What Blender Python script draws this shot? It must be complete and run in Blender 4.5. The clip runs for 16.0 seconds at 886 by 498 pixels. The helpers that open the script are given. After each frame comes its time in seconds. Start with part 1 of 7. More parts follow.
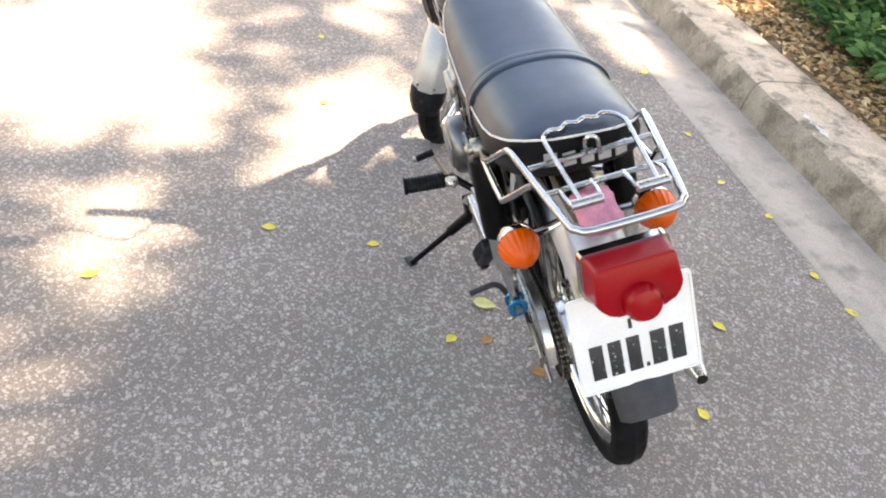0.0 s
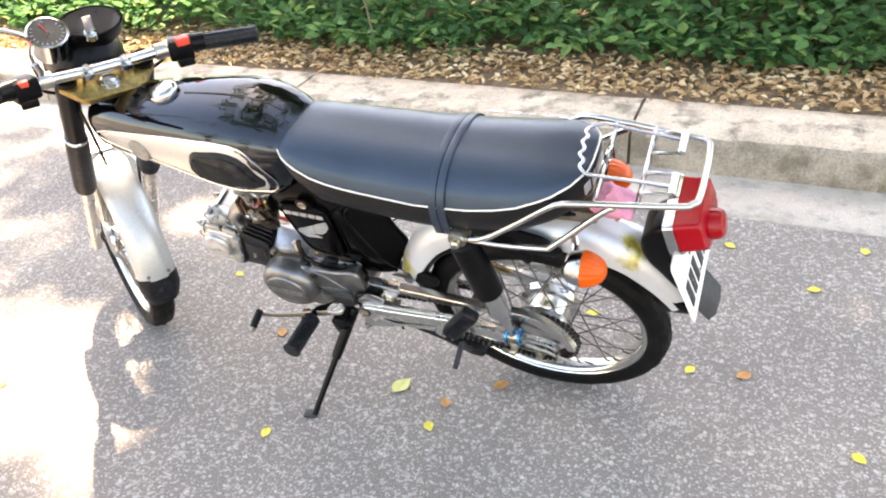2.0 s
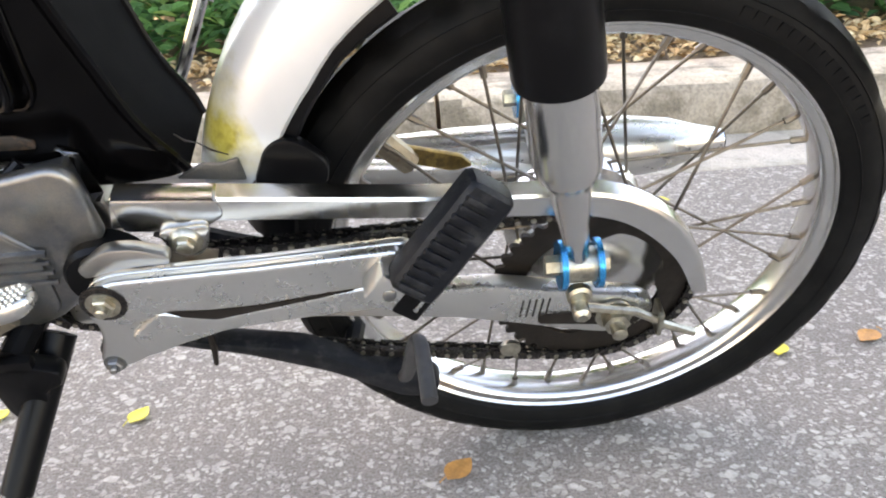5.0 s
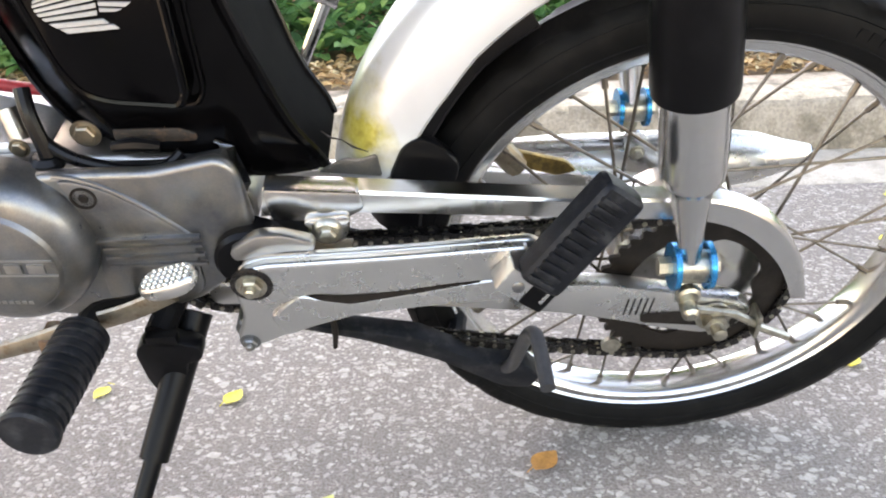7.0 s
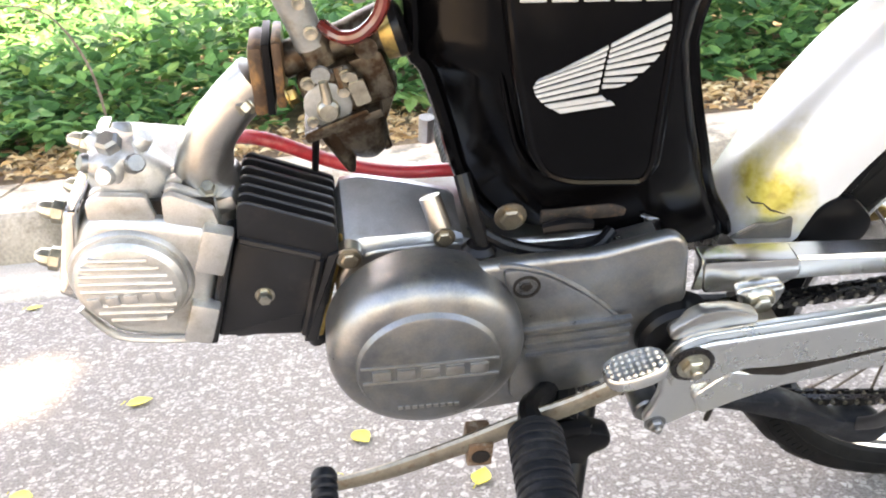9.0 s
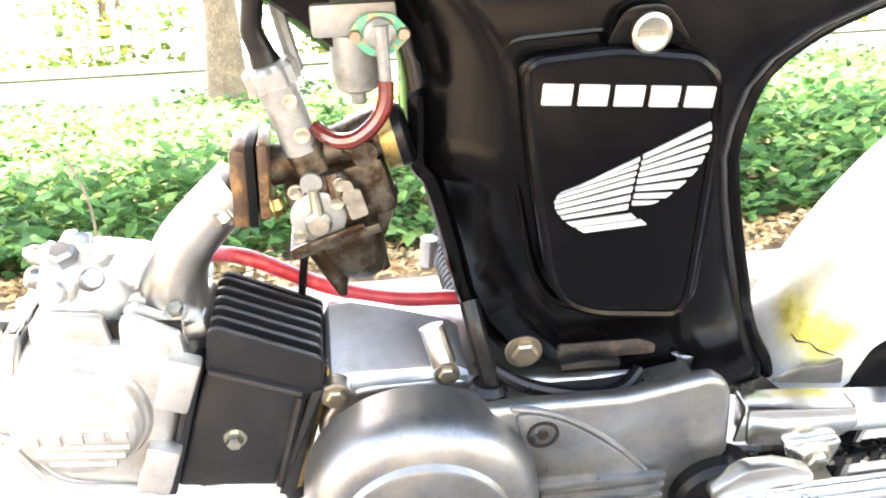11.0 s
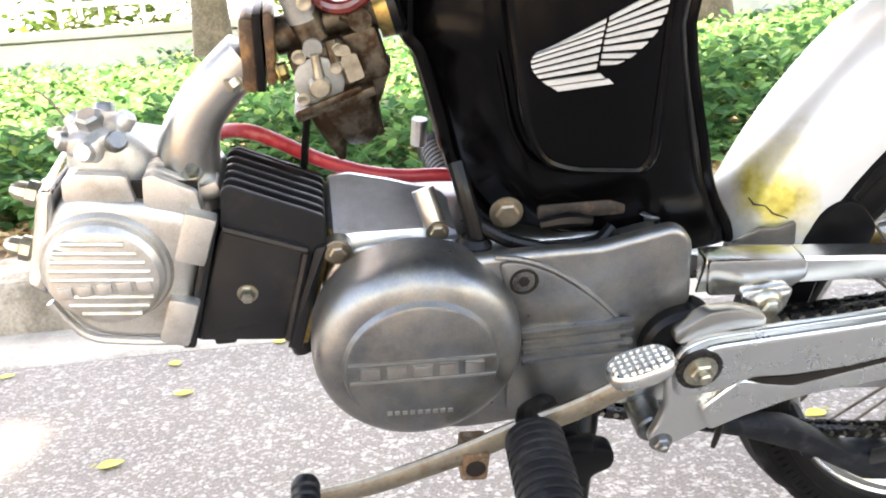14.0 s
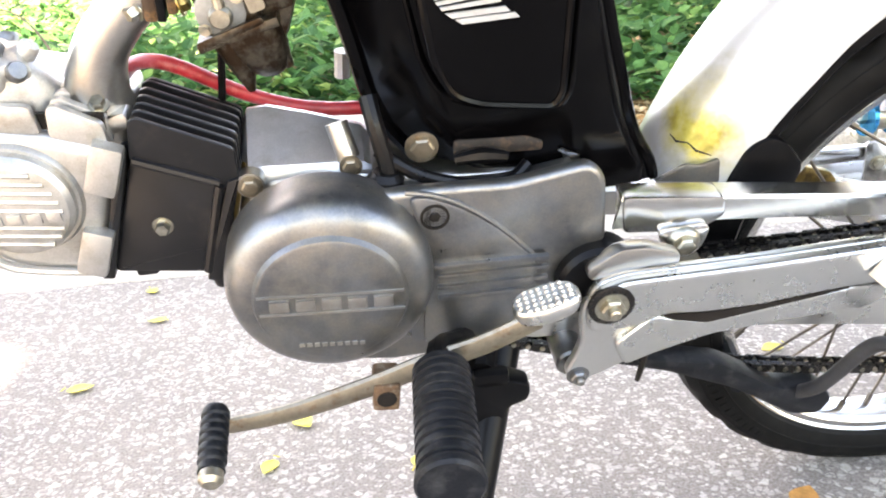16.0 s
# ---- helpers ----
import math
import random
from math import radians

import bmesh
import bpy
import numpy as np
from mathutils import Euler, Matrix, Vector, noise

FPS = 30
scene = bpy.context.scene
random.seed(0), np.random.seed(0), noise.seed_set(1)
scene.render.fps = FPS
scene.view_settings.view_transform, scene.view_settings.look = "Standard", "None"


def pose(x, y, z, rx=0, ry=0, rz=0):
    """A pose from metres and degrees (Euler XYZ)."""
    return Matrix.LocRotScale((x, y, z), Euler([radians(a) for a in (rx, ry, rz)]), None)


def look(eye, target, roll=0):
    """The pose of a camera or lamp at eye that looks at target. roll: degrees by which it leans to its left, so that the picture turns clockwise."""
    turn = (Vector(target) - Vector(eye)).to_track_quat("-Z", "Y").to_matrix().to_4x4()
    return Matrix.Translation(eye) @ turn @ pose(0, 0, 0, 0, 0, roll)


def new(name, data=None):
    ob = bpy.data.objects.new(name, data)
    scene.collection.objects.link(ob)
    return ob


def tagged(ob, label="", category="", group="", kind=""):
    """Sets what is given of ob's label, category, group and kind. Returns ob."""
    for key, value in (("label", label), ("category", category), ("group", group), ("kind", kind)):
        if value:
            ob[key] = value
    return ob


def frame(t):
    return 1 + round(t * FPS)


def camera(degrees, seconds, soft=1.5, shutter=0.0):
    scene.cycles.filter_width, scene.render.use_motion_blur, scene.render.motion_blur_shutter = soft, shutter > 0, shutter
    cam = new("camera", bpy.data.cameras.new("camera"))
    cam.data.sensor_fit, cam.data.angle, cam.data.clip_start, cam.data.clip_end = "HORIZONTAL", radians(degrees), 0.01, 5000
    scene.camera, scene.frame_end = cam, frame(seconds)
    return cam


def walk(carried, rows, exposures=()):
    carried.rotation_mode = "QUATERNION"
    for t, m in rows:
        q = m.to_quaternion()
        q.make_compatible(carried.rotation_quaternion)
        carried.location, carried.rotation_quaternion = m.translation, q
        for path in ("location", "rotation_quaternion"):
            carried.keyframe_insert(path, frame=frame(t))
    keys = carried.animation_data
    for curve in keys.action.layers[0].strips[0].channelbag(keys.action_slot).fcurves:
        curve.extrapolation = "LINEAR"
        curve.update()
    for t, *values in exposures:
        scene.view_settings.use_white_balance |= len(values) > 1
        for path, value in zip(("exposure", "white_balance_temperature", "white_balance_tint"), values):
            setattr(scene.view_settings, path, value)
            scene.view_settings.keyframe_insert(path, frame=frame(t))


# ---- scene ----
LEAN = 20.63            # the motorcycle leans on its side stand
cam = camera(57.18, 16.0, 2.0)
PATH = [
    (0, (1.0959, -0.7606, 1.2583), (0.3194, -0.5117, 0.6795), 11.08),
    (0.5, (1.0624, -1.0676, 1.3045), (0.3755, -0.5731, 0.7719), 2.14),
    (1, (0.8618, -1.2279, 1.3517), (0.2267, -0.6312, 0.8612), -3.60),
    (1.5, (0.6406, -1.3543, 1.3507), (0.0792, -0.6666, 0.8905), -4.94),
    (2, (0.4372, -1.4942, 1.3630), (0.0687, -0.7317, 0.8312), -6.20),
    (2.5, (0.2902, -1.3454, 1.2804), (0.0235, -0.5764, 0.6995), -8.53),
    (3, (0.0813, -1.1360, 1.1433), (-0.1414, -0.3504, 0.5660), -8.87),
    (3.5, (-0.0995, -0.9952, 0.8696), (-0.1059, -0.1332, 0.3626), -4.97),
    (4, (-0.1488, -0.8774, 0.6162), (-0.1098, 0.0335, 0.2054), -3.93),
    (6.5, (-0.1499, -0.7610, 0.5148), (-0.1409, 0.1692, 0.1479), -3.15),
    (7, (-0.2241, -0.8267, 0.5481), (-0.2251, 0.1035, 0.1810), -2.45),
    (7.5, (-0.3300, -0.9034, 0.5895), (-0.3538, 0.0253, 0.2195), -1.76),
    (8, (-0.4565, -0.9259, 0.6229), (-0.5310, 0.0088, 0.2753), -4.67),
    (8.5, (-0.5454, -0.7512, 0.6081), (-0.5326, 0.1683, 0.2153), -3.94),
    (9, (-0.5809, -0.7621, 0.5827), (-0.5119, 0.1815, 0.2590), -5.34),
    (9.5, (-0.6162, -0.7889, 0.6029), (-0.4933, 0.1728, 0.3580), -3.46),
    (12, (-0.5622, -0.6424, 0.5357), (-0.5158, 0.3448, 0.3828), -3.61),
    (12.5, (-0.5768, -0.6724, 0.5415), (-0.5463, 0.3162, 0.3944), -3.42),
    (13, (-0.5788, -0.7065, 0.6120), (-0.5325, 0.2839, 0.4815), -3.33),
    (13.5, (-0.6025, -0.7393, 0.5794), (-0.5299, 0.2418, 0.3997), -4.54),
    (14, (-0.5917, -0.7565, 0.5050), (-0.4920, 0.2178, 0.3027), -4.67),
    (14.5, (-0.5614, -0.7483, 0.4792), (-0.4608, 0.2212, 0.2557), -5.17),
    (15, (-0.5397, -0.7436, 0.4695), (-0.4351, 0.2271, 0.2530), -4.29),
    (15.5, (-0.4845, -0.7350, 0.4580), (-0.3554, 0.2356, 0.2546), -3.17),
    (16, (-0.5299, -0.7642, 0.5041), (-0.4463, 0.1905, 0.2188), -4.27),
]
EXPOSURES = [(0, 2.47, 9300, 19), (0.5, 2.47, 9300, 19), (1, 2.75, 9300, 19), (1.5, 2.63, 9300, 19), (2, 3.02, 9300, 19), (2.5, 3.35, 9300, 19), (3, 3.45, 9300, 19), (3.5, 3.52, 9300, 19), (4, 3.1, 9300, 19), (6.5, 3.21, 9300, 19), (7.5, 3.45, 9300, 19), (8, 3.72, 9300, 19), (8.5, 3.4, 9300, 19), (9, 3.5, 9300, 19), (9.5, 3.72, 9300, 19), (12, 4.66, 9300, 19), (12.5, 4.55, 9300, 19), (13, 4.12, 9300, 19), (13.5, 4.12, 9300, 19), (14, 3.47, 9300, 19), (14.5, 3.10, 9300, 19), (15, 3.5, 9300, 19), (15.5, 4.05, 9300, 19), (16, 3.73, 9300, 19)]
walk(cam, [(t, look(eye, target, roll)) for t, eye, target, roll in PATH], EXPOSURES)

# ---- daylight ----
SUN_ELEVATION, SUN_AZIMUTH = radians(58), radians(112)      # azimuth from +x, counter-clockwise
SUN_WAY = Vector((math.cos(SUN_ELEVATION) * math.cos(SUN_AZIMUTH), math.cos(SUN_ELEVATION) * math.sin(SUN_AZIMUTH), math.sin(SUN_ELEVATION)))
world = bpy.data.worlds.new("sky")
scene.world = world
world.use_nodes = True
sky = world.node_tree.nodes.new("ShaderNodeTexSky")
sky.sky_type, sky.sun_disc, sky.sun_elevation, sky.sun_rotation = "NISHITA", False, SUN_ELEVATION, math.pi / 2 - SUN_AZIMUTH
sky.air_density, sky.dust_density, sky.ozone_density = 1.0, 1.0, 1.0
world.node_tree.nodes["Background"].inputs["Strength"].default_value = 0.15
world.node_tree.links.new(sky.outputs[0], world.node_tree.nodes["Background"].inputs["Color"])
sun = new("sun", bpy.data.lights.new("sun", "SUN"))
sun.data.energy, sun.data.angle, sun.data.color = 4.5, radians(1.0), (1.0, 0.97, 0.92)
sun.matrix_world = look(SUN_WAY * 30, (0, 0, 0))

# ---- materials ----
def node(nt, kind, **values):
    n = nt.nodes.new(kind)
    for key, value in values.items():
        if key in n.inputs:
            n.inputs[key].default_value = value
    return n


def ramp(nt, fac, stops):
    n = nt.nodes.new("ShaderNodeValToRGB")
    while len(n.color_ramp.elements) < len(stops):
        n.color_ramp.elements.new(0.5)
    for e, (at, c) in zip(n.color_ramp.elements, stops):
        e.position, e.color = at, (*c, 1) if len(c) == 3 else c
    nt.links.new(fac, n.inputs[0])
    return n.outputs[0]


def blend(nt, fac, a, b, how="MIX"):
    n = nt.nodes.new("ShaderNodeMix")
    n.data_type, n.blend_type = "RGBA", how
    for sock, v in ((n.inputs[0], fac), (n.inputs[6], a), (n.inputs[7], b)):
        if isinstance(v, bpy.types.NodeSocket):
            nt.links.new(v, sock)
        else:
            sock.default_value = v if not isinstance(v, tuple) else (*v, 1)
    return n.outputs[2]


def blank(name):
    m = bpy.data.materials.new(name)
    m.use_nodes = True
    nt = m.node_tree
    return m, nt, nt.nodes["Principled BSDF"]


def noise_tex(nt, scale, detail=4, rough=0.55, vector=None):
    n = node(nt, "ShaderNodeTexNoise", Scale=scale, Detail=detail, Roughness=rough)
    if vector is None:
        co = nt.nodes.new("ShaderNodeTexCoord")
        vector = co.outputs["Object"]
    nt.links.new(vector, n.inputs["Vector"])
    return n.outputs["Fac"]


def bump(nt, bsdf, height, strength, distance):
    b = node(nt, "ShaderNodeBump", Strength=strength, Distance=distance)
    nt.links.new(height, b.inputs["Height"])
    nt.links.new(b.outputs[0], bsdf.inputs["Normal"])
    return b


def surface(name, colour, rough=0.5, metal=0.0, vary=0.25, stain=None, stain_at=(0.55, 0.7), coarse=14, fine=260, grain=0.15, depth=0.0006, coat=0.0, spread=0.05, transmission=0.0, ior=1.5, spec=0.5, gloss=None):
    """A worn surface: coarse blotches and fine grain in colour and roughness, fine relief; stain: a second colour in patches."""
    m, nt, b = blank(name)
    big, small = noise_tex(nt, coarse, 5, 0.6), noise_tex(nt, fine, 3, 0.6)
    dark = tuple(c * (1 - vary) for c in colour)
    light = tuple(min(1, c * (1 + vary * 0.8) + vary * 0.01) for c in colour)
    c = ramp(nt, big, [(0.3, dark), (0.52, colour), (0.72, light)])
    if stain:
        patch = noise_tex(nt, coarse * 1.7, 6, 0.65)
        mask = ramp(nt, patch, [(stain_at[0], (0, 0, 0)), (stain_at[1], (1, 1, 1))])
        c = blend(nt, mask, c, stain)
    c = blend(nt, grain, c, ramp(nt, small, [(0.35, (0.25, 0.25, 0.25)), (0.65, (0.75, 0.75, 0.75))]), "OVERLAY")
    nt.links.new(c, b.inputs["Base Color"])
    r = ramp(nt, noise_tex(nt, coarse * 2.3, 6, 0.7), [(0.3, (max(0.02, rough - spread),) * 3), (0.7, (min(1, rough + spread),) * 3)])
    nt.links.new(r, b.inputs["Roughness"])
    b.inputs["Metallic"].default_value = metal
    b.inputs["Coat Weight"].default_value, b.inputs["Coat Roughness"].default_value = coat, 0.06
    b.inputs["Transmission Weight"].default_value, b.inputs["IOR"].default_value = transmission, ior
    b.inputs["Specular IOR Level"].default_value = spec
    if gloss:
        b.inputs["Specular Tint"].default_value = (*gloss, 1)
    if depth:
        bump(nt, b, small, 0.5, depth)
    return m


# blue gloss tint puts sky colour into the tank's reflections
PAINT = surface("black_paint", (0.0022, 0.0023, 0.0028), 0.05, 0, 0.2, grain=0.02, depth=0.0, coat=0.15, spread=0.02, stain=(0.004, 0.004, 0.005), stain_at=(0.6, 0.8), spec=0.55, gloss=(0.72, 0.86, 1.0))
FRAME_PAINT = surface("black_frame_paint", (0.0011, 0.0010, 0.0012), 0.16, 0, 0.2, grain=0.05, depth=0.00001, coat=0.0, spread=0.05, stain=(0.003, 0.0026, 0.0024), stain_at=(0.6, 0.78), spec=0.11)
BARREL = surface("black_barrel_paint", (0.0065, 0.0065, 0.0075), 0.34, 0, 0.3, stain=(0.030, 0.025, 0.023), stain_at=(0.52, 0.74), depth=0.0001, spec=0.34)
CHROME = surface("chrome", (0.47, 0.475, 0.48), 0.12, 1, 0.08, stain=(0.33, 0.30, 0.26), stain_at=(0.62, 0.8), grain=0.05, depth=0, spread=0.05)
ALLOY = surface("cast_alloy", (0.43, 0.42, 0.40), 0.34, 1, 0.16, stain=(0.30, 0.27, 0.23), stain_at=(0.5, 0.75), coarse=14, fine=900, grain=0.08, depth=0.00003)
ALLOY_DARK = surface("weathered_alloy", (0.178, 0.186, 0.196), 0.37, 0.90, 0.42, stain=(0.26, 0.245, 0.22), stain_at=(0.42, 0.70), coarse=19, fine=700, grain=0.12, depth=0.00002, spread=0.11)
ALLOY_WHITE = surface("pale_cast_alloy", (0.50, 0.495, 0.48), 0.45, 0.9, 0.14, stain=(0.34, 0.32, 0.28), stain_at=(0.5, 0.72), coarse=24, fine=800, depth=0.0001)
POLISHED = surface("polished_alloy", (0.60, 0.595, 0.58), 0.22, 1, 0.10, stain=(0.42, 0.40, 0.36), stain_at=(0.56, 0.78), coarse=10, depth=0, grain=0.04)
SATIN = surface("satin_alloy", (0.58, 0.58, 0.565), 0.28, 0.95, 0.10, coarse=6, grain=0.03, depth=0.00001)
ZINC = surface("zinc_bolt", (0.40, 0.375, 0.31), 0.34, 1, 0.3, coarse=120, depth=0.0001)
BRASS = surface("yellow_zinc", (0.34, 0.235, 0.085), 0.35, 1, 0.3, stain=(0.17, 0.12, 0.06), stain_at=(0.48, 0.66), coarse=60, depth=0.0002)
CARB = surface("carburettor_alloy", (0.095, 0.082, 0.064), 0.36, 0.85, 0.35, stain=(0.035, 0.020, 0.011), stain_at=(0.42, 0.58), coarse=55, fine=1200, depth=0.0003)
STEEL = surface("bare_steel", (0.30, 0.255, 0.195), 0.4, 0.9, 0.25, stain=(0.2, 0.105, 0.05), stain_at=(0.55, 0.75), coarse=45, depth=0.0003)
RUST = surface("rusty_steel", (0.15, 0.085, 0.048), 0.6, 0.4, 0.35, stain=(0.24, 0.19, 0.14), stain_at=(0.52, 0.7), coarse=90, depth=0.0004)
CHAIN_STEEL = surface("oily_chain", (0.018, 0.016, 0.015), 0.28, 0.5, 0.4, coarse=120, depth=0.0002)
# near-black for oily steel, and for shade coloured into slots, holes and gaps
OIL_SHADE_BLACK = surface("oil_and_shade_black", (0.013, 0.010, 0.008), 0.5, 0.2, 0.4, coarse=60, spec=0.3)
SPOKE = surface("tarnished_spoke", (0.15, 0.13, 0.11), 0.38, 0.9, 0.3, coarse=80, depth=0)
TYRE = surface("tyre_rubber", (0.0035, 0.0035, 0.0036), 0.6, 0, 0.3, stain=(0.009, 0.0085, 0.008), stain_at=(0.5, 0.75), coarse=20, fine=500, depth=0.0002, spec=0.12)
RUBBER = surface("black_rubber", (0.005, 0.006, 0.0085), 0.46, 0, 0.3, stain=(0.030, 0.031, 0.033), stain_at=(0.50, 0.72), coarse=40, fine=600, depth=0.0003, spec=0.2)
PLASTIC = surface("black_plastic", (0.0028, 0.0028, 0.0033), 0.33, 0, 0.25, coarse=30, depth=0.00004, spec=0.13)
# seat vinyl with the sky's blue sheen mixed into colour and gloss
VINYL_SKY = surface("sky_blued_vinyl", (0.0170, 0.0245, 0.0370), 0.36, 0, 0.2, coarse=9, fine=1500, grain=0.2, depth=0.00010, spread=0.06, spec=0.6, gloss=(0.55, 0.78, 1.0))
# same vinyl for the skirt, darker and without the sky's blue
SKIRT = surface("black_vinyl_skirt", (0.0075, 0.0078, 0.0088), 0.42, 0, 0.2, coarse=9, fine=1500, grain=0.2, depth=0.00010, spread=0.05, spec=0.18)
PIPING = surface("white_piping", (0.62, 0.60, 0.55), 0.5, 0, 0.15, coarse=40)
CABLE = surface("black_cable", (0.0035, 0.0035, 0.004), 0.3, 0, 0.2, depth=0, spec=0.2)
ORANGE = surface("amber_lens", (0.72, 0.088, 0.001), 0.22, 0, 0.06, depth=0.0, coat=0.0, transmission=0.1, spec=0.35)
RED = surface("red_lens", (0.30, 0.0015, 0.006), 0.22, 0, 0.08, depth=0.0, coat=0.0, transmission=0.0, spec=0.3)
RED_HOSE = surface("red_hose", (0.40, 0.024, 0.034), 0.36, 0, 0.2, stain=(0.48, 0.13, 0.12), stain_at=(0.58, 0.75), coarse=50, depth=0.0002)
FUEL_HOSE = surface("brown_fuel_hose", (0.10, 0.011, 0.008), 0.2, 0, 0.35, coarse=60, coat=0.4, depth=0)
RED_PAINT = surface("red_switch", (0.62, 0.05, 0.03), 0.4, 0, 0.1, depth=0)
PINK = surface("pink_rag", (0.60, 0.23, 0.32), 0.8, 0, 0.3, coarse=40, depth=0.002)
BLUE = surface("blue_anodised", (0.0, 0.24, 0.52), 0.25, 0.8, 0.1, depth=0)
PLATE = surface("white_plate", (0.76, 0.75, 0.72), 0.4, 0, 0.06, stain=(0.6, 0.57, 0.5), stain_at=(0.65, 0.8), depth=0.0001)
INK = surface("black_ink", (0.02, 0.02, 0.022), 0.45, 0, 0.3, stain=(0.5, 0.5, 0.48), stain_at=(0.62, 0.66), coarse=70, depth=0)
FLAT_BLACK = surface("flat_black_backing", (0.0025, 0.0024, 0.0024), 0.8, 0, 0.1, stain=(0.006, 0.005, 0.0045), stain_at=(0.55, 0.75), depth=0.0001, spec=0.05)
WHITE_MARK = surface("white_mark", (0.40, 0.40, 0.39), 0.4, 0.2, 0.08, depth=0)
SILVER_MARK = surface("silver_mark", (0.62, 0.60, 0.57), 0.32, 0.7, 0.1, depth=0)
TANK_SILVER = surface("silver_tank_panel", (0.46, 0.45, 0.435), 0.35, 0.55, 0.06, stain=(0.42, 0.39, 0.35), stain_at=(0.64, 0.8), depth=0.00008, coat=0.3)
WAX = surface("green_gasket", (0.04, 0.30, 0.19), 0.5, 0, 0.3, stain=(0.45, 0.2, 0.1), stain_at=(0.5, 0.62), coarse=160, depth=0)
GREY_METAL = surface("grey_die_cast", (0.235, 0.24, 0.235), 0.45, 0.55, 0.18, stain=(0.16, 0.15, 0.125), stain_at=(0.5, 0.7), coarse=45, depth=0.0002)
DIAL = surface("dark_dial", (0.03, 0.028, 0.03), 0.3, 0, 0.3, depth=0, coat=1)
BROWN_FLANGE = surface("heat_stained_insulator", (0.055, 0.028, 0.014), 0.35, 0.1, 0.5, stain=(0.2, 0.1, 0.035), stain_at=(0.5, 0.64), coarse=60, depth=0.0003)
MIRROR = surface("mirror_glass", (0.85, 0.86, 0.86), 0.02, 1, 0.02, grain=0, depth=0, spread=0.01)


def fender_paint():
    """Pale silver paint with yellowed lacquer where the fender joins the frame and below the lamp."""
    m, nt, b = blank("silver_fender_paint")
    co = nt.nodes.new("ShaderNodeTexCoord")
    base = ramp(nt, noise_tex(nt, 9, 5), [(0.3, (0.53, 0.535, 0.535)), (0.7, (0.62, 0.625, 0.625))])
    mask = None
    for place, size, hard in (((-0.318, -0.045, 0.525), 0.038, 0.7), ((-0.322, -0.040, 0.485), 0.046, 0.7), ((-0.296, -0.052, 0.448), 0.042, 0.7), ((0.236, -0.046, 0.622), 0.056, 0.35), ((0.214, -0.050, 0.585), 0.028, 0.5), ((0.235, 0.03, 0.63), 0.04, 0.8)):
        d = nt.nodes.new("ShaderNodeVectorMath")
        d.operation, d.inputs[1].default_value = "DISTANCE", place
        nt.links.new(co.outputs["Object"], d.inputs[0])
        wob = nt.nodes.new("ShaderNodeMath")
        wob.operation, wob.inputs[1].default_value = "MULTIPLY_ADD", -size * 2.2
        nt.links.new(noise_tex(nt, 22, 4, 0.6), wob.inputs[0])
        nt.links.new(d.outputs["Value"], wob.inputs[2])
        step = nt.nodes.new("ShaderNodeMapRange")
        for k, v in (("From Min", 0.0), ("From Max", -size * hard), ("To Min", 0.0), ("To Max", 1.0)):
            step.inputs[k].default_value = v
        nt.links.new(wob.outputs[0], step.inputs["Value"])
        if mask is None:
            mask = step.outputs[0]
        else:
            mx = nt.nodes.new("ShaderNodeMath")
            mx.operation = "MAXIMUM"
            nt.links.new(mask, mx.inputs[0]), nt.links.new(step.outputs[0], mx.inputs[1])
            mask = mx.outputs[0]
    yellow = ramp(nt, noise_tex(nt, 60, 5), [(0.3, (0.20, 0.16, 0.03)), (0.5, (0.42, 0.36, 0.07)), (0.68, (0.52, 0.47, 0.17))])
    nt.links.new(blend(nt, mask, base, yellow), b.inputs["Base Color"])
    b.inputs["Metallic"].default_value, b.inputs["Roughness"].default_value = 0.35, 0.33
    b.inputs["Coat Weight"].default_value = 0.4
    return m


FENDER = fender_paint()
FENDER_GREY = surface("grey_fender_paint", (0.42, 0.425, 0.41), 0.36, 0.4, 0.08, stain=(0.3, 0.29, 0.26), stain_at=(0.66, 0.8), depth=0.00008, coat=0.3)


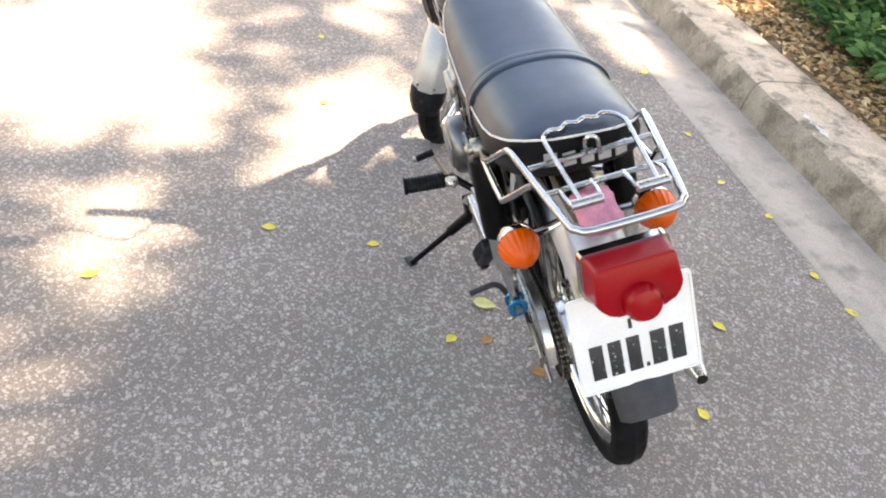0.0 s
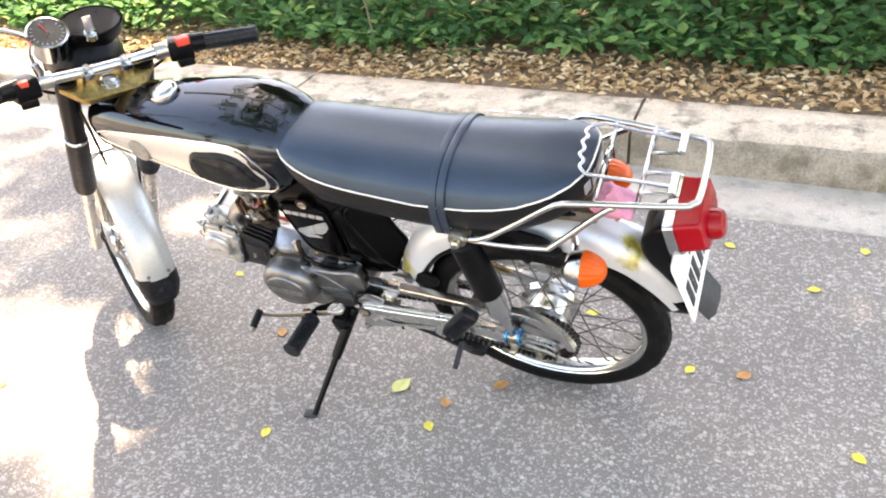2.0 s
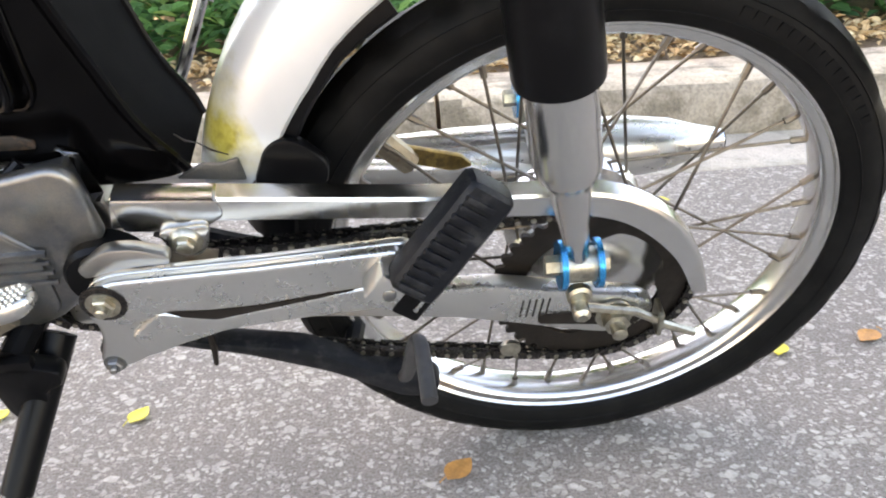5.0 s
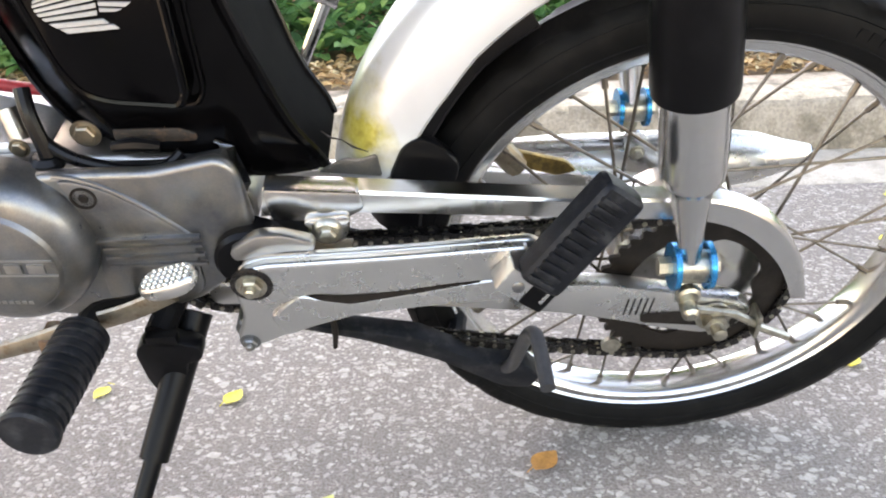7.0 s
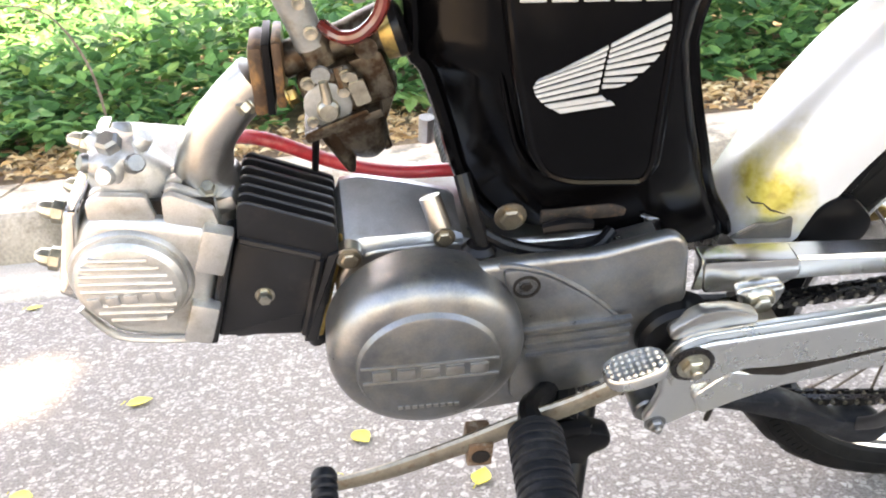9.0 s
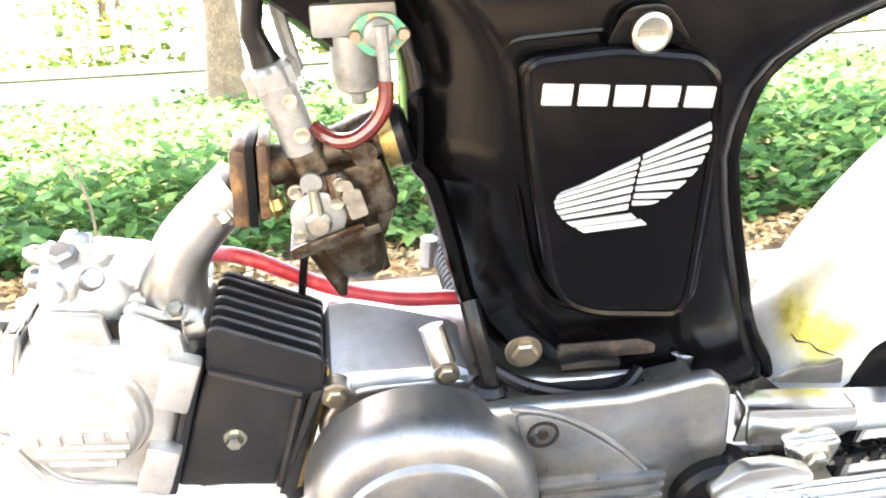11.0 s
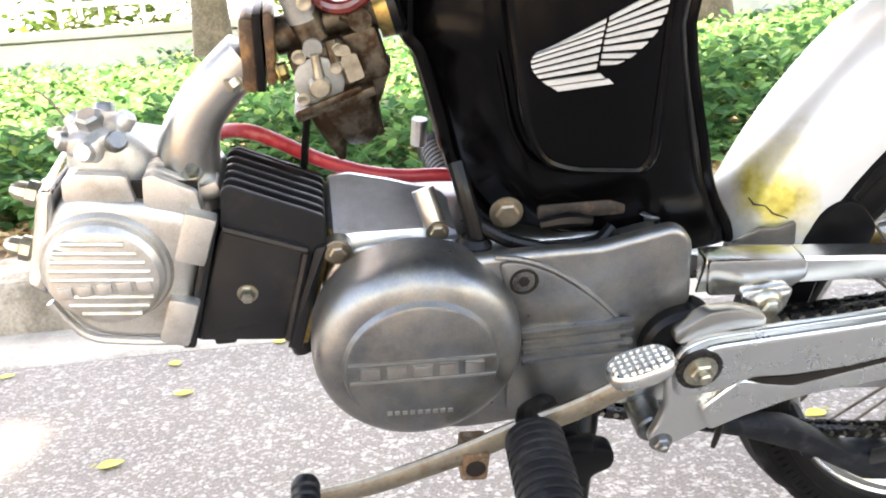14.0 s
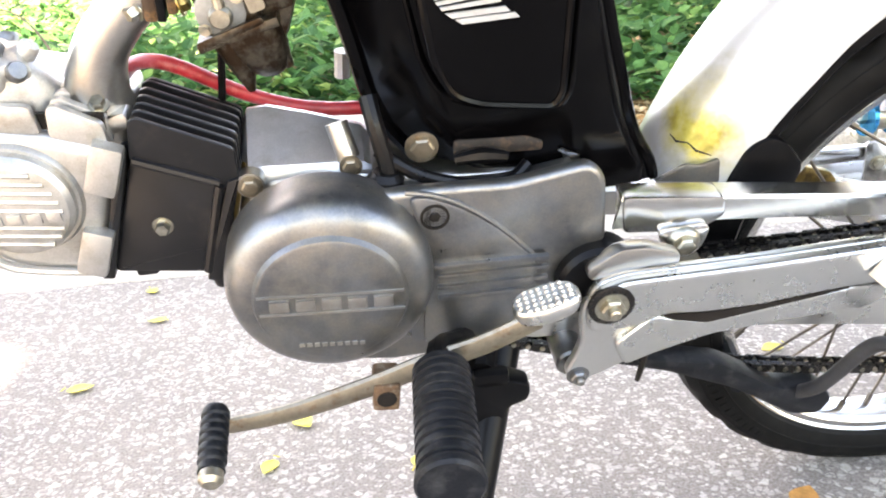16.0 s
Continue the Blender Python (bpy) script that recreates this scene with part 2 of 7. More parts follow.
def asphalt():
    m, nt, b = blank("chipped_asphalt")
    co = nt.nodes.new("ShaderNodeTexCoord")
    warp = blend(nt, 0.02, co.outputs["Object"], node(nt, "ShaderNodeTexNoise", Scale=40.0).outputs["Color"])
    chips = None
    for scale, at in ((120, 0.75), (190, 0.78), (78, 0.90)):
        v = node(nt, "ShaderNodeTexVoronoi", Scale=scale, Randomness=1.0)
        nt.links.new(warp, v.inputs["Vector"])
        e = nt.nodes.new("ShaderNodeTexVoronoi")
        e.feature = "DISTANCE_TO_EDGE"
        e.inputs["Scale"].default_value = scale
        nt.links.new(warp, e.inputs["Vector"])
        sep = nt.nodes.new("ShaderNodeSeparateColor")
        nt.links.new(v.outputs["Color"], sep.inputs[0])
        tone = ramp(nt, sep.outputs[0], [(at - 0.02, (0, 0, 0)), (at, (0.35, 0.35, 0.35)), (1.0, (1, 1, 1))])
        inside = ramp(nt, e.outputs["Distance"], [(0.06, (0, 0, 0)), (0.16, (1, 1, 1))])
        one = blend(nt, 1.0, tone, inside, "MULTIPLY")
        chips = one if chips is None else blend(nt, 1.0, chips, one, "LIGHTEN")
    tar = ramp(nt, noise_tex(nt, 260, 5, 0.75), [(0.32, (0.085, 0.073, 0.064)), (0.5, (0.205, 0.178, 0.157)), (0.7, (0.33, 0.288, 0.257))])
    stone = ramp(nt, noise_tex(nt, 130, 3), [(0.35, (0.38, 0.342, 0.304)), (0.65, (0.53, 0.484, 0.433))])
    c = blend(nt, chips, tar, stone)
    wear = ramp(nt, noise_tex(nt, 1.3, 6, 0.6), [(0.3, (0.36, 0.36, 0.36)), (0.7, (0.62, 0.61, 0.59))])
    c = blend(nt, 0.8, c, wear, "OVERLAY")
    nt.links.new(c, b.inputs["Base Color"])
    b.inputs["Roughness"].default_value = 0.85
    bump(nt, b, blend(nt, 0.6, chips, noise_tex(nt, 300, 4)), 0.8, 0.003)
    return m


ASPHALT = asphalt()
GUTTER = surface("gutter_concrete", (0.45, 0.395, 0.335), 0.85, 0, 0.16, stain=(0.26, 0.235, 0.195), stain_at=(0.5, 0.7), coarse=5, fine=190, grain=0.3, depth=0.003)
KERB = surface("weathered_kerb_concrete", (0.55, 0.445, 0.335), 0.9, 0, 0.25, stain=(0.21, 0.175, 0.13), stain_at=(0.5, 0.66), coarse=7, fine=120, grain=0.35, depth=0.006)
KERB_WHITE = surface("faded_white_paint", (0.66, 0.65, 0.60), 0.85, 0, 0.2, stain=(0.38, 0.35, 0.3), stain_at=(0.5, 0.56), coarse=22, depth=0.002)
KERB_SHADED_DIRT = surface("shaded_dirty_concrete", (0.33, 0.272, 0.21), 0.92, 0, 0.3, stain=(0.17, 0.138, 0.10), stain_at=(0.46, 0.62), coarse=5, fine=120, grain=0.35, depth=0.006)
FLAP_GREY = surface("grey_rubber", (0.035, 0.035, 0.038), 0.5, 0, 0.25, coarse=30, depth=0.0002, spec=0.3)
SOIL = surface("dry_soil", (0.17, 0.115, 0.07), 0.95, 0, 0.4, stain=(0.27, 0.20, 0.12), stain_at=(0.5, 0.65), coarse=12, fine=150, grain=0.5, depth=0.01)
BARK = surface("grey_brown_bark", (0.15, 0.11, 0.078), 0.9, 0, 0.4, coarse=7, fine=60, grain=0.5, depth=0.012)
WALL = surface("pale_rendered_wall", (0.50, 0.485, 0.44), 0.85, 0, 0.1, stain=(0.45, 0.43, 0.4), stain_at=(0.58, 0.75), coarse=3, fine=60, depth=0.002)
FENCE = surface("pale_fence_paint", (0.68, 0.67, 0.64), 0.5, 0, 0.1, coarse=6)


def leafy(name, stops, rough=0.5, through_light=0.25):
    m, nt, b = blank(name)
    geo = nt.nodes.new("ShaderNodeNewGeometry")
    c = ramp(nt, geo.outputs["Random Per Island"], stops)
    c = blend(nt, 0.35, c, ramp(nt, noise_tex(nt, 90, 3), [(0.3, (0.3, 0.3, 0.3)), (0.7, (0.7, 0.7, 0.7))]), "OVERLAY")
    nt.links.new(c, b.inputs["Base Color"])
    b.inputs["Roughness"].default_value, b.inputs["Specular IOR Level"].default_value = rough, 0.25
    tr = nt.nodes.new("ShaderNodeBsdfTranslucent")
    nt.links.new(c, tr.inputs["Color"])
    mix = nt.nodes.new("ShaderNodeMixShader")
    mix.inputs[0].default_value = through_light
    nt.links.new(b.outputs[0], mix.inputs[1]), nt.links.new(tr.outputs[0], mix.inputs[2])
    nt.links.new(mix.outputs[0], nt.nodes["Material Output"].inputs["Surface"])
    return m


GREEN = leafy("groundcover_leaf", [(0.0, (0.028, 0.090, 0.035)), (0.5, (0.084, 0.222, 0.074)), (0.85, (0.156, 0.322, 0.110)), (1.0, (0.29, 0.42, 0.13))], 0.6, 0.5)
LITTER = leafy("dry_leaf", [(0.0, (0.19, 0.11, 0.05)), (0.4, (0.44, 0.275, 0.13)), (0.75, (0.60, 0.43, 0.24)), (1.0, (0.68, 0.56, 0.36))], 0.7, 0.1)
CROWN = leafy("tree_leaf", [(0.0, (0.03, 0.075, 0.02)), (0.6, (0.06, 0.13, 0.03)), (1.0, (0.14, 0.2, 0.05))], 0.5, 0.3)
YELLOW = surface("yellow_leaf", (0.66, 0.54, 0.05), 0.5, 0, 0.25, coarse=60, depth=0.0005)
YELLOW_GREEN = surface("pale_green_leaf", (0.50, 0.50, 0.16), 0.5, 0, 0.2, coarse=60, depth=0.0005)
RUSSET = surface("russet_leaf", (0.45, 0.20, 0.05), 0.6, 0, 0.3, coarse=60, depth=0.0005)
PETAL = surface("yellow_petal", (0.75, 0.6, 0.03), 0.5, 0, 0.1, depth=0)

# ---- mesh helpers ----
def part(name, bm, material, parent=None, label="", smooth=35, kind=""):
    """Links a bmesh as one mesh object under a thing or a part."""
    bmesh.ops.recalc_face_normals(bm, faces=bm.faces[:])
    me = bpy.data.meshes.new(name)
    bm.to_mesh(me)
    bm.free()
    me.materials.append(material)
    if smooth:
        me.shade_smooth()
        me.set_sharp_from_angle(angle=radians(smooth))
    ob = new(name, me)
    ob.parent = parent
    if label or kind:
        tagged(ob, label, kind=kind)
    return ob


def spline(pts, steps):
    """A smooth line through the points."""
    p = [Vector(q) for q in pts]
    if steps <= 1 or len(p) < 3:
        return p
    out = []
    for i in range(len(p) - 1):
        a, b, c, d = p[max(i - 1, 0)], p[i], p[i + 1], p[min(i + 2, len(p) - 1)]
        for k in range(steps):
            t = k / steps
            out.append(0.5 * (2 * b + (c - a) * t + (2 * a - 5 * b + 4 * c - d) * t * t + (3 * b - a - 3 * c + d) * t ** 3))
    return out + [p[-1]]


def loft(bm, rings, closed=False, caps=True, ring_closed=True):
    vs = [[bm.verts.new(q) for q in r] for r in rings]
    n = len(vs[0])
    pairs = list(zip(vs, vs[1:])) + ([(vs[-1], vs[0])] if closed else [])
    for a, b in pairs:
        for i in range(n if ring_closed else n - 1):
            j = (i + 1) % n
            bm.faces.new((a[i], a[j], b[j], b[i]))
    if caps and not closed and ring_closed:
        bm.faces.new(vs[0][::-1]), bm.faces.new(vs[-1])
    return vs


def tube(bm, pts, r, seg=10, steps=1, closed=False, flat=1.0, up=None):
    """A round (or flattened) bar along a line; r may be one radius or one for each point."""
    line = spline(pts, steps)
    radii = r if isinstance(r, (list, tuple)) else [r] * len(pts)
    if steps > 1 and len(pts) > 2:
        radii = [radii[min(int(i / steps), len(radii) - 1)] * (1 - (i % steps) / steps) + radii[min(int(i / steps) + 1, len(radii) - 1)] * (i % steps) / steps for i in range(len(line))]
    rings, n = [], len(line)
    side = None
    for i, q in enumerate(line):
        way = (line[(i + 1) % n] - line[i - 1]) if closed else (line[min(i + 1, n - 1)] - line[max(i - 1, 0)])
        way.normalize()
        if side is None:
            side = way.cross(Vector(up) if up else (Vector((0, 0, 1)) if abs(way.z) < 0.9 else Vector((1, 0, 0))))
        side = (side - way * side.dot(way)).normalized()
        top = side.cross(way)
        rings.append([q + radii[i] * (side * math.cos(a) + flat * top * math.sin(a)) for a in (2 * math.pi * k / seg for k in range(seg))])
    loft(bm, rings, closed)


def lathe(bm, profile, centre=(0, 0, 0), axis=(0, 1, 0), seg=32, arc=None):
    """Turns (along, radius) pairs round an axis. arc: (from, to) in degrees for a part of a turn."""
    w = Vector(axis).normalized()
    u = w.cross(Vector((0, 0, 1)) if abs(w.z) < 0.9 else Vector((1, 0, 0))).normalized()
    v = w.cross(u)
    c = Vector(centre)
    rows = []
    for a, r in profile:
        rows.append([c + w * a + max(r, 1e-5) * (u * math.cos(t) + v * math.sin(t)) for t in (2 * math.pi * k / seg for k in range(seg))])
    loft(bm, rows, False, True)


def fluted(bm, profile, centre, axis, lobes, depth, seg):
    """Like lathe, with the radius swelling in lobes round the axis."""
    w = Vector(axis).normalized()
    u = w.cross(Vector((0, 0, 1)) if abs(w.z) < 0.9 else Vector((1, 0, 0))).normalized()
    v = w.cross(u)
    rows = []
    for a, r in profile:
        rows.append([Vector(centre) + w * a + max(r, 1e-5) * (1 + depth * math.cos(lobes * t)) * (u * math.cos(t) + v * math.sin(t)) for t in (2 * math.pi * k / seg for k in range(seg))])
    loft(bm, rows)


def inset(outline, d):
    """The outline moved inwards by d."""
    pts = [Vector(p[:2]) for p in outline]
    n = len(pts)
    area = sum(pts[i - 1].x * pts[i].y - pts[i].x * pts[i - 1].y for i in range(n))
    out = []
    for i in range(n):
        e0, e1 = (pts[i] - pts[i - 1]).normalized(), (pts[(i + 1) % n] - pts[i]).normalized()
        turn = 1 if area > 0 else -1
        n0, n1 = Vector((-e0.y, e0.x)) * turn, Vector((-e1.y, e1.x)) * turn
        m = n0 + n1
        m = m.normalized() if m.length > 1e-6 else n0
        out.append(pts[i] + m * min(d / max(0.4, m.dot(n0)), 2.0 * d))
    return out


def prism(bm, outline, y0, y1, bevel=0.0, segments=2):
    """An outline in x and z, thick along y, with rounded edges."""
    flat = [Vector(p[:2]) for i, p in enumerate(outline) if (Vector(p[:2]) - Vector(outline[i - 1][:2])).length > 1e-5]
    b = min(bevel, abs(y1 - y0) * 0.48)
    way = 1 if y1 > y0 else -1
    rows = []
    if b:
        steps = [(b * (1 - math.sin(q)), b * (1 - math.cos(q))) for q in (math.pi / 2 * k / segments for k in range(segments + 1))]
        rows = [(y0 + way * dy, d) for d, dy in steps] + [(y1 - way * dy, d) for d, dy in steps[::-1]]
    else:
        rows = [(y0, 0.0), (y1, 0.0)]
    loft(bm, [[(p.x, y, p.y) for p in (inset(flat, d) if d > 1e-7 else flat)] for y, d in rows])


def rounded(outline, r, n=4):
    """The outline with its corners rounded off."""
    out, m = [], len(outline)
    for i in range(m):
        a, b, c = Vector(outline[i - 1]), Vector(outline[i]), Vector(outline[(i + 1) % m])
        k = min(r, (a - b).length * 0.45, (c - b).length * 0.45)
        p, q = b + (a - b).normalized() * k, b + (c - b).normalized() * k
        for j in range(n + 1):
            t = j / n
            out.append(tuple(p * (1 - t) ** 2 + b * 2 * t * (1 - t) + q * t * t))
    return out


def block(bm, centre, size, m=None, bevel=0.0, segments=2):
    made = bmesh.ops.create_cube(bm, size=1.0)["verts"]
    bmesh.ops.scale(bm, verts=made, vec=size)
    if bevel:
        edges = list({e for v in made for e in v.link_edges})
        made = [v for v in bmesh.ops.bevel(bm, geom=edges, offset=bevel, segments=segments, profile=0.6, affect="EDGES", clamp_overlap=True)["verts"]]
    t = Matrix.Translation(centre) @ (m if m else Matrix())
    bmesh.ops.transform(bm, matrix=t, verts=made)


def hex_bolt(bm, place, axis, r, head=0.005, shank=0.0):
    """A hexagonal bolt head with a washer."""
    lathe(bm, [(0, r * 1.35), (0.0012, r * 1.35), (0.0012, r * 1.0)], place, axis, 18)
    lathe(bm, [(0.0012, r), (head * 0.8, r), (head, r * 0.82)], place, axis, 6)
    if shank:
        lathe(bm, [(head, r * 0.5), (head + shank, r * 0.5), (head + shank + 0.001, r * 0.35)], place, axis, 10)


def turned(outline, centre, degrees):
    c, s = math.cos(radians(degrees)), math.sin(radians(degrees))
    return [(centre[0] + x * c - z * s, centre[1] + x * s + z * c) for x, z in outline]


def B():
    return bmesh.new()

# ---- the setting: road, gutter, kerb, bank ----
def kerb_y(x, base):
    return base - 0.035 * x


def sheet(name, rows, material, label, kind="structure"):
    """A ground surface from rows of points."""
    bm = B()
    vs = [[bm.verts.new(p) for p in r] for r in rows]
    for a, b in zip(vs, vs[1:]):
        for i in range(len(a) - 1):
            bm.faces.new((a[i], a[i + 1], b[i + 1], b[i]))
    ob = part(name, bm, material, None, "", 60)
    return tagged(ob, label, name.split("_")[0], kind=kind)


xs = [-400, -120, -40, -14] + [-8 + 0.25 * i for i in range(57)] + [10, 30, 120, 400]
road_edge, kerb_foot, kerb_front, kerb_back = 0.87, 1.145, 1.175, 1.47
KERB_TOP = 0.135
sheet("road", [[(x, y if y < 0.8 else kerb_y(x, road_edge), 0.0) for x in xs] for y in (-400, -60, -12, -6, -4, -3, -2, -1, 0, 0.87)], ASPHALT, "grey worn asphalt road with pale stone chips")
sheet("gutter", [[(x, kerb_y(x, y), z + 0.002 * noise.noise((x * 2, y * 5, 0))) for x in xs] for y, z in ((road_edge, 0.0), (road_edge + 0.004, 0.005), (1.0, 0.004), (1.10, 0.0), (kerb_foot + 0.01, 0.0))], GUTTER, "pale stained concrete gutter strip along the kerb")


def bank_height(x, y):
    """The soil behind the kerb, rising gently towards the wall."""
    d = max(0.0, y - kerb_y(x, kerb_back))
    return KERB_TOP - 0.012 + 0.10 * min(d, 6.0) + 0.02 * noise.noise((x * 1.7, y * 1.7, 3.0)) * min(1.0, d * 4)


ys = [0.0, 0.1, 0.22, 0.36, 0.55, 0.8, 1.1, 1.5, 2.0, 2.6, 3.3, 4.1, 5.0, 6.5, 30, 400]
sheet("ground", [[(x, kerb_y(x, kerb_back) + d, bank_height(x, kerb_y(x, kerb_back) + d)) for x in xs] for d in ys], SOIL, "dry brown soil bank behind the kerb")

kerb = tagged(new("kerb"), "weathered concrete kerb with chipped edges and stains", "kerb", kind="structure")
JOINTS = [-7.46, -5.96, -4.46, -2.98, -1.54, -0.07, 1.36, 2.84, 4.34, 5.84]
for a, b in zip(JOINTS, JOINTS[1:]):
    bm = B()
    rings, n = [], 26
    for i in range(n + 1):
        x = a + 0.006 + (b - a - 0.012) * i / n
        k = 0.007 * noise.noise((x * 5, 1.3, 0)) + 0.005 * noise.noise((x * 17, 4.1, 0))
        h = KERB_TOP + 0.006 * noise.noise((x * 3, 9, 0))
        prof = [(kerb_foot + k, -0.05), (kerb_foot + 0.004 + k, 0.03), (kerb_front - 0.012 + k * 1.2, h - 0.03 + k), (kerb_front + 0.002 + k * 1.6, h - 0.012 + k * 0.7), (kerb_front + 0.022 + k * 1.5, h - 0.002), (kerb_front + 0.06, h), (kerb_back - 0.03, h + 0.002), (kerb_back + k, h - 0.012), (kerb_back + 0.004, -0.05)]
        rings.append([(x, kerb_y(x, y), z) for y, z in prof])
    loft(bm, rings)
    bmesh.ops.recalc_face_normals(bm, faces=bm.faces[:])
    bm.normal_update()
    # front faces take a darker, dirtier concrete with their shade in its colour
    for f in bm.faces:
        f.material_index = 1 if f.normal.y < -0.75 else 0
    part("kerb_stone", bm, KERB, kerb, "", 50).data.materials.append(KERB_SHADED_DIRT)
# flaking paint left along the kerb's upper edge
bm = B()
rnd = random.Random(5)
for x0, x1 in ((-1.27, -1.06), (-0.64, -0.43), (-0.42, -0.19), (-0.17, -0.09)):
    n = int((x1 - x0) / 0.008)
    low, high = [], []
    for k in range(n + 1):
        x = x0 + (x1 - x0) * k / n
        end = min(1.0, 6 * min(k, n - k) / n)
        mid = 0.036 + 0.010 * noise.noise((x * 9, 2, 7))
        wide = end * max(0.0008, 0.011 + 0.012 * noise.noise((x * 21, 5, 7)) + 0.005 * rnd.uniform(-1, 1))
        low.append(bm.verts.new((x, kerb_y(x, kerb_front + mid - wide), KERB_TOP + 0.006 * noise.noise((x * 3, 9, 0)) + 0.0016)))
        high.append(bm.verts.new((x, kerb_y(x, kerb_front + mid + wide * rnd.uniform(0.4, 1.2)), KERB_TOP + 0.006 * noise.noise((x * 3, 9, 0)) + 0.0018)))
    for k in range(n):
        bm.faces.new((low[k], low[k + 1], high[k + 1], high[k]))
part("faded_paint", bm, KERB_WHITE, kerb, "flaking white paint left on the kerb edge", 0)


# ---- plants ----
LEAF = [(0.0, 0.0, 0.0), (0.30, 0.42, 0.10), (0.62, 0.36, 0.13), (1.0, 0.0, 0.02), (0.62, -0.36, 0.13), (0.30, -0.42, 0.10), (0.48, 0.0, 0.03)]
LEAF_FACES = [(0, 6, 1), (1, 6, 2), (2, 6, 3), (3, 6, 4), (4, 6, 5), (5, 6, 0)]


def leaves(name, places, material, label, category, curl=1.0, kind="stuff", smooth=False):
    """Many leaves as one mesh. places: (point, direction angle, tilt, roll, length, width)."""
    base = np.array(LEAF)
    verts = np.zeros((len(places), len(base), 3))
    for i, (p, turn, tilt, roll, length, width) in enumerate(places):
        q = base * (length, width, length * curl)
        cr, sr, ct, st, ca, sa = math.cos(roll), math.sin(roll), math.cos(tilt), math.sin(tilt), math.cos(turn), math.sin(turn)
        y, z = q[:, 1] * cr - q[:, 2] * sr, q[:, 1] * sr + q[:, 2] * cr
        x, z = q[:, 0] * ct - z * st, q[:, 0] * st + z * ct
        verts[i, :, 0], verts[i, :, 1], verts[i, :, 2] = p[0] + x * ca - y * sa, p[1] + x * sa + y * ca, p[2] + z
    faces = (np.array(LEAF_FACES)[None] + (np.arange(len(places)) * len(base))[:, None, None]).reshape(-1, 3)
    me = bpy.data.meshes.new(name)
    me.from_pydata(verts.reshape(-1, 3).tolist(), [], faces.tolist())
    me.materials.append(material)
    return tagged(new(name, me), label, category, kind=kind)


def groundcover():
    rnd, out = random.Random(11), []
    for i in range(13500):
        x = -9.0 + 15.0 * rnd.random()
        d = 0.22 + 4.6 * rnd.random() ** 1.5
        edge = 0.29 + 0.10 * noise.noise((x * 1.1, 0, 5)) + 0.07 * noise.noise((x * 3.7, 2, 5))
        if d < edge:
            continue
        if d > 2.2 and (x < -6 or x > 5):
            continue
        y = kerb_y(x, kerb_back) + d
        g = bank_height(x, y)
        tall = (0.10 + 0.17 * min(1.0, (d - edge) / 0.35)) * (0.75 + 0.5 * noise.noise((x * 1.4, y * 1.4, 8)) + 0.35 * rnd.random())
        for k in range(rnd.randint(8, 11)):
            turn = rnd.random() * 6.283
            r = 0.01 + 0.07 * rnd.random()
            z = g + tall * (0.2 + 0.85 * rnd.random() ** 0.6)
            out.append(((x + r * math.cos(turn), y + r * math.sin(turn), z), turn + rnd.uniform(-0.6, 0.6), rnd.uniform(-0.5, 0.75), rnd.uniform(-0.6, 0.6), rnd.uniform(0.045, 0.085), rnd.uniform(0.032, 0.056)))
    return leaves("groundcover_plants", out, GREEN, "dense low green groundcover plants on the bank", "plants", 0.8)


def litter():
    rnd, out = random.Random(12), []
    for i in range(11000):
        x = -8.0 + 12.5 * rnd.random()
        d = rnd.gauss(0.16, 0.13)
        if not -0.05 < d < 0.9:
            continue
        y = kerb_y(x, kerb_back) + d
        z = max(bank_height(x, y), KERB_TOP + 0.004 if d < 0.02 else 0) + 0.004 + 0.02 * rnd.random()
        out.append(((x, y, z), rnd.random() * 6.283, rnd.uniform(-0.35, 0.35), rnd.uniform(-0.7, 0.7), rnd.uniform(0.025, 0.052), rnd.uniform(0.014, 0.027)))
    return leaves("dry_leaf_litter", out, LITTER, "dry brown leaf litter on the soil behind the kerb", "leaf litter", 1.6)


groundcover()
litter()
rnd = random.Random(13)
bm = B()
for i in range(70):
    x, d = -6 + 9 * rnd.random(), 0.5 + 2.6 * rnd.random()
    y = kerb_y(x, kerb_back) + d
    z = bank_height(x, y) + 0.29 + 0.05 * rnd.random()
    for k in range(5):
        a = k * 1.2566 + i
        c = Vector((x, y, z))
        q = c + 0.014 * Vector((math.cos(a), math.sin(a), 0.25))
        s = 0.006 * Vector((-math.sin(a), math.cos(a), 0))
        bm.faces.new([bm.verts.new(v) for v in (c, c * 0.5 + q * 0.5 + s, q, c * 0.5 + q * 0.5 - s)])
tagged(part("yellow_flowers", bm, PETAL, None, "", 0), "small yellow flowers scattered over the groundcover", "flowers", kind="stuff")

# a dry bent twig standing out of the plants
bm = B()
tube(bm, [(-1.35, 1.72, 0.16), (-1.36, 1.70, 0.40), (-1.45, 1.72, 0.56), (-1.62, 1.80, 0.60)], [0.004, 0.004, 0.003, 0.002], 6, 6)
tagged(part("dry_twig", bm, BARK, None, "", 40), "thin dry bent twig in the groundcover", "twig")


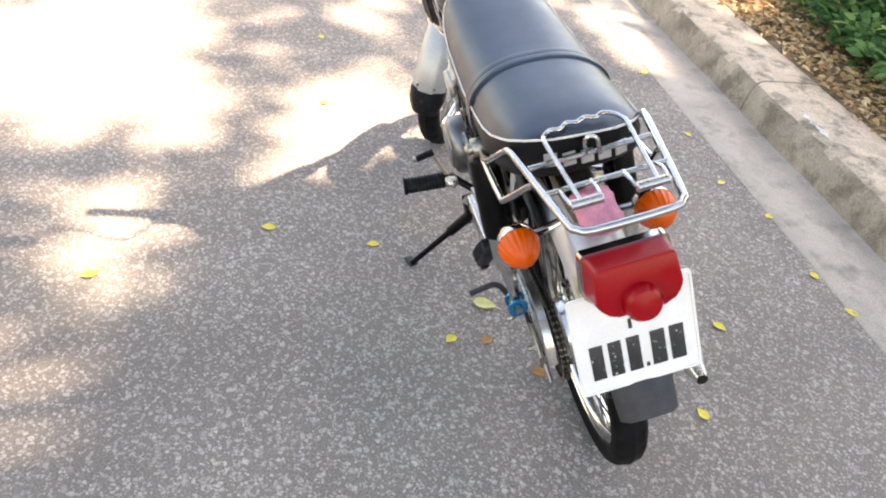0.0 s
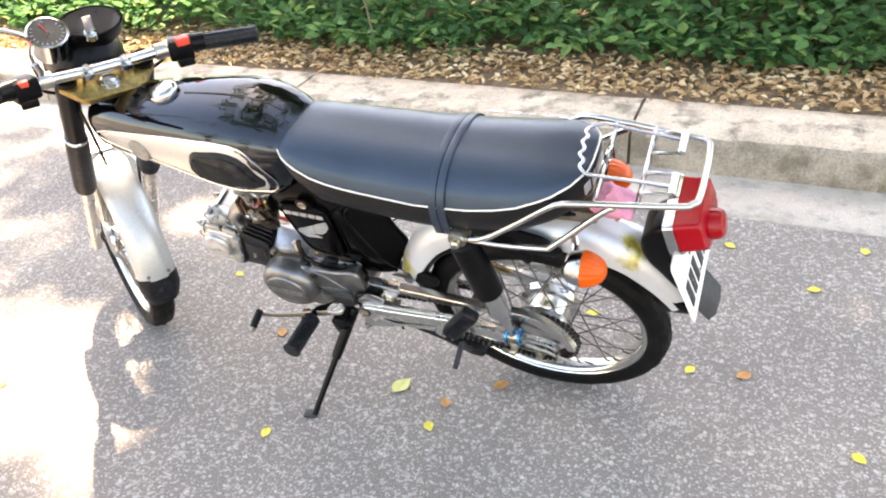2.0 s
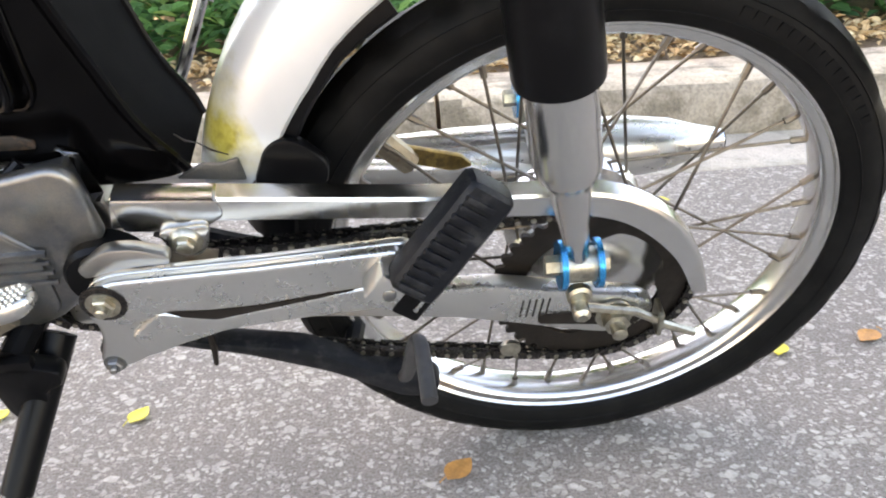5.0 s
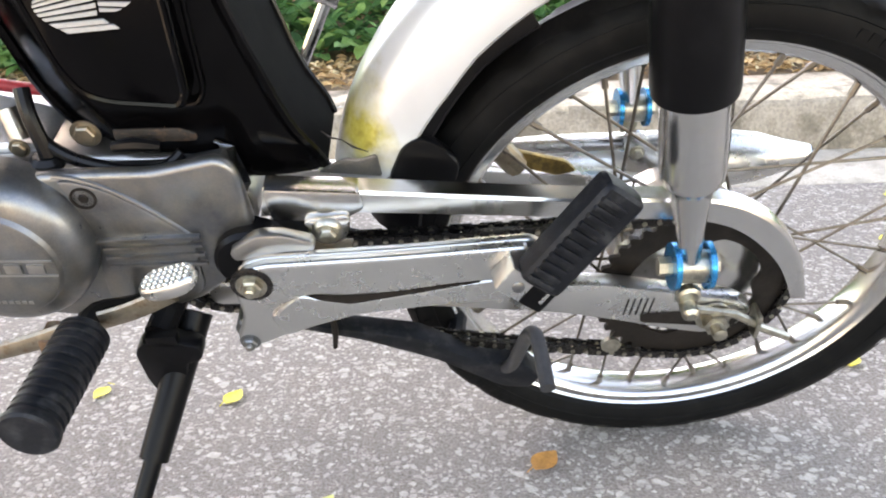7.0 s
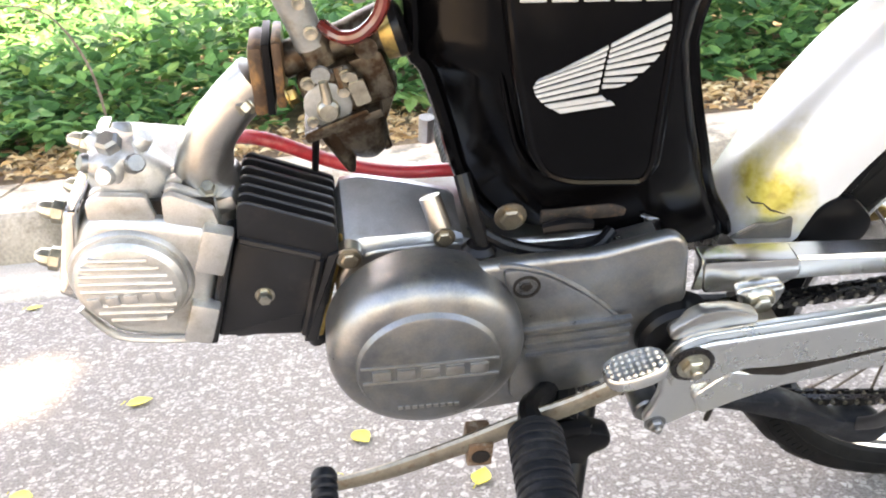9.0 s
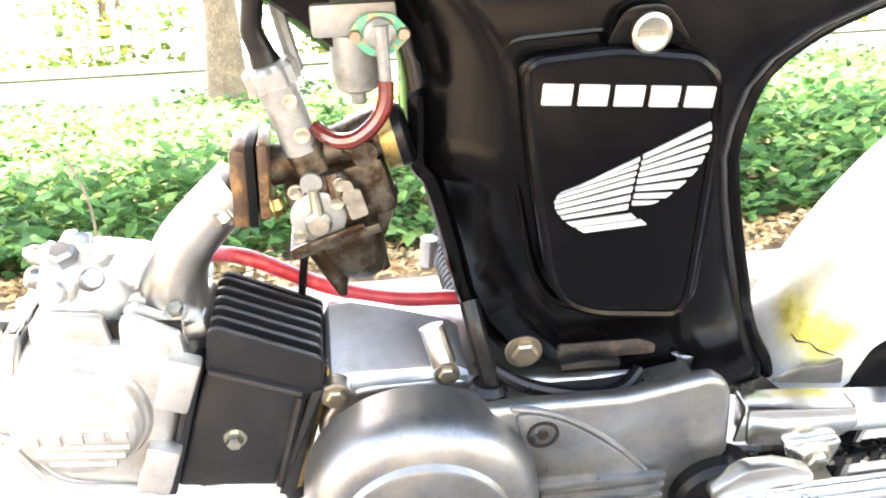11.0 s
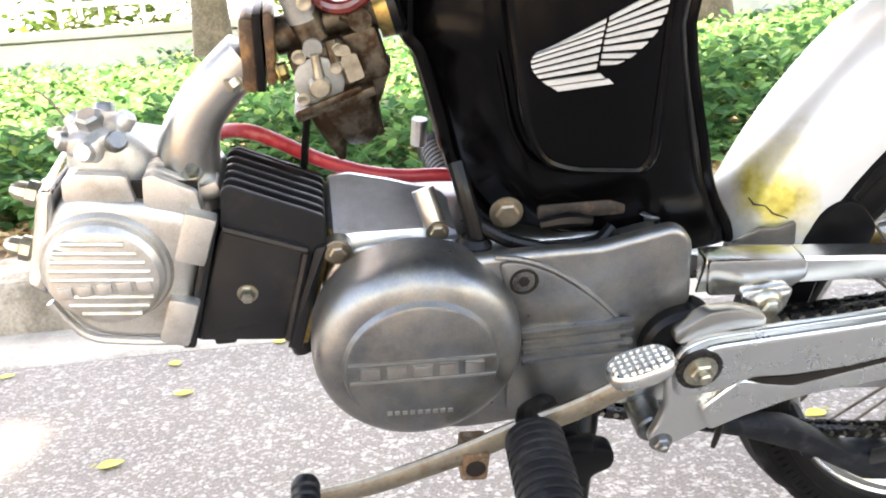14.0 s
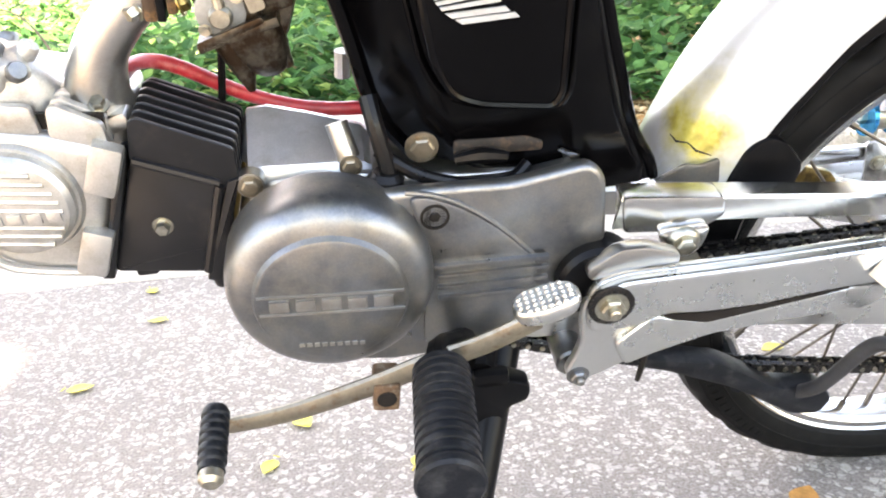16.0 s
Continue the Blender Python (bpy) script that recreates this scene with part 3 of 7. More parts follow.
# ---- wall, fence and trees behind ----
WALL_Y = 6.1
wall = tagged(new("wall_back"), "pale rendered low garden wall", "wall", kind="structure")
bm = B()
block(bm, (-1.0, WALL_Y + 0.1, 0.62), (26.0, 0.2, 0.84), bevel=0.01)
part("wall_body", bm, WALL, wall)
bm = B()
block(bm, (-1.0, WALL_Y + 0.1, 1.085), (26.0, 0.27, 0.07), bevel=0.012)
part("coping", bm, WALL, wall)
fence = tagged(new("fence"), "pale upright metal pickets on the low wall", "fence", kind="structure")
bm = B()
block(bm, (0, 0, 0.45), (0.035, 0.02, 0.9), bevel=0.004)
me = part("picket", bm, FENCE, fence)
me.location = (-9.0, WALL_Y + 0.1, 1.2)
for i in range(1, 95):
    ob = new("picket", me.data)
    ob.parent, ob.location = fence, (-9.0 + 0.16 * i, WALL_Y + 0.1, 1.2)
for z in (1.32, 1.98):
    bm = B()
    block(bm, (-1.5, WALL_Y + 0.125, z), (15.4, 0.02, 0.04), bevel=0.004)
    part("rail", bm, FENCE, fence)
bm = B()
for x in (-5.0, -0.62, 4.3):
    block(bm, (x, WALL_Y + 0.1, 0.75), (0.3, 0.32, 1.3), bevel=0.015)
part("wall_pier", bm, WALL, wall)


def tree(place, height, girth, limbs, label, seed, crown_r, crown_n, holes=(), canopy=None):
    """A tapered trunk with limbs and a loose crown of separate leaves."""
    rnd = random.Random(seed)
    base = Vector(place)
    ob = tagged(new("tree"), label, "tree")
    ob.location = base
    bm = B()
    line = [Vector((0.05 * rnd.uniform(-1, 1) * k, 0.05 * rnd.uniform(-1, 1) * k, height * k / 5)) for k in range(6)]
    tube(bm, [Vector((0, 0, -0.3))] + line, [girth * 1.5, girth * 1.25] + [girth * (1 - 0.1 * k) for k in range(1, 6)], 16, 5)
    for v in bm.verts:
        v.co += 0.09 * girth * noise.noise(v.co * 7) * Vector((v.co.x, v.co.y, 0)).normalized()
    part("trunk", bm, BARK, ob)
    tips = []
    for reach, rise in limbs:
        bm = B()
        end = Vector((reach[0], reach[1], height + rise))
        mid = Vector((reach[0] * 0.45, reach[1] * 0.45, height + rise * 0.7))
        tube(bm, [line[-1] - Vector((0, 0, 0.3)), mid, end], [girth * 0.5, girth * 0.28, girth * 0.08], 8, 6)
        part("limb", bm, BARK, ob)
        tips += [mid, end, (mid + end) / 2]
    out = []
    while len(out) < crown_n:
        c = rnd.choice(tips)
        clump = c + Vector((rnd.gauss(0, crown_r), rnd.gauss(0, crown_r), rnd.gauss(0, crown_r * 0.4)))
        for k in range(14):
            p = clump + Vector((rnd.gauss(0, 0.16), rnd.gauss(0, 0.16), rnd.gauss(0, 0.10)))
            w = p + base
            if holes and w.z < 3.0:
                continue
            foot = w - SUN_WAY * (w.z / SUN_WAY.z)
            gap = False
            for hx, hy, ha, hb in holes:
                e = ((foot.x - hx) / ha) ** 2 + ((foot.y - hy) / hb) ** 2
                if e < 0.75 + 0.5 * rnd.random():
                    gap = True
                    break
            if not gap:
                out.append((p, rnd.random() * 6.283, rnd.uniform(-0.6, 0.6), rnd.uniform(-0.6, 0.6), rnd.uniform(0.10, 0.19), rnd.uniform(0.06, 0.1)))
    if canopy:
        # unseen even leaf layers over the limbs, added to shade the bike
        x0, x1, y0, y1, cell = canopy
        for z in (5.0, 5.35, 5.75, 6.2):
            for i in range(int((x1 - x0) / cell)):
                for k in range(int((y1 - y0) / cell)):
                    p = Vector((x0 + (i + rnd.random()) * cell, y0 + (k + rnd.random()) * cell, z + rnd.uniform(-0.15, 0.15)))
                    foot = p - SUN_WAY * (p.z / SUN_WAY.z)
                    if any(((foot.x - hx) / ha) ** 2 + ((foot.y - hy) / hb) ** 2 < 0.75 + 0.5 * rnd.random() for hx, hy, ha, hb in holes):
                        continue
                    out.append((p - base, rnd.random() * 6.283, rnd.uniform(-0.4, 0.4), rnd.uniform(-0.4, 0.4), rnd.uniform(0.11, 0.19), rnd.uniform(0.08, 0.12)))
    lv = leaves("crown", out, CROWN, "loose green leaves", "", 0.5)
    lv.parent = ob
    return ob


# unseen limb of the first shade tree, added over the road for broken reflections
def road_canopy(parent, base):
    rnd = random.Random(77)
    bm = B()
    for tip in ((-2.6, -1.2), (0.9, -1.8), (-0.6, -3.4), (2.6, -0.6)):
        tube(bm, [Vector((-1.5, 3.2, 5.9)) - base, Vector((-0.8 + 0.3 * tip[0], 1.0 + 0.2 * tip[1], 6.3)) - base, Vector((tip[0], tip[1], 6.5)) - base], [0.07, 0.05, 0.015], 8, 5)
    part("limb", bm, BARK, parent)
    out = []
    for _ in range(420):
        x, y = rnd.uniform(-4.5, 3.8), rnd.uniform(-4.6, 1.7)
        if noise.noise((x * 0.55, y * 0.55, 8.0)) < -0.12:
            continue
        c = Vector((x, y, 6.2 + rnd.uniform(-0.5, 0.9)))
        for k in range(16):
            p = c + Vector((rnd.gauss(0, 0.24), rnd.gauss(0, 0.24), rnd.gauss(0, 0.12)))
            out.append((p - base, rnd.random() * 6.283, rnd.uniform(-0.5, 0.5), rnd.uniform(-0.5, 0.5), rnd.uniform(0.16, 0.28), rnd.uniform(0.10, 0.15)))
    leaves("crown", out, CROWN, "loose green leaves", "", 0.5).parent = parent


# light gaps in the crowns: centre on the road and half sizes
GAPS = [(-3.3, 1.6, 1.1, 0.45), (-5.0, 1.4, 1.3, 1.0), (-0.62, -1.05, 0.30, 0.16), (-1.45, -0.95, 0.5, 0.2), (-1.95, -1.25, 0.75, 0.42), (-1.16, -0.56, 0.34, 0.17), (-1.40, -0.28, 0.36, 0.22), (0.0, -1.12, 0.26, 0.18), (-1.22, -0.50, 0.20, 0.24), (-2.3, -0.22, 0.35, 0.12), (-3.0, 0.25, 0.5, 0.2), (-1.35, 0.45, 0.3, 0.16), (-2.3, 0.95, 0.5, 0.14), (-4.2, -1.2, 0.9, 0.9), (-6.5, 2.2, 1.6, 0.9), (2.6, 0.7, 0.6, 0.3), (-1.3, 2.7, 1.6, 0.75), (-0.6, 3.9, 2.2, 0.6), (-3.4, 3.2, 1.2, 0.9), (2.6, 3.5, 1.0, 0.7), (-0.2, -3.2, 0.8, 0.4)]
shade_tree = tree((-1.52, 5.55, 0.5), 4.6, 0.135, [((-2.2, -0.6), 1.4), ((0.3, -2.2), 1.7), ((1.6, -1.5), 1.5), ((-0.8, -2.4), 1.6), ((-1.6, -1.6), 1.5), ((-3.2, 0.5), 1.6), ((-2.8, -2.3), 1.6)], "shade tree with grey-brown trunk before the wall", 21, 0.8, 10000, GAPS, (-2.5, 1.3, 2.2, 5.3, 0.085))
road_canopy(shade_tree, Vector((-1.52, 5.55, 0.5)))
tree((2.38, 5.6, 0.5), 4.4, 0.145, [((-1.2, -2.2), 1.5), ((-2.2, -2.0), 1.7), ((0.4, -2.6), 1.5), ((1.6, -1.6), 1.4), ((2.5, 1.5), 1.5)], "shade tree with thick brown trunk before the wall", 22, 0.85, 10000, GAPS)
for i, (x, y) in enumerate([(-7.5, 11.0), (-4.6, 13.5), (-1.0, 12.5), (2.4, 12.0), (5.4, 13.0)]):
    tree((x, y, 0.6), 1.6 + 0.3 * (i % 2), 0.12, [((-1, -0.6), 0.7), ((1.0, 0.5), 0.9), ((0, 0), 1.6), ((0.4, -0.8), 0.2)], "bushy green tree beyond the garden fence", 30 + i, 0.8, 2600, [])
for i, (x, y) in enumerate([(-9.0, -10.0), (-2.5, -13.0), (4.0, -11.0), (9.5, -8.0), (-16.0, -2.0)]):
    tree((x, y, 0.0), 2.4 + 0.4 * (i % 2), 0.16, [((-1.4, -0.6), 1.2), ((1.4, 0.5), 1.4), ((0, 0), 2.4), ((0.4, -1.2), 0.6)], "leafy green tree on the far side of the road", 50 + i, 1.0, 2600, [])
for i, x in enumerate((-7.0, -5.2, -3.6, -2.5, -0.6, 0.9, 3.2, 4.6)):
    tree((x, 7.7 + 0.5 * (i % 3), 0.6), 0.45, 0.03, [((-0.35, -0.1), 0.45), ((0.35, 0.1), 0.5), ((0.0, 0.2), 0.85 - 0.3 * (i % 2)), ((0.1, -0.3), 0.2)], "yellow-green shrub beyond the garden fence", 70 + i, 0.3, 520, [])

# ---- the motorcycle: x back, y to its right, z up, upright in its own space ----
bike = tagged(new("motorcycle"), "small old black motorcycle with silver fenders leaning on its side stand", "motorcycle")
bike.matrix_basis = pose(0, 0, 0, LEAN, 0, 0)
AXLE = Vector((0, 0, 0.274))
LEFT = (0, -1, 0)


def wheel(name, label, centre, m, front):
    """Tyre, rim, hub and spokes round an axle; m places the finished wheel."""
    c = Vector(centre)
    bm = B()
    hub = [(-0.046, 0.014), (-0.046, 0.05), (-0.040, 0.053), (-0.036, 0.040), (-0.012, 0.034), (0.0, 0.036), (0.006, 0.060), (0.010, 0.064), (0.034, 0.064), (0.038, 0.058), (0.052, 0.040), (0.054, 0.014)]
    if not front:
        hub = [(-0.050, 0.014), (-0.050, 0.045), (-0.044, 0.066), (-0.030, 0.070), (-0.026, 0.062), (-0.012, 0.056), (0.016, 0.056), (0.020, 0.066), (0.036, 0.068), (0.048, 0.056), (0.052, 0.014)]
    lathe(bm, hub, c, (0, 1, 0), 40)
    w = part(name, bm, POLISHED, bike, label)
    w.matrix_basis = m
    bm = B()
    prof = [(-0.0205, 0.2285), (-0.0222, 0.2275), (-0.0222, 0.2245), (-0.0195, 0.2225), (-0.0185, 0.2165), (-0.0150, 0.2130), (-0.008, 0.2112), (0.0, 0.2105), (0.008, 0.2112), (0.0150, 0.2130), (0.0185, 0.2165), (0.0195, 0.2225), (0.0222, 0.2245), (0.0222, 0.2275), (0.0205, 0.2285), (0.016, 0.2225), (0.0, 0.2165), (-0.016, 0.2225)]
    rings = [[c + Vector((r * math.cos(t), a, r * math.sin(t))) for a, r in prof] for t in (2 * math.pi * k / 96 for k in range(96))]
    loft(bm, rings, closed=True)
    part("rim", bm, POLISHED, w, "dull polished alloy rim")
    bm = B()
    prof = [(-0.0195, 0.2245), (-0.026, 0.2285), (-0.0305, 0.236), (-0.0322, 0.246), (-0.0305, 0.256), (-0.0262, 0.2640), (-0.0195, 0.2695), (-0.010, 0.2730), (0.0, 0.2740), (0.010, 0.2730), (0.0195, 0.2695), (0.0262, 0.2640), (0.0305, 0.256), (0.0322, 0.246), (0.0305, 0.236), (0.026, 0.2285), (0.0195, 0.2245)]
    n = 180
    rings = []
    for k in range(n):
        t = 2 * math.pi * k / n
        row = []
        for a, r in prof:
            cut = 0.0
            if r > 0.262:
                lane = abs(a)
                cut = 0.0022 if (0.005 < lane < 0.0115) or (lane > 0.016 and (k + (0 if a > 0 else 3)) % 6 < 2) else 0.0
            row.append(c + Vector(((r - cut) * math.cos(t), a, (r - cut) * math.sin(t))))
        rings.append(row)
    loft(bm, rings, closed=True, ring_closed=False)
    part("tyre", bm, TYRE, w, "black grooved road tyre with dusty sidewall", 25)
    # raised band of lettering blocks and rings on the sidewall
    bm = B()
    for r in (0.2405, 0.2595):
        tube(bm, [c + Vector((r * math.cos(t), -0.0316 if r < 0.25 else -0.0293, r * math.sin(t))) for t in (2 * math.pi * k / 72 for k in range(72))], 0.0006, 4, 1, True)
    for k in range(30):
        t = (0.55 if k < 15 else 3.4) + 0.045 * (k % 15)
        block(bm, c + Vector((0.250 * math.cos(t), -0.0319, 0.250 * math.sin(t))), (0.0072, 0.0010, 0.0085), Matrix.Rotation(-t + math.pi / 2, 4, "Y"))
    part("sidewall_marking", bm, TYRE, w, "raised unreadable sidewall lettering")
    # crossed spokes
    spokes, nipples = [], []
    for k in range(36):
        side = -1 if k % 2 else 1
        lean_ = 1 if (k // 2) % 2 else -1
        a = 2 * math.pi * (k + 0.5) / 36
        h = a + lean_ * 0.95
        y = side * (0.036 if front else 0.034)
        p = c + Vector((0.058 * math.cos(h), y, 0.058 * math.sin(h)))
        q = c + Vector((0.2125 * math.cos(a), side * 0.004, 0.2125 * math.sin(a)))
        bm = B()
        tube(bm, [p, q], 0.00155, 6)
        bm2 = B()
        way = (q - p).normalized()
        tube(bm2, [q - way * 0.014, q + way * 0.002], 0.0031, 6)
        part("spoke", bm, SPOKE, w)
        part("nipple", bm2, SPOKE, w)
    return w


rear_wheel = wheel("rear_wheel", "spoked rear wheel with dusty alloy hub", AXLE, Matrix(), False)

# sprocket, chain, axle nuts
bm = B()
rings = []
for k in range(41 * 4):
    t = 2 * math.pi * k / 164
    r, hole = (0.0895 if k % 4 in (1, 2) else 0.0840), 0.062 - 0.008 * max(0.0, math.cos(4 * t)) ** 3
    rings.append([AXLE + Vector((q * math.cos(t), y, q * math.sin(t))) for q, y in ((hole, -0.0635), (r, -0.0635), (r, -0.0590), (hole, -0.0590))])
loft(bm, rings, closed=True)
part("sprocket", bm, OIL_SHADE_BLACK, rear_wheel, "oily dark rear sprocket")
bm = B()
lathe(bm, [(0, 0.0115), (0.012, 0.0115), (0.013, 0.009)], (0.012, -0.093, 0.268), LEFT, 6)
lathe(bm, [(0, 0.016), (0.003, 0.016)], (0.012, -0.091, 0.268), LEFT, 20)
lathe(bm, [(0, 0.0065), (0.02, 0.0065), (0.021, 0.005)], (0.012, -0.096, 0.268), LEFT, 12)
part("axle_nut", bm, ZINC, rear_wheel)

chain_line = []
FS, FR, RS, RR = Vector((-0.430, -0.0615, 0.316)), 0.034, Vector((0, -0.0615, 0.274)), 0.0875
for k in range(13):
    t = math.radians(-100 + 190 * k / 12)
    chain_line.append(RS + RR * Vector((math.cos(t), 0, math.sin(t))))
for k in range(1, 12):
    u = k / 12
    chain_line.append(chain_line[12].lerp(FS + Vector((0, 0, FR)), u) - Vector((0, 0, 0.004 * math.sin(math.pi * u))))
for k in range(9):
    t = math.radians(90 + 170 * k / 8)
    chain_line.append(FS + FR * Vector((math.cos(t), 0, math.sin(t))))
last, first = chain_line[-1].copy(), chain_line[0].copy()
for k in range(1, 12):
    u = k / 12
    chain_line.append(last.lerp(first, u) - Vector((0, 0, 0.013 * math.sin(math.pi * u))))
chain = part("drive_chain", (lambda b: (tube(b, chain_line, 0.0028, 6, 1, True), b)[1])(B()), CHAIN_STEEL, bike, "oily drive chain with bright worn rollers")
pitch = 0.0127
run = chain_line + [chain_line[0]]
length = [0.0]
for a, b in zip(run, run[1:]):
    length.append(length[-1] + (b - a).length)
bm, bm2 = B(), B()
count = int(length[-1] / pitch)
j = 0
for i in range(count):
    s = i * length[-1] / count
    while length[j + 1] < s:
        j += 1
    u = (s - length[j]) / (length[j + 1] - length[j])
    p = run[j].lerp(run[j + 1], u)
    way = (run[j + 1] - run[j]).normalized()
    turn = Matrix.Rotation(-math.atan2(way.z, way.x), 4, "Y")
    for y in ((-0.0058, 0.0058) if i % 2 else (-0.0040, 0.0040)):
        block(bm, p + Vector((0, y, 0)), (0.0195, 0.0013, 0.0088), turn)
    lathe(bm2, [(-0.0075, 0.0023), (0.0075, 0.0023)], p, (0, 1, 0), 8)
part("chain_link_plate", bm, CHAIN_STEEL, chain, kind="stuff")
part("chain_roller", bm2, ZINC, chain, "worn bright rollers", kind="stuff")

# swing arm
bm = B()
for side in (-1, 1):
    arm = [(-0.425, 0.332), (-0.30, 0.325), (-0.19, 0.317), (-0.129, 0.310), (-0.0928, 0.3095), (-0.0274, 0.2955), (0.03, 0.284), (0.050, 0.270), (0.0365, 0.250), (0.010, 0.241), (-0.025, 0.249), (-0.068, 0.2618), (-0.119, 0.2753), (-0.219, 0.2894), (-0.30, 0.297), (-0.425, 0.305)]
    prism(bm, rounded(arm, 0.01, 3), side * 0.080 - 0.009, side * 0.080 + 0.009, 0.003)
part("swing_arm", bm, SATIN, bike, "silver box-section swing arm")
# thin dark patch on the arm's face colours in the axle slot's shade
bm = B()
prism(bm, rounded([(-0.052, 0.272), (0.03, 0.274), (0.04, 0.262), (0.03, 0.251), (-0.052, 0.262)], 0.005, 3), -0.0905, -0.0888)
part("axle_slot_shade", bm, OIL_SHADE_BLACK, bike, "dark patch for the shaded slot in the swing arm end")
bm = B()
for k in range(5):
    block(bm, (-0.066 + 0.0055 * k, -0.0893, 0.281), (0.0012, 0.0008, 0.020), Matrix.Rotation(0.15, 4, "Y"))
part("adjuster_scale", bm, OIL_SHADE_BLACK, bike)
bm = B()
tube(bm, [(-0.02, -0.096, 0.285), (0.028, -0.098, 0.276), (0.05, -0.098, 0.262)], 0.004, 8)
block(bm, (0.050, -0.094, 0.262), (0.004, 0.02, 0.026), bevel=0.001)
tube(bm, [(0.05, -0.094, 0.256), (0.085, -0.094, 0.238)], 0.004, 8)
part("chain_adjuster", bm, ZINC, bike)
bm = B()
lathe(bm, [(0, 0.009), (0.004, 0.009), (0.005, 0.006)], (-0.075, -0.089, 0.234), LEFT, 16)
part("lug_bolt", bm, ZINC, bike)

# chain guard: a folded strip with a hooked tail
bm = B()
crease = spline([(-0.3587, 0, 0.4310), (-0.2832, 0, 0.4241), (-0.1344, 0, 0.4090), (-0.0447, 0, 0.4035), (-0.010, 0, 0.4005), (0.022, 0, 0.3885), (0.051, 0, 0.366), (0.0735, 0, 0.333), (0.0885, 0, 0.2872)], 4)
lower = spline([(-0.3638, 0, 0.4060), (-0.2846, 0, 0.4055), (-0.1334, 0, 0.3924), (-0.0419, 0, 0.3850), (-0.012, 0, 0.3805), (0.013, 0, 0.3700), (0.037, 0, 0.3505), (0.0585, 0, 0.324), (0.0750, 0, 0.2890)], 4)
rings = []
for u, l in zip(crease, lower):
    a, b = u + Vector((0, -0.0935, 0)), l + Vector((0, -0.0945, 0))
    top = u + Vector((0, -0.0765, 0))
    out = (u - l).normalized()
    rings.append([b, b.lerp(a, 0.45), b.lerp(a, 0.90), a + Vector((0, 0.0016, 0)) + out * 0.0006, top + out * 0.0010, top - out * 0.0012, a + Vector((0, 0.004, 0)) - out * 0.0018, b + Vector((0, 0.0022, 0))])
loft(bm, rings)
guard = part("chain_guard", bm, POLISHED, bike, "scuffed silver chain guard with hooked tail", 24)
bm = B()
prism(bm, rounded([(-0.3590, 0.4325), (-0.2860, 0.4258), (-0.2835, 0.4105), (-0.2960, 0.4020), (-0.3120, 0.3990), (-0.3560, 0.4030)], 0.004, 3), -0.0965, -0.0755, 0.0016)
part("front_section", bm, POLISHED, guard, "deeper front sleeve of the guard")
bm = B()
prism(bm, rounded([(-0.333, 0.4035), (-0.294, 0.4065), (-0.298, 0.388), (-0.306, 0.379), (-0.323, 0.380)], 0.007, 4), -0.101, -0.0955, 0.0015)
part("guard_bracket", bm, POLISHED, guard)
bm = B()
block(bm, (-0.318, -0.096, 0.3745), (0.044, 0.014, 0.003), Matrix.Rotation(0.05, 4, "Y"), 0.0008)
part("bracket_strip", bm, STEEL, guard)
bm = B()
hex_bolt(bm, (-0.3135, -0.1035, 0.3945), LEFT, 0.0072, 0.006)
lathe(bm, [(0, 0.0125), (0.003, 0.0115), (0.005, 0.009)], (-0.3135, -0.1005, 0.3945), LEFT, 18)
part("guard_bolt", bm, ZINC, guard)
# pillion step arm: pale cast bracket with a long window
bm = B()
outline = [(-0.3890, 0.366), (-0.3810, 0.3830), (-0.3635, 0.3890), (-0.3205, 0.3905), (-0.2606, 0.3922), (-0.1755, 0.3968), (-0.158, 0.398), (-0.150, 0.392), (-0.160, 0.352), (-0.178, 0.336), (-0.2376, 0.333), (-0.2925, 0.3274), (-0.331, 0.315), (-0.361, 0.3005), (-0.376, 0.2925), (-0.392, 0.2895), (-0.399, 0.300), (-0.3930, 0.313), (-0.3880, 0.331), (-0.3905, 0.350)]
prism(bm, rounded(outline, 0.010, 4), -0.125, -0.116, 0.003, 3)
arm = part("pillion_step_arm", bm, SATIN, bike, "pale cast alloy bracket carrying the pillion step", 14)
bm = B()
prism(bm, rounded([(-0.3885, 0.366), (-0.3805, 0.3822), (-0.3635, 0.3885), (-0.3205, 0.3900), (-0.2606, 0.3917), (-0.1755, 0.3963), (-0.160, 0.397), (-0.166, 0.364), (-0.196, 0.3625), (-0.2188, 0.3605), (-0.2634, 0.3545), (-0.303, 0.3530), (-0.3315, 0.3555), (-0.352, 0.346), (-0.386, 0.345)], 0.007, 4), -0.1330, -0.122, 0.0035, 3)
part("upper_bar", bm, SATIN, arm, smooth=14)
bm = B()
prism(bm, rounded([(-0.3400, 0.3540), (-0.3230, 0.3490), (-0.299, 0.3435), (-0.2617, 0.3500), (-0.2188, 0.3575), (-0.190, 0.3620), (-0.166, 0.3635), (-0.166, 0.346), (-0.180, 0.3385), (-0.2376, 0.3350), (-0.2925, 0.3295), (-0.331, 0.3175), (-0.356, 0.307), (-0.366, 0.330)], 0.006, 4), -0.1312, -0.122, 0.003, 3)
part("lower_rib", bm, SATIN, arm, smooth=14)
# no opening is cut: a dark filler stands in for the slot's shade
bm = B()
prism(bm, rounded([(-0.3330, 0.3550), (-0.303, 0.3530), (-0.2634, 0.3545), (-0.2188, 0.3605), (-0.196, 0.3620), (-0.2188, 0.3575), (-0.2617, 0.3500), (-0.299, 0.3435), (-0.3230, 0.3490)], 0.002, 3), -0.1322, -0.1240)
part("slot", bm, OIL_SHADE_BLACK, arm, "dark filler for the shade in the open slot")
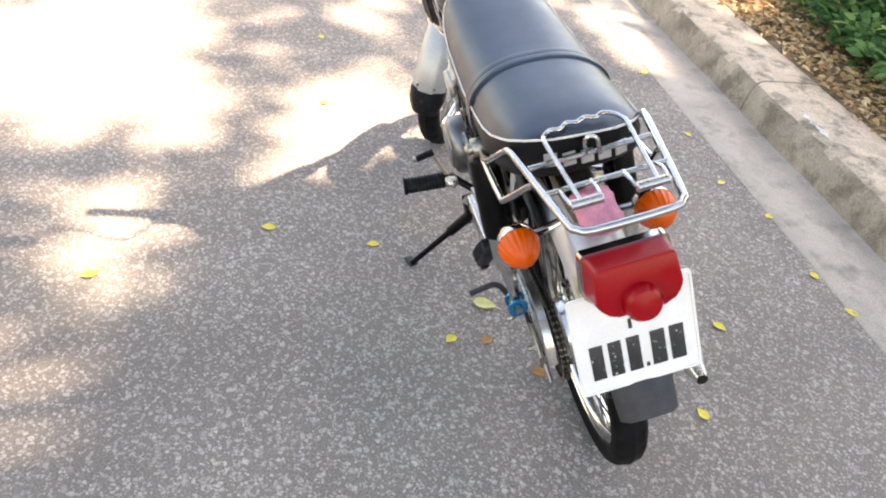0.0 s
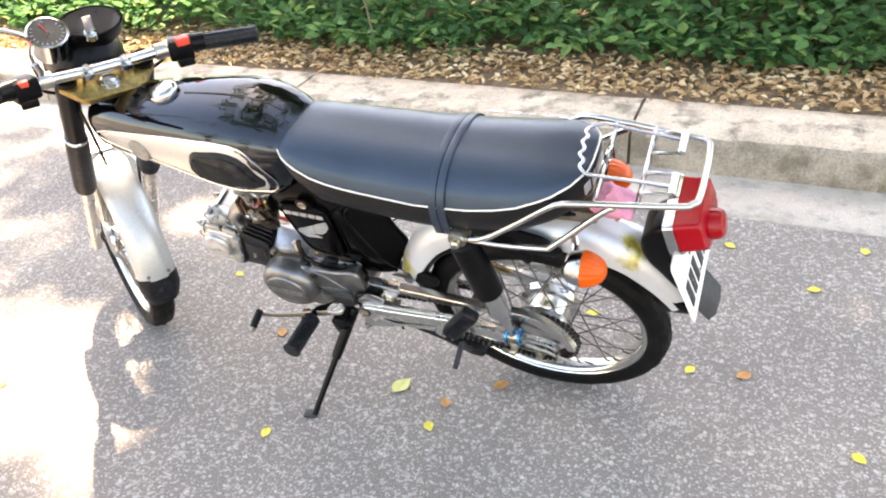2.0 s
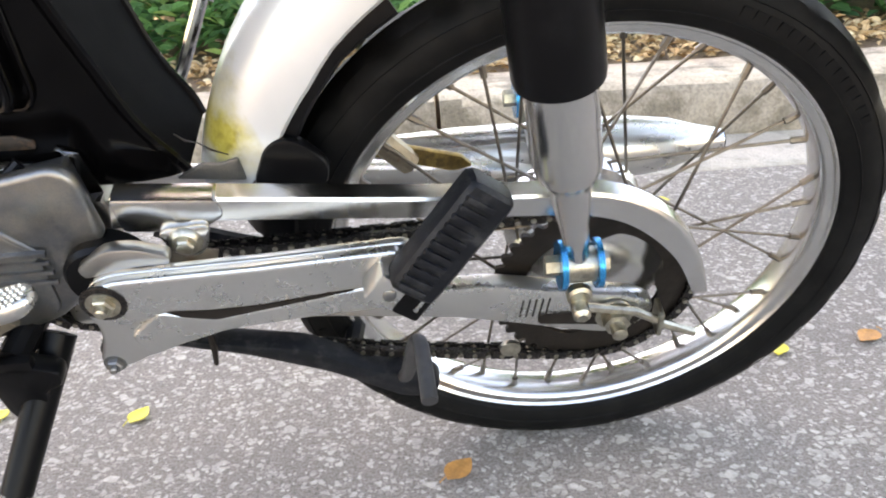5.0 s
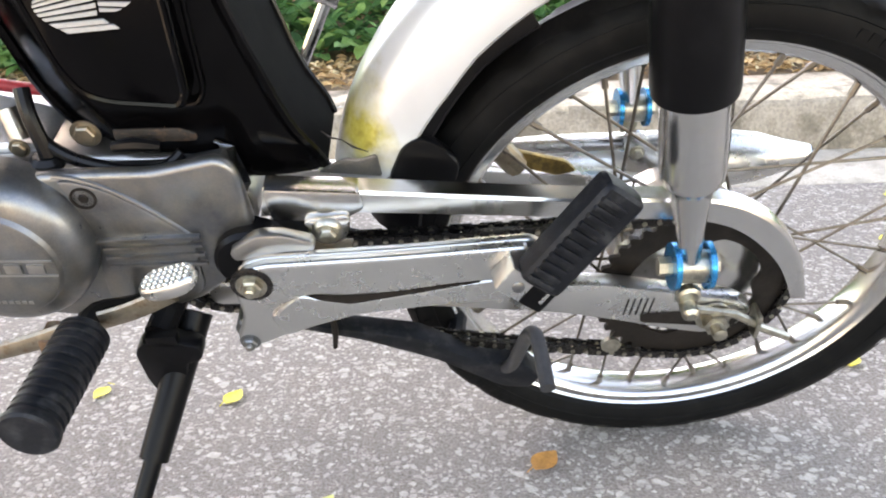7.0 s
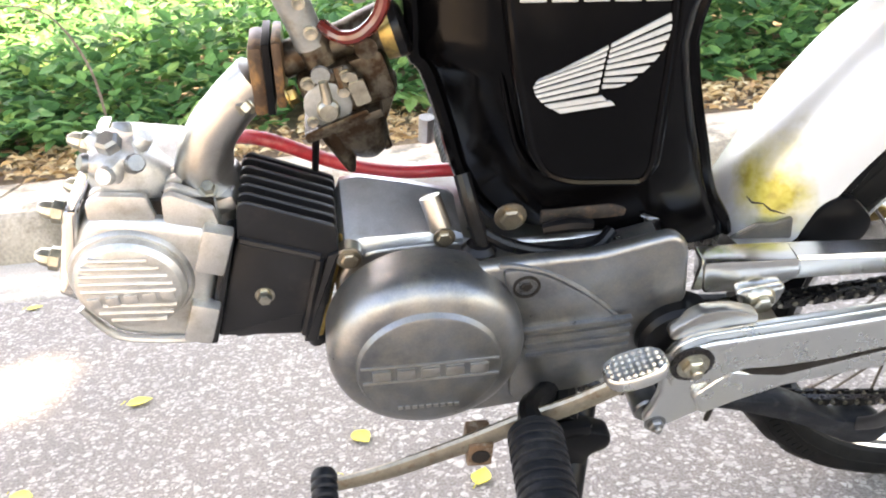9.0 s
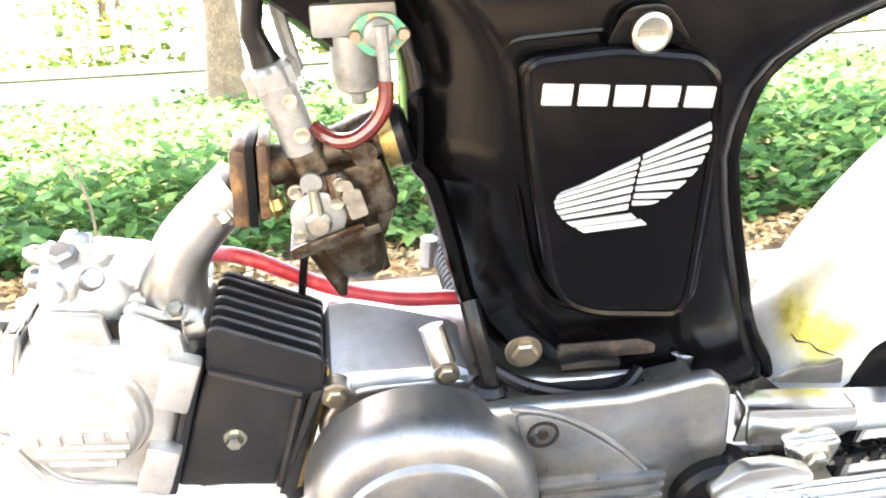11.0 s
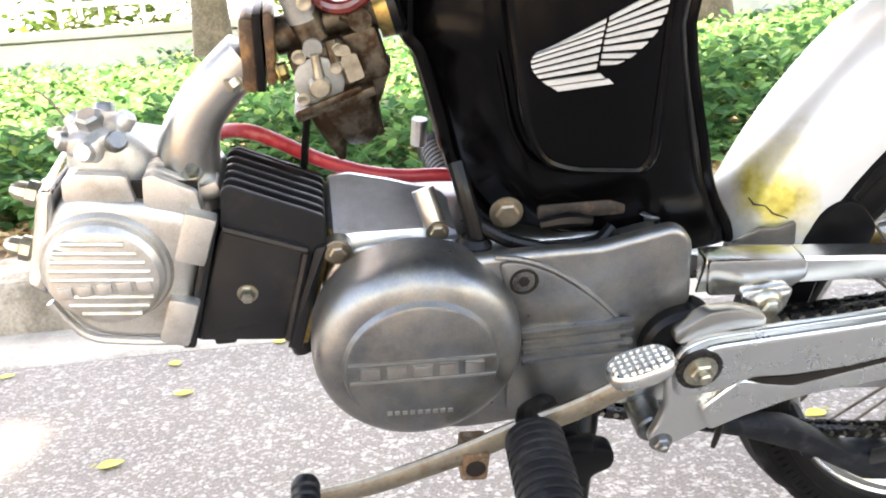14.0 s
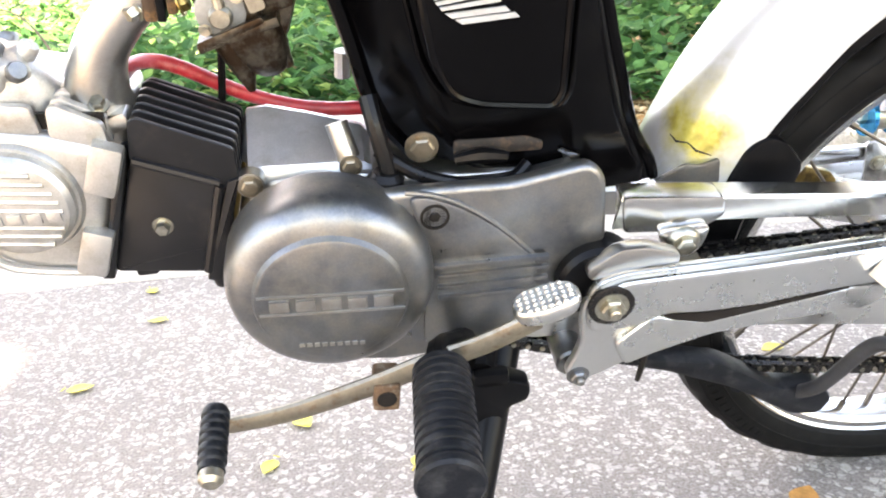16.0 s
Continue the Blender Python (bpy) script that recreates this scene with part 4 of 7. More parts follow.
bm = B()
lathe(bm, [(0, 0.0165), (0.002, 0.0165), (0.003, 0.0145)], (-0.3725, -0.1315, 0.3700), LEFT, 24)
part("boss", bm, CHAIN_STEEL, arm, "dark recessed boss")
bm = B()
hex_bolt(bm, (-0.3725, -0.134, 0.3700), LEFT, 0.009, 0.006, 0.004)
part("pivot_bolt", bm, ZINC, arm)
bm = B()
lathe(bm, [(-0.03, 0.0125), (0.0, 0.0125), (0.002, 0.011)], (-0.390, -0.112, 0.2975), LEFT, 18)
hex_bolt(bm, (-0.3885, -0.124, 0.2965), LEFT, 0.0065, 0.006, 0.003)
part("lower_bolt", bm, ALLOY_DARK, arm)
bm = B()
lathe(bm, [(-0.02, 0.030), (0.0, 0.030), (0.004, 0.027)], (-0.375, -0.108, 0.372), LEFT, 28)
part("pivot_boss", bm, PLASTIC, bike, "black swing arm pivot boss")
bm = B()
prism(bm, rounded([(-0.388, 0.392), (-0.365, 0.407), (-0.345, 0.407), (-0.322, 0.398), (-0.322, 0.39), (-0.345, 0.39), (-0.385, 0.382)], 0.006, 3), -0.120, -0.108, 0.002)
part("pivot_cap", bm, ALLOY, bike)

# folded pillion step: ribbed rubber block in a pressed clip
a, b = Vector((-0.1600, -0.150, 0.3760)), Vector((-0.0980, -0.136, 0.4530))
axis = (b - a).normalized()
side = Vector((0, -1, 0)) - axis * axis.dot(Vector((0, -1, 0)))
side.normalize()
across = axis.cross(side)
fr = Matrix((axis, across, side)).transposed().to_4x4()
bm = B()
block(bm, (a + b) / 2 + side * 0.002 + axis * 0.003, (0.098, 0.037, 0.026), fr, 0.008, 3)
step = part("pillion_step", bm, RUBBER, bike, "folded ribbed black rubber pillion step")
bm = B()
for k in range(11):
    block(bm, a.lerp(b, 0.12 + 0.078 * k) + side * 0.0152 - across * 0.0045, (0.0042, 0.022, 0.005), fr, 0.001)
part("rib", bm, RUBBER, step)
bm = B()
cl = Vector((-0.1700, -0.150, 0.3770))
block(bm, cl + side * 0.003, (0.0225, 0.028, 0.005), fr, 0.001)
block(bm, cl - across * 0.013 - side * 0.006, (0.0225, 0.003, 0.022), fr, 0.001)
block(bm, cl + across * 0.022 + axis * 0.012, (0.030, 0.003, 0.016), fr, 0.0006)
part("clip", bm, SATIN, step, "pressed bright steel clip")
bm = B()
lathe(bm, [(0, 0.0048), (0.0012, 0.0048), (0.002, 0.0036)], cl + side * 0.0056 - across * 0.001, side, 16)
part("clip_rivet", bm, ALLOY_DARK, step)
bm = B()
block(bm, a.lerp(b, -0.04) + across * 0.010 - side * 0.002, (0.026, 0.022, 0.016), fr, 0.003)
part("core", bm, PLASTIC, step)

# centre stand under the swing arm, with its foot tang
bm = B()
prism(bm, rounded([(-0.385, 0.290), (-0.335, 0.266), (-0.25, 0.246), (-0.19, 0.206), (-0.150, 0.202), (-0.135, 0.184), (-0.145, 0.166), (-0.172, 0.170), (-0.235, 0.214), (-0.30, 0.245), (-0.390, 0.275)], 0.008, 3), -0.085, -0.062, 0.004)
tube(bm, [(-0.22, -0.07, 0.20), (-0.20, 0.07, 0.20)], 0.009, 8)
tube(bm, [(-0.40, 0.07, 0.27), (-0.30, 0.075, 0.225), (-0.20, 0.08, 0.205)], 0.011, 10, 5)
centre_stand = part("centre_stand", bm, RUBBER, bike, "dusty black centre stand, folded up")
bm = B()
tube(bm, [(-0.170, -0.080, 0.195), (-0.165, -0.100, 0.225), (-0.157, -0.122, 0.285), (-0.1530, -0.136, 0.304), (-0.1510, -0.150, 0.3065), (-0.1485, -0.191, 0.302)], 0.0062, 12, 5)
part("foot_tang", bm, FLAP_GREY, centre_stand, "bent grey-black tread bar")
bm = B()
tube(bm, [(-0.324, -0.090, 0.284), (-0.3235, -0.091, 0.268), (-0.3262, -0.091, 0.2465)], [0.0032, 0.0030, 0.0022], 8, 3)
part("spring_hook", bm, OIL_SHADE_BLACK, centre_stand)

# shock absorbers
for s in (-1, 1):
    top, low = Vector((-0.0795, s * 0.118, 0.688)), Vector((-0.0290, s * 0.116, 0.3487))
    way = (low - top).normalized()
    L_ = (low - top).length
    bm = B()
    lathe(bm, [(0.014, 0.016), (0.020, 0.0240), (0.028, 0.0265), (0.10, 0.0285), (0.168, 0.0296), (0.173, 0.0290), (0.174, 0.02)], top, way, 32)
    shock = part("shock_absorber", bm, PLASTIC, bike, "rear shock absorber with black upper sleeve and chromed lower tube")
    bm = B()
    lathe(bm, [(0.155, 0.0238), (0.238, 0.0238), (0.247, 0.0225), (0.252, 0.0190), (0.256, 0.0162), (0.262, 0.0152), (0.29, 0.0120), (0.318, 0.0094), (0.335, 0.0094)], top, way, 28)
    part("lower_tube", bm, POLISHED, shock, "polished lower tube")
    bm = B()
    lathe(bm, [(-0.016, 0.016), (-0.012, 0.0175), (0.012, 0.0175), (0.016, 0.016)], top, (0, 1, 0), 20)
    lathe(bm, [(0, 0.0095), (0.008, 0.0095), (0.012, 0.006)], top + Vector((0, s * 0.016, 0)), (0, s, 0), 12)
    part("upper_mount", bm, ZINC, shock)
    bm = B()
    lathe(bm, [(-0.014, 0.0135), (0.014, 0.0135)], low + Vector((0, 0, 0.005)), (1, 0, 0), 20)
    lathe(bm, [(-0.026, 0.008), (0.022, 0.008)], low + Vector((0, 0, 0.006)), (1, 0, 0), 6)
    lathe(bm, [(0.0, 0.010), (0.006, 0.010), (0.008, 0.0075)], low + Vector((0, s * 0.006, -0.018)), (0, s, 0), 14)
    lathe(bm, [(0.0, 0.007), (0.014, 0.007), (0.017, 0.004)], low + Vector((0, s * 0.010, -0.026)), (0, s, 0), 12)
    part("lower_eye", bm, ZINC, shock)
    for x in (-0.0135, 0.0135):
        bm = B()
        lathe(bm, [(-0.0022, 0.0175), (-0.0022, 0.0195), (0.0022, 0.0195), (0.0022, 0.0175)], low + Vector((x, 0, 0.006)), (1, 0, 0), 24)
        part("bushing", bm, BLUE, shock, "blue bushing ring")

# rear fender: a deep channel over the wheel
def fender(bm, centre, arc, crown, depth, half, lip=0.0):
    """arc: degrees from straight ahead, up and over; crown(a): radius of the ridge; half: half width."""
    a0, a1, n = arc
    rings = []
    for k in range(n + 1):
        a = a0 + (a1 - a0) * k / n
        r, d = crown(a), depth(a)
        t = radians(180 - a)
        ring = []
        m = 10
        for i in range(m + 1):
            u = -1 + 2 * i / m
            y = half * math.copysign(min(1.0, abs(u) * 1.18), u)
            ring.append((y, r - d * max(0.0, (abs(u) - 0.18) / 0.82) ** 2.1))
        inner = [(y * 0.95, rr - 0.0028) for y, rr in ring[::-1]]
        rings.append([centre + Vector((rr * math.cos(t), y, rr * math.sin(t))) for y, rr in ring + inner])
    loft(bm, rings)


def rear_crown(a):
    pts = [(14, 0.331), (30, 0.345), (50, 0.362), (75, 0.368), (100, 0.376), (125, 0.384), (148, 0.376)]
    return float(np.interp(a, [p[0] for p in pts], [p[1] for p in pts]))


def rear_depth(a):
    return float(np.interp(a, [14, 30, 45, 60, 80, 110, 148], [0.012, 0.052, 0.056, 0.050, 0.045, 0.050, 0.044]))


bm = B()
fender(bm, AXLE, (22, 149, 40), rear_crown, rear_depth, 0.054)
rear_fender = part("rear_fender", bm, FENDER, bike, "pale silver rear fender with yellowed lacquer stains", 50)
bm = B()
fender(bm, AXLE, (14, 60, 14), lambda a: rear_crown(a) - 0.02 - (0.012 if a < 24 else 0), lambda a: 0.045, 0.050)
part("inner_guard", bm, PLASTIC, rear_fender, "black inner splash guard")
bm = B()
prism(bm, rounded([(-0.322, 0.4165), (-0.300, 0.4285), (-0.288, 0.4265), (-0.274, 0.4310), (-0.271, 0.4100)], 0.003), -0.0555, -0.0520, 0.001)
part("fender_tab", bm, ALLOY_DARK, rear_fender, "grey steel tab")
bm = B()
prism(bm, rounded([(-0.267, 0.406), (-0.254, 0.437), (-0.240, 0.446), (-0.226, 0.441), (-0.208, 0.420), (-0.212, 0.400), (-0.25, 0.395)], 0.008, 4), -0.058, -0.046, 0.003)
part("rubber_flap", bm, PLASTIC, rear_fender, "black rubber edge flap")
bm = B()
crack = [(-0.3143, 0.4540), (-0.3085, 0.4470), (-0.3000, 0.4455), (-0.2920, 0.4375), (-0.2803, 0.4330)]
tube(bm, [(x, -0.0530 + 0.0012 * (i % 2), z) for i, (x, z) in enumerate(crack)], [0.0004, 0.0009, 0.0005, 0.0009, 0.0004], 6)
part("split_seam", bm, OIL_SHADE_BLACK, rear_fender, "dark split in the lacquer")
bm = B()
prism(bm, rounded([(-0.085, 0.655), (0.0, 0.655), (0.055, 0.640), (0.092, 0.605), (0.075, 0.586), (0.0, 0.588), (-0.085, 0.600)], 0.008, 3), -0.068, -0.060, 0.002)
prism(bm, rounded([(0.0, 0.592), (0.030, 0.592), (0.025, 0.558), (0.015, 0.550), (0.004, 0.558)], 0.006, 3), -0.067, -0.062, 0.0015)
part("fender_rail", bm, PLASTIC, rear_fender, "black steel rail beside the fender")

# mudflap and number plate
bm = B()
rings = []
for k in range(7):
    u = k / 6
    x, z, w = 0.308 + 0.042 * u ** 0.8, 0.480 - 0.058 * u, 0.050 - 0.004 * u
    rings.append([(x, -w, z), (x + 0.012, -w * 0.72, z + 0.006), (x + 0.015, 0, z + 0.008), (x + 0.012, w * 0.72, z + 0.006), (x, w, z), (x - 0.006, w * 0.8, z - 0.003), (x - 0.001, 0, z - 0.003), (x - 0.006, -w * 0.8, z - 0.003)])
loft(bm, rings)
part("mudflap", bm, FLAP_GREY, bike, "dark grey rubber mudflap below the plate", 45)
bm = B()
prism(bm, rounded([(0.245, 0.468), (0.275, 0.478), (0.322, 0.462), (0.318, 0.440), (0.268, 0.436)], 0.005), -0.052, 0.052, 0.003)
part("flap_bracket", bm, PLASTIC, bike)

PM = Matrix.Translation((0.3085, 0, 0.5570)) @ Matrix.Rotation(radians(-14.5), 4, "Y")
bm = B()
outline = rounded([(-0.093, -0.083), (0.093, -0.083), (0.093, 0.083), (-0.093, 0.083)], 0.009, 4)
vs = [bm.verts.new((0, y, z)) for y, z in outline]
f = bm.faces.new(vs)
ext = bmesh.ops.extrude_face_region(bm, geom=[f])
bmesh.ops.translate(bm, verts=[g for g in ext["geom"] if isinstance(g, bmesh.types.BMVert)], vec=(0.002, 0, 0))
bmesh.ops.transform(bm, matrix=PM, verts=bm.verts[:])
plate = part("number_plate", bm, PLATE, bike, "white embossed number plate with unreadable black bars", 20)
bm = B()
tube(bm, [PM @ Vector((0.0022, y * 0.965, z * 0.955)) for y, z in outline], 0.0014, 6, 1, True)
part("embossed_border", bm, PLATE, plate)
bm = B()
for y, w in ((-0.062, 0.020), (-0.034, 0.020), (-0.006, 0.020), (0.012, 0.005), (0.031, 0.022), (0.060, 0.022)):
    block(bm, PM @ Vector((0.0026, y, -0.030 if w > 0.01 else -0.055)), (0.0018, w, 0.058 if w > 0.01 else 0.007), PM.to_3x3().to_4x4(), 0.0006)
block(bm, PM @ Vector((0.0026, -0.006, 0.022)), (0.0018, 0.005, 0.016), PM.to_3x3().to_4x4())
part("plate_bar", bm, INK, plate, "worn black bars in place of characters")

# tail lamp: chromed bezel, red box lens with a round lower lens
TM = Matrix.Translation((0.290, 0, 0.662)) @ Matrix.Rotation(radians(-14), 4, "Y")


def yz_prism(bm, outline, x0, x1, m, taper=1.0, bevel=0.0):
    a = [bm.verts.new((x0, y, z)) for y, z in outline]
    b = [bm.verts.new((x1, y * taper, z * taper)) for y, z in outline]
    n = len(outline)
    faces = [bm.faces.new((a[i], a[(i + 1) % n], b[(i + 1) % n], b[i])) for i in range(n)] + [bm.faces.new(a[::-1]), bm.faces.new(b)]
    if bevel:
        bmesh.ops.bevel(bm, geom=[e for e in faces[-1].edges], offset=bevel, segments=3, profile=0.6, affect="EDGES")
    mine = a + b
    bmesh.ops.transform(bm, matrix=m, verts=bm.verts[:])


LENS = rounded([(-0.060, 0.046), (0.060, 0.046), (0.066, -0.014), (0.044, -0.037), (-0.044, -0.037), (-0.066, -0.014)], 0.008, 4)
bm = B()
yz_prism(bm, [(y * 1.06, z * 1.06) for y, z in LENS], -0.010, 0.008, TM)
tail = part("tail_lamp", bm, CHROME, bike, "red tail lamp in a chromed bezel")
bm = B()
yz_prism(bm, LENS, 0.006, 0.050, TM, 0.93, 0.005)
part("lens", bm, RED, tail, "ribbed dark red box lens")
bm = B()
lathe(bm, [(0.030, 0.029), (0.062, 0.027), (0.070, 0.022), (0.073, 0.0)], TM @ Vector((0, 0, -0.017)), TM.to_3x3() @ Vector((1, 0, 0)), 28)
part("round_lens", bm, RED, tail, "round protruding brake lens")
bm = B()
prism(bm, rounded([(0.226, 0.632), (0.248, 0.664), (0.276, 0.680), (0.290, 0.640), (0.293, 0.600), (0.296, 0.560), (0.312, 0.500), (0.300, 0.486), (0.284, 0.500), (0.258, 0.540), (0.236, 0.570), (0.224, 0.602)], 0.012, 4), -0.040, 0.040, 0.012, 4)
part("lamp_bracket", bm, PLASTIC, tail, "black rubber lamp and plate bracket")

# turn signals
def signal(y, label):
    s = math.copysign(1, y)
    m = Vector((0.118, y, 0.640))
    bm = B()
    lathe(bm, [(-0.012, 0.008), (-0.008, 0.018), (0.004, 0.029), (0.022, 0.0335), (0.026, 0.0335), (0.026, 0.03)], m, (1, 0, 0), 32)
    ob = part("turn_signal", bm, CHROME, bike, label)
    bm = B()
    fluted(bm, [(0.026, 0.0325), (0.034, 0.0318), (0.048, 0.0275), (0.060, 0.0195), (0.066, 0.011), (0.068, 0.001)], m, Vector((1, 0, 0)), 20, 0.025, 100)
    part("amber_lens", bm, ORANGE, ob, "ribbed amber lens")
    bm = B()
    tube(bm, [m + Vector((0.006, -s * 0.02, 0.0)), m + Vector((0.0, -s * 0.05, -0.004)), m + Vector((-0.01, -s * 0.075, -0.006))], 0.0075, 10, 4)
    part("stalk", bm, CHROME, ob)


signal(-0.119, "amber turn signal in a chromed cup on the left side of the tail")
signal(0.100, "amber turn signal in a chromed cup on the right side of the tail")

# luggage rack of bent chromed tube
bm = B()
loop = []
for s in (-1, 1):
    run_ = [(-0.070, s * 0.121, 0.682), (-0.02, s * 0.119, 0.697), (0.09, s * 0.106, 0.778), (0.113, s * 0.102, 0.789), (0.14, s * 0.099, 0.791), (0.295, s * 0.078, 0.786), (0.318, s * 0.070, 0.786), (0.328, s * 0.05, 0.786)]
    loop.append(run_)
tube(bm, loop[0] + loop[1][::-1], 0.0058, 12, 4)
rack = part("luggage_rack", bm, CHROME, bike, "chromed tubular luggage rack behind the seat")
for s in (-1, 1):
    bm = B()
    tube(bm, [(-0.075, s * 0.121, 0.682), (0.0, s * 0.122, 0.681), (0.078, s * 0.122, 0.688), (0.098, s * 0.119, 0.697), (0.175, s * 0.097, 0.765), (0.20, s * 0.092, 0.783)], 0.0056, 12, 4)
    part("stay", bm, CHROME, rack)
for x, w in ((0.168, 0.094), (0.236, 0.085)):
    bm = B()
    tube(bm, [(x, -w, 0.790), (x, w, 0.790)], 0.0042, 10)
    part("cross_bar", bm, CHROME, rack)
bm = B()
wave = [(0.285, -0.052, 0.802), (0.22, -0.056, 0.812), (0.165, -0.060, 0.820), (0.148, -0.058, 0.821), (0.137, -0.046, 0.822), (0.140, -0.032, 0.822), (0.131, -0.020, 0.823), (0.136, -0.006, 0.823), (0.129, 0.008, 0.823), (0.135, 0.022, 0.822), (0.129, 0.034, 0.822), (0.136, 0.048, 0.821), (0.150, 0.056, 0.820), (0.165, 0.058, 0.819), (0.22, 0.055, 0.811), (0.285, 0.052, 0.802)]
tube(bm, wave, 0.0034, 10, 5)
part("spring_clamp", bm, CHROME, rack, "sprung wire clamp with a wavy front bar")
for s in (-1, 1):
    bm = B()
    coil = [(-0.0225, 0.0062)]
    for k in range(9):
        coil += [(-0.0216 + 0.005 * k, 0.0068), (-0.0208 + 0.005 * k, 0.0077), (-0.0192 + 0.005 * k, 0.0077), (-0.0184 + 0.005 * k, 0.0068)]
    lathe(bm, coil + [(0.0225, 0.0062)], (0.286, s * 0.045, 0.800), (0, 1, 0), 14)
    part("spring", bm, CHROME, rack)
    bm = B()
    tube(bm, [(0.286, s * 0.066, 0.800), (0.262, s * 0.068, 0.801), (0.240, s * 0.066, 0.796)], 0.003, 8, 4)
    part("spring_leg", bm, CHROME, rack)
    bm = B()
    tube(bm, [(0.286, s * 0.024, 0.800), (0.255, s * 0.022, 0.798), (0.238, s * 0.022, 0.795)], 0.003, 8, 4)
    part("spring_leg", bm, CHROME, rack)
bm = B()
tube(bm, [(0.17, -0.006, 0.79), (0.172, -0.006, 0.815), (0.178, 0.008, 0.818), (0.178, 0.012, 0.79)], 0.003, 8, 4)
part("hook", bm, CHROME, rack)

# pink rag tucked below the rack
bm = B()
rings = []
for k in range(9):
    u = k / 8
    x = 0.14 + 0.072 * u
    h = 0.028 * math.sin(math.pi * min(1, u * 1.1 + 0.05)) + 0.006
    rings.append([(x + 0.008 * noise.noise((i, u * 5, 1)), 0.037 * math.cos(t) * (0.85 + 0.25 * noise.noise((u * 6, i, 2))), 0.698 - 0.02 * u + h * math.sin(t) * (1 + 0.5 * noise.noise((i * 1.3, u * 7, 4)))) for i, t in enumerate(math.pi * 2 * q / 18 for q in range(18))])
loft(bm, rings)
part("pink_rag", bm, PINK, bike, "crumpled pink rag tucked below the rack", 60)
bm = B()
block(bm, (0.09, 0, 0.668), (0.12, 0.06, 0.03), bevel=0.006)
part("seat_bracket", bm, STEEL, bike, "rusty bracket below the seat")

# seat: padded top, piping, deep skirt and a strap
def at(x, table):
    return float(np.interp(x, [p[0] for p in table], [p[1] for p in table]))


PIPE_Z = [(-0.446, 0.829), (-0.436, 0.823), (-0.415, 0.810), (-0.38, 0.795), (-0.342, 0.781), (-0.24, 0.769), (-0.13, 0.760), (-0.04, 0.764), (0.045, 0.781), (0.094, 0.800), (0.13, 0.815), (0.15, 0.822)]
PIPE_Y = [(-0.446, 0.040), (-0.438, 0.066), (-0.422, 0.085), (-0.40, 0.096), (-0.37, 0.105), (-0.30, 0.113), (-0.15, 0.119), (0.0, 0.118), (0.06, 0.111), (0.10, 0.098), (0.13, 0.078), (0.15, 0.045)]
CROWN_Z = [(-0.446, 0.834), (-0.42, 0.840), (-0.34, 0.838), (-0.24, 0.831), (-0.12, 0.827), (0.0, 0.829), (0.08, 0.832), (0.125, 0.829), (0.15, 0.825)]
SKIRT_Z = [(-0.446, 0.765), (-0.40, 0.732), (-0.36, 0.712), (-0.25, 0.699), (-0.13, 0.690), (-0.02, 0.693), (0.05, 0.710), (0.10, 0.732), (0.15, 0.752)]
seat_xs = [-0.446, -0.442, -0.436, -0.428, -0.418, -0.405, -0.39, -0.36, -0.33, -0.29, -0.25, -0.20, -0.15, -0.10, -0.05, 0.0, 0.04, 0.08, 0.10, 0.115, 0.128, 0.138, 0.145, 0.15]


def sag(y):
    """The cushion sits a little lower on its right side."""
    return 0.10 * (y + 0.119)


bm = B()
rings = []
for x in seat_xs:
    w, pz, cz = at(x, PIPE_Y), at(x, PIPE_Z), at(x, CROWN_Z)
    ring = []
    for k in range(25):
        u = -1 + 2 * k / 24
        z = pz + (cz - pz) * (1 - abs(u) ** 2.5) ** 0.66
        ring.append((x, w * u, z - sag(w * u)))
    ring += [(x, w * 0.9, pz - 0.004 - sag(w * 0.9)), (x, 0, pz - 0.012 - sag(0)), (x, -w * 0.9, pz - 0.004)]
    rings.append(ring)
loft(bm, rings)
seat = part("seat", bm, VINYL_SKY, bike, "black vinyl double seat with white piping", 55)
bm = B()
rings = []
for x in seat_xs:
    w, pz, sz = at(x, PIPE_Y), at(x, PIPE_Z), at(x, SKIRT_Z)
    rear = max(0.0, (x - 0.09) / 0.06)
    rings.append([(x, -w * 0.985, pz - 0.003), (x, -w - 0.003, pz * 0.75 + sz * 0.25), (x, -w * 0.99, pz * 0.3 + sz * 0.7), (x, -w * 0.93, sz + 0.004), (x, -w * 0.88, sz), (x, w * 0.88, sz), (x, w * 0.93, sz + 0.004), (x, w * 0.99, pz * 0.3 + sz * 0.7 - 0.02), (x, w + 0.003, pz * 0.75 + sz * 0.25 - sag(w)), (x, w * 0.985, pz - 0.003 - sag(w))])
loft(bm, rings)
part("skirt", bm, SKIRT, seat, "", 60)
bm = B()
edge = [Vector((x, -at(x, PIPE_Y) - 0.001, at(x, PIPE_Z))) for x in seat_xs]
edge = edge + [Vector((0.1535, -0.02, 0.8235)), Vector((0.1535, 0.02, 0.8235))] + [Vector((p.x, -p.y, p.z)) for p in edge[::-1]] + [Vector((-0.449, 0.02, 0.831)), Vector((-0.449, -0.02, 0.831))]
tube(bm, [p - Vector((0, 0, sag(p.y))) for p in edge], 0.0018, 8, 1, True)
part("piping", bm, PIPING, seat, "thin white piping")
bm = B()
